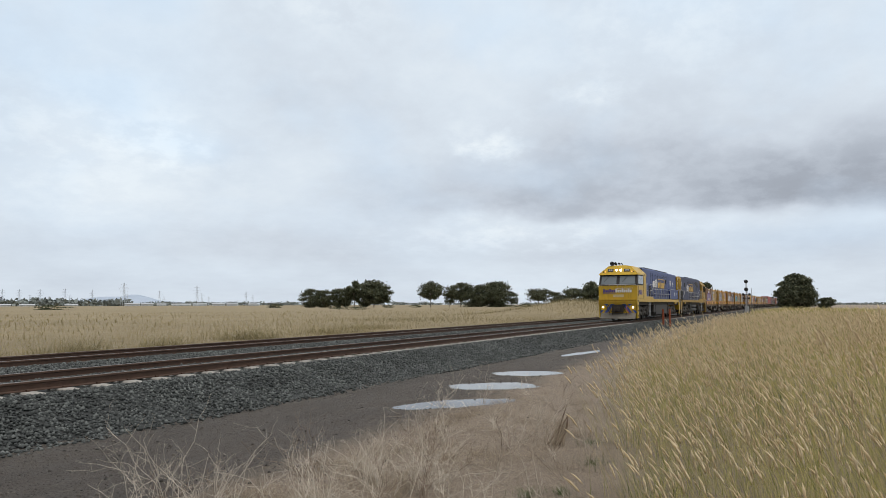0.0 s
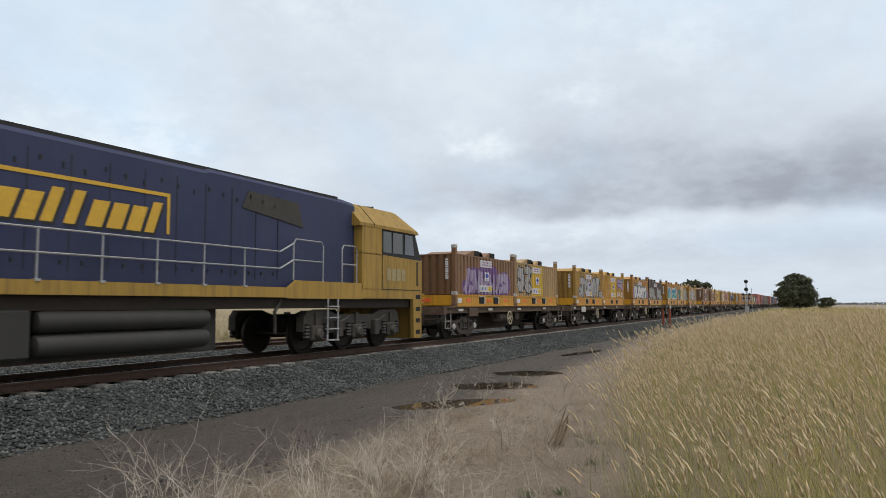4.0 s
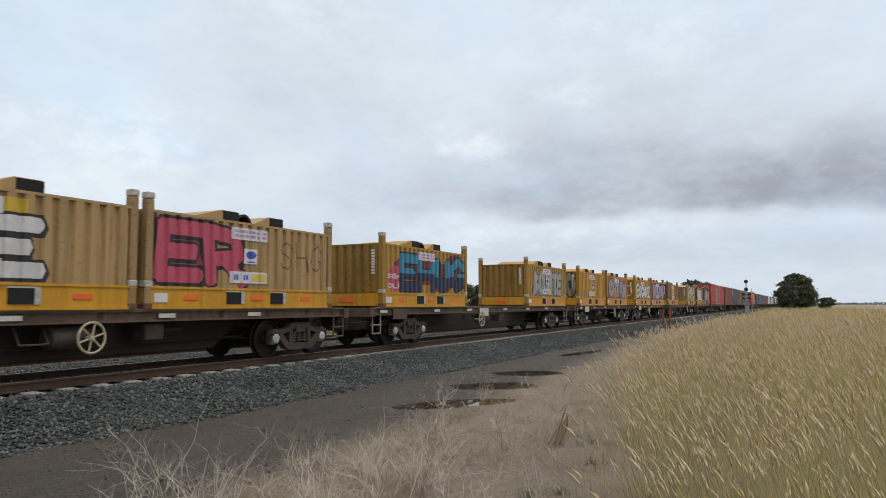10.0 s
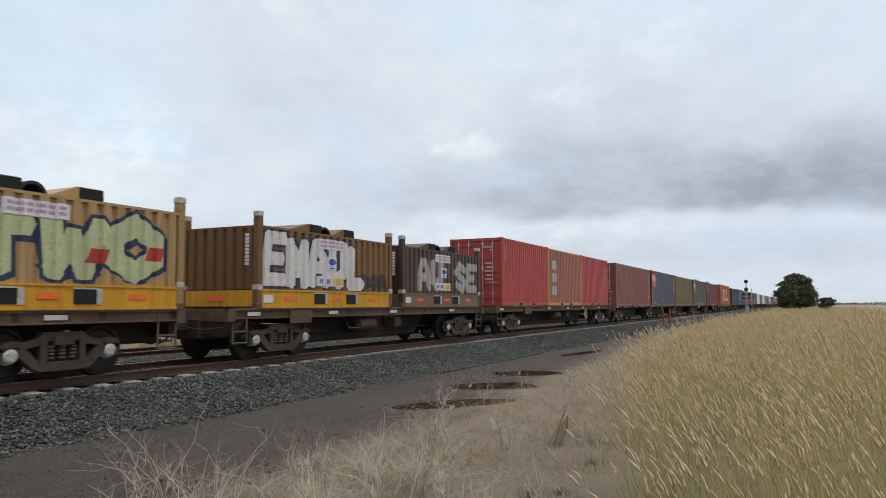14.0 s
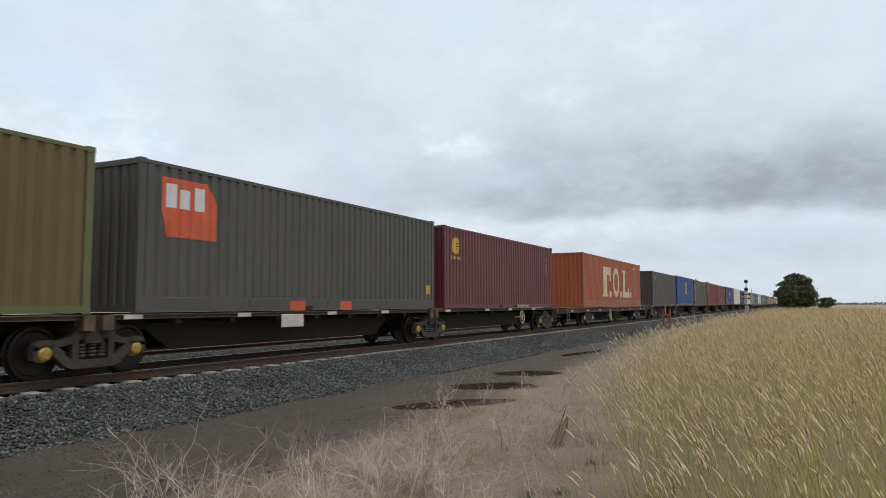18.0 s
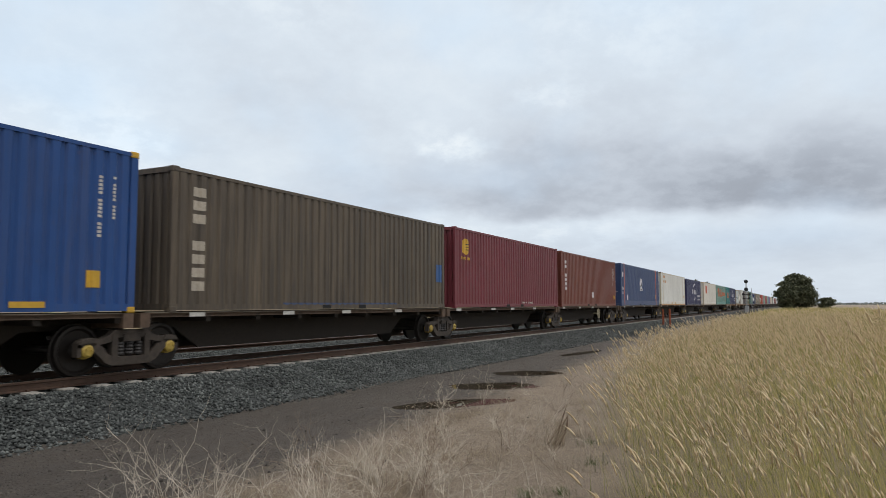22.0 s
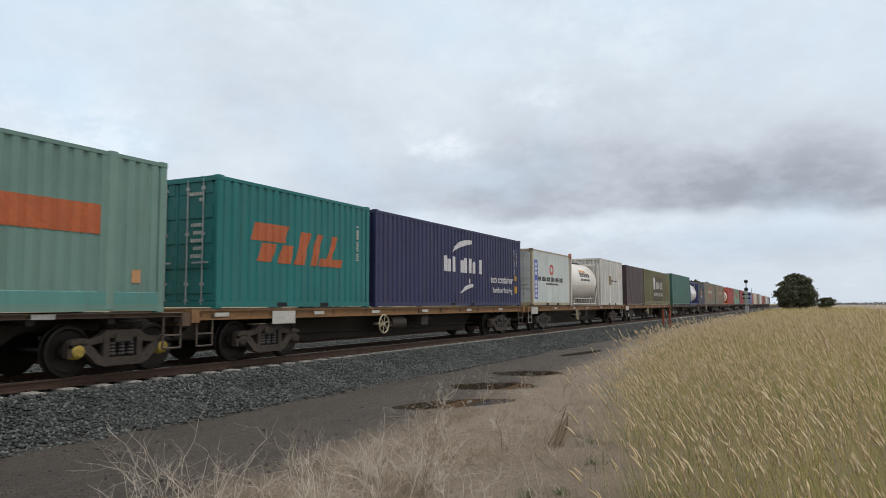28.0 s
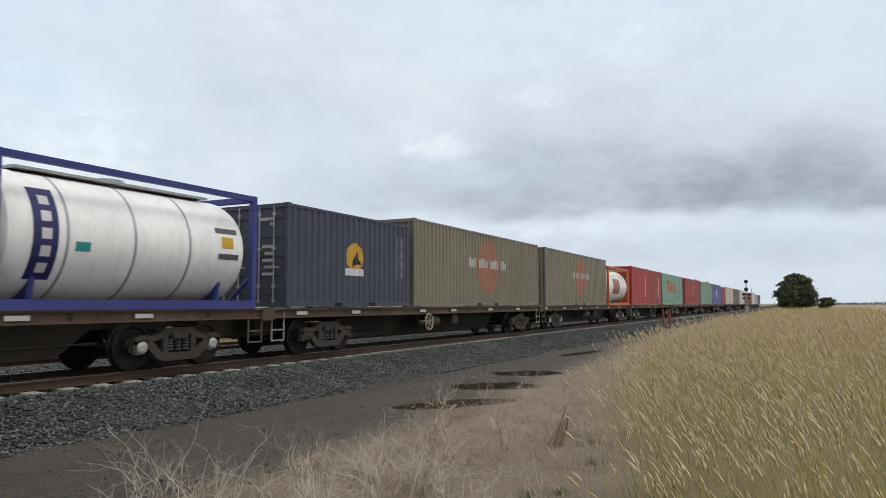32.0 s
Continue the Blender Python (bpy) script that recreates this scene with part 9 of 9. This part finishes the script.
    for q in (-1, 1):
        b = Bld()
        pr(b, [(0.12, 0.22), (0.12, 1.66), (0.68, 1.66), (0.62, 0.22)], min(q * W, q * (W - 0.12)), max(q * W, q * (W - 0.12)))
        sk = part("corner_steps", b, yel, lc, "yellow corner with step openings")
        for z in (0.34, 0.70, 1.06, 1.44):
            part("step_opening", bx(Bld(), 0.22, 0.50, min(q * (W + 0.004), q * (W - 0.1)), max(q * (W + 0.004), q * (W - 0.1)), z, z + 0.13), DARK, sk)
    # cab side details: road-number bars, door, grab rails
    for k in range(4):
        xa = 0.82 + k * 0.31 if not flip else 2.05 - k * 0.28
        part("number_bar", bx(Bld(), xa, xa + 0.22, -W - 0.008, -W + 0.002, 1.98, 2.34), PURP if not flip else plain("faded_number", (0.33, 0.27, 0.14), 0.6), cab, "bar in place of a road number")
    part("cab_door", bx(Bld(), 2.60, 3.58, -W - 0.012, -W + 0.002, 1.72, 2.70), yel, cab, "yellow cab side panel")
    part("door_recess", bx(Bld(), 2.7, 3.55, -W - 0.004, -W + 0.02, 2.74, 3.46), yel, cab)
    b = Bld()
    bx(b, 0.40, 0.46, -W - 0.03, -W + 0.002, 1.85, 2.62)
    part("grab_rail", b, LGREY, cab)
    part("cab_seam", bx(Bld(), 2.54, 2.565, -W - 0.013, -W, 1.7, 3.5).box(*sorted((fx(0.2), fx(2.55))), -W - 0.006, -W, 1.70, 1.725), UNDER, cab)
    # side steps ladder
    b = Bld()
    for xx in (4.75, 5.2):
        b.tube((fx(xx), -1.44, 1.42), (fx(xx), -1.44, 0.32), 0.022, 6)
    for k in range(4):
        a, c = sorted((fx(4.75), fx(5.2)))
        b.box(a, c, -1.50, -1.36, 0.34 + 0.29 * k, 0.37 + 0.29 * k)
    part("side_steps", b, GALV, lc, "pale ladder steps")
    # handrails along the walkway
    hb = []
    for x0, x1 in ((3.85, 4.55), (5.4, 6.6)):
        hb.append([(fx(x0), -1.42, 1.86), (fx(x0), -1.42, 2.75), (fx(x0 + 0.08), -1.42, 2.86), (fx(x1 - 0.08), -1.42, 2.86), (fx(x1), -1.42, 2.75), (fx(x1), -1.42, 1.86)])
        hb.append([(fx(x0), -1.42, 2.35), (fx(x1), -1.42, 2.35)])
    hb.append([(fx(6.6), -1.42, 2.75), (fx(7.1), -1.42, 2.52), (fx(15.4), -1.42, 2.52)])
    hb.append([(fx(6.6), -1.42, 2.35), (fx(7.1), -1.42, 2.12), (fx(15.4), -1.42, 2.12)])
    hb.append([(fx(15.5), -1.455, 2.62), (fx(20.3), -1.455, 2.62), (fx(21.1), -1.42, 2.6)])
    for pts in hb:
        part("handrail", Bld().pipe(pts, 0.02, 6), CHROME, lc)
    pm = Bld().tube((0, 0, 1.67), (0, 0, 2.53), 0.02, 6).box(-0.05, 0.05, -0.05, 0.03, 1.66, 1.70).mesh("handrail_post")
    pm.materials.append(CHROME)
    for i in range(7):
        part("handrail_post", pm, CHROME, lc, at=pose(fx(8.3 + i * 1.2), -1.42, 0))
    # tanks
    if not flip:
        b = Bld()
        b.prism([(-1.38, 0.42), (-1.38, 1.2), (1.38, 1.2), (1.38, 0.42), (1.2, 0.30), (-1.2, 0.30)], fx(8.1), fx(13.6), "x")
        part("fuel_tank", b, LTANK, lc, "long dusty grey fuel tank")
        part("tank_cabinet", bx(Bld(), 7.3, 8.05, -1.36, 1.36, 0.55, 1.2, 0.04), LTANK, lc)
        part("tank_foot", bx(Bld(), 7.2, 13.6, -1.0, 1.0, 0.24, 0.34), UNDER, lc)
    else:
        b = Bld().box(*sorted((fx(8.6), fx(13.9))), -0.9, 0.9, 0.3, 1.2)
        part("fuel_tank", b, LTANK, lc)
        for zz in (1.0, 0.6):
            a, c = sorted((fx(9.2), fx(13.0)))
            part("air_reservoir", Bld().lathe([(0.05, a), (0.17, a + 0.03), (0.2, a + 0.1), (0.2, c - 0.1), (0.17, c - 0.03), (0.05, c)], (0, -1.2, zz), "x", 14), LTANK, lc, "long grey air cylinder", smooth=True)
        part("tank_cabinet", bx(Bld(), 13.1, 13.9, -1.36, -0.8, 0.4, 1.2, 0.04), LTANK, lc)
    b = Bld()
    for x in (6.9, 14.2):
        b.pipe([(fx(x), -1.3, 1.4), (fx(x + 0.3), -1.36, 1.1), (fx(x + 0.2), -1.3, 0.6)], 0.04, 6)
    b.pipe([(fx(6.9), -1.25, 1.25), (fx(14.4), -1.25, 1.25)], 0.05, 6)
    part("pipework", b, LGREY, lc)
    for x in (3.55, 16.9):
        loco_bogie(lc, fx(x))
    # name shapes along the hood: white, then yellow, with a rule above and below; white stars at the end
    y = -1.226
    xs0 = 7.5 if not flip else 4.95
    flat = ([-1.0, 99.0], [y, y])
    def block(xa, w, za, zb, mat):
        for dx, dz, mt, off in ((0.05, -0.05, MARKK, 0.003), (0.0, 0.0, mat, 0.006)):
            plates(lc, 2.4, [("name_shape", "slant", xa + dx, xa + dx + w + (zb - za) * 0.35, za + dz, zb + dz, mt)], off, flat, 0.0, (-1, 99))
    for k in range(7):
        w = 0.31 if k not in (3, 5) else 0.15
        xa = xs0 + (0, 0.37, 0.76, 1.13, 1.36, 1.68, 1.92)[k]
        block(xa, w, 2.68 - (0.15 if k == 0 else 0), 3.22 + (0.14 if k in (3, 4, 5) else 0), LWHT)
    part("name_rule", Bld().box(xs0 - 0.1, xs0 + 0.3, y - 0.006, y, 2.50, 2.56).box(xs0 + 0.45, xs0 + 2.6, y - 0.006, y, 2.50, 2.56), LWHT, lc)
    for k in range(8):
        block(xs0 + 2.60 + k * 0.42, 0.33 if k not in (2, 3, 7) else 0.22, 2.66, 3.14 + (0.12 if k in (2, 3, 7) else 0), LYEL)
    part("name_rule", Bld().box(xs0 + 2.7, xs0 + 6.15, y - 0.006, y, 3.40, 3.47).box(xs0 + 6.08, xs0 + 6.15, y - 0.006, y, 2.66, 3.40), LYEL, lc)
    if not flip:
        stars = ((16.7, 3.22, 0.42), (18.2, 3.15, 0.30), (17.85, 2.22, 0.25), (18.95, 2.24, 0.17))
    else:
        stars = ((0.75, 3.28, 0.25), (1.9, 3.32, 0.42), (1.3, 2.0, 0.26), (2.0, 2.08, 0.16), (2.62, 2.42, 0.28))
    for sx, sz, sr in stars:
        sb = Bld()
        star(sb, sx, sz, sr, -1.421 if sz < 2.6 else -1.237)
        part("star", sb, LWHT if not fade else plain("faded_star_paint", (0.42, 0.42, 0.42), 0.6), lc, "white seven-pointed star")
    MOVERS.append((lc, s0, 0.0))
    return lc


locomotive(55.25, False, False, "clean blue and yellow diesel freight locomotive with lit headlights")
locomotive(77.2, True, True, "grimy blue and yellow diesel freight locomotive, running backwards")


# ---- what moves ----
def train_rows(s, z):
    """The train's even run, a touch slower at first."""
    lag = [(0, -1.0), (0.5, -0.75), (1, -0.5), (1.5, -0.42), (2, -0.32), (2.5, -0.1), (3, 0.08), (3.5, 0.1), (4.5, 0.06), (5.5, 0.0)]
    lag += [(t, 0.0) for t in (7, 9, 11, 14, 17, 20, 23, 26, 29, 31, 32)]
    return [(t, pose(s - SPEED * t + d, D, RZ + z)) for t, d in lag]


def motions():
    for ob, s, z in MOVERS:
        walk(ob, train_rows(s, z))
    for i, (ob, cx, cy) in enumerate(GRASS_PATCHES):
        rr = random.Random(i)
        rows = []
        for k in range(41):
            t = 32 * k / 40
            g = 0.8 * math.sin(2.1 * t + 0.35 * cx) + 0.5 * math.sin(3.7 * t + i) + 0.3 * rr.uniform(-1, 1)
            rows.append((t, pose(cx, cy, 0, -0.55 * g, -0.28 * g, 0)))
        walk(ob, rows)
    # rolling wheels: one spin for all wheels that sit alike on their bogies
    for wheels, radius in ((WHEELSETS, 0.458), (LOCO_WHEELS, 0.52)):
        done = {}
        for w in wheels:
            x = round(w.location.x, 3)
            if x in done:
                first = done[x].animation_data
                w.rotation_mode = "QUATERNION"
                w.animation_data_create()
                w.animation_data.action = first.action
                w.animation_data.action_slot = first.action_slot
            else:
                z = w.location.z
                walk(w, [(k / FPS, pose(x, 0, z) @ Matrix.Rotation(-SPEED * k / FPS / radius, 4, "Y")) for k in range(32 * FPS + 1)])
                done[x] = w
    a = 4.3
    walk(clouds, [(t, pose(0, 0, 1.87, 0, 0, a * t / 32)) for t in (0, 8, 16, 24, 32)])


motions()
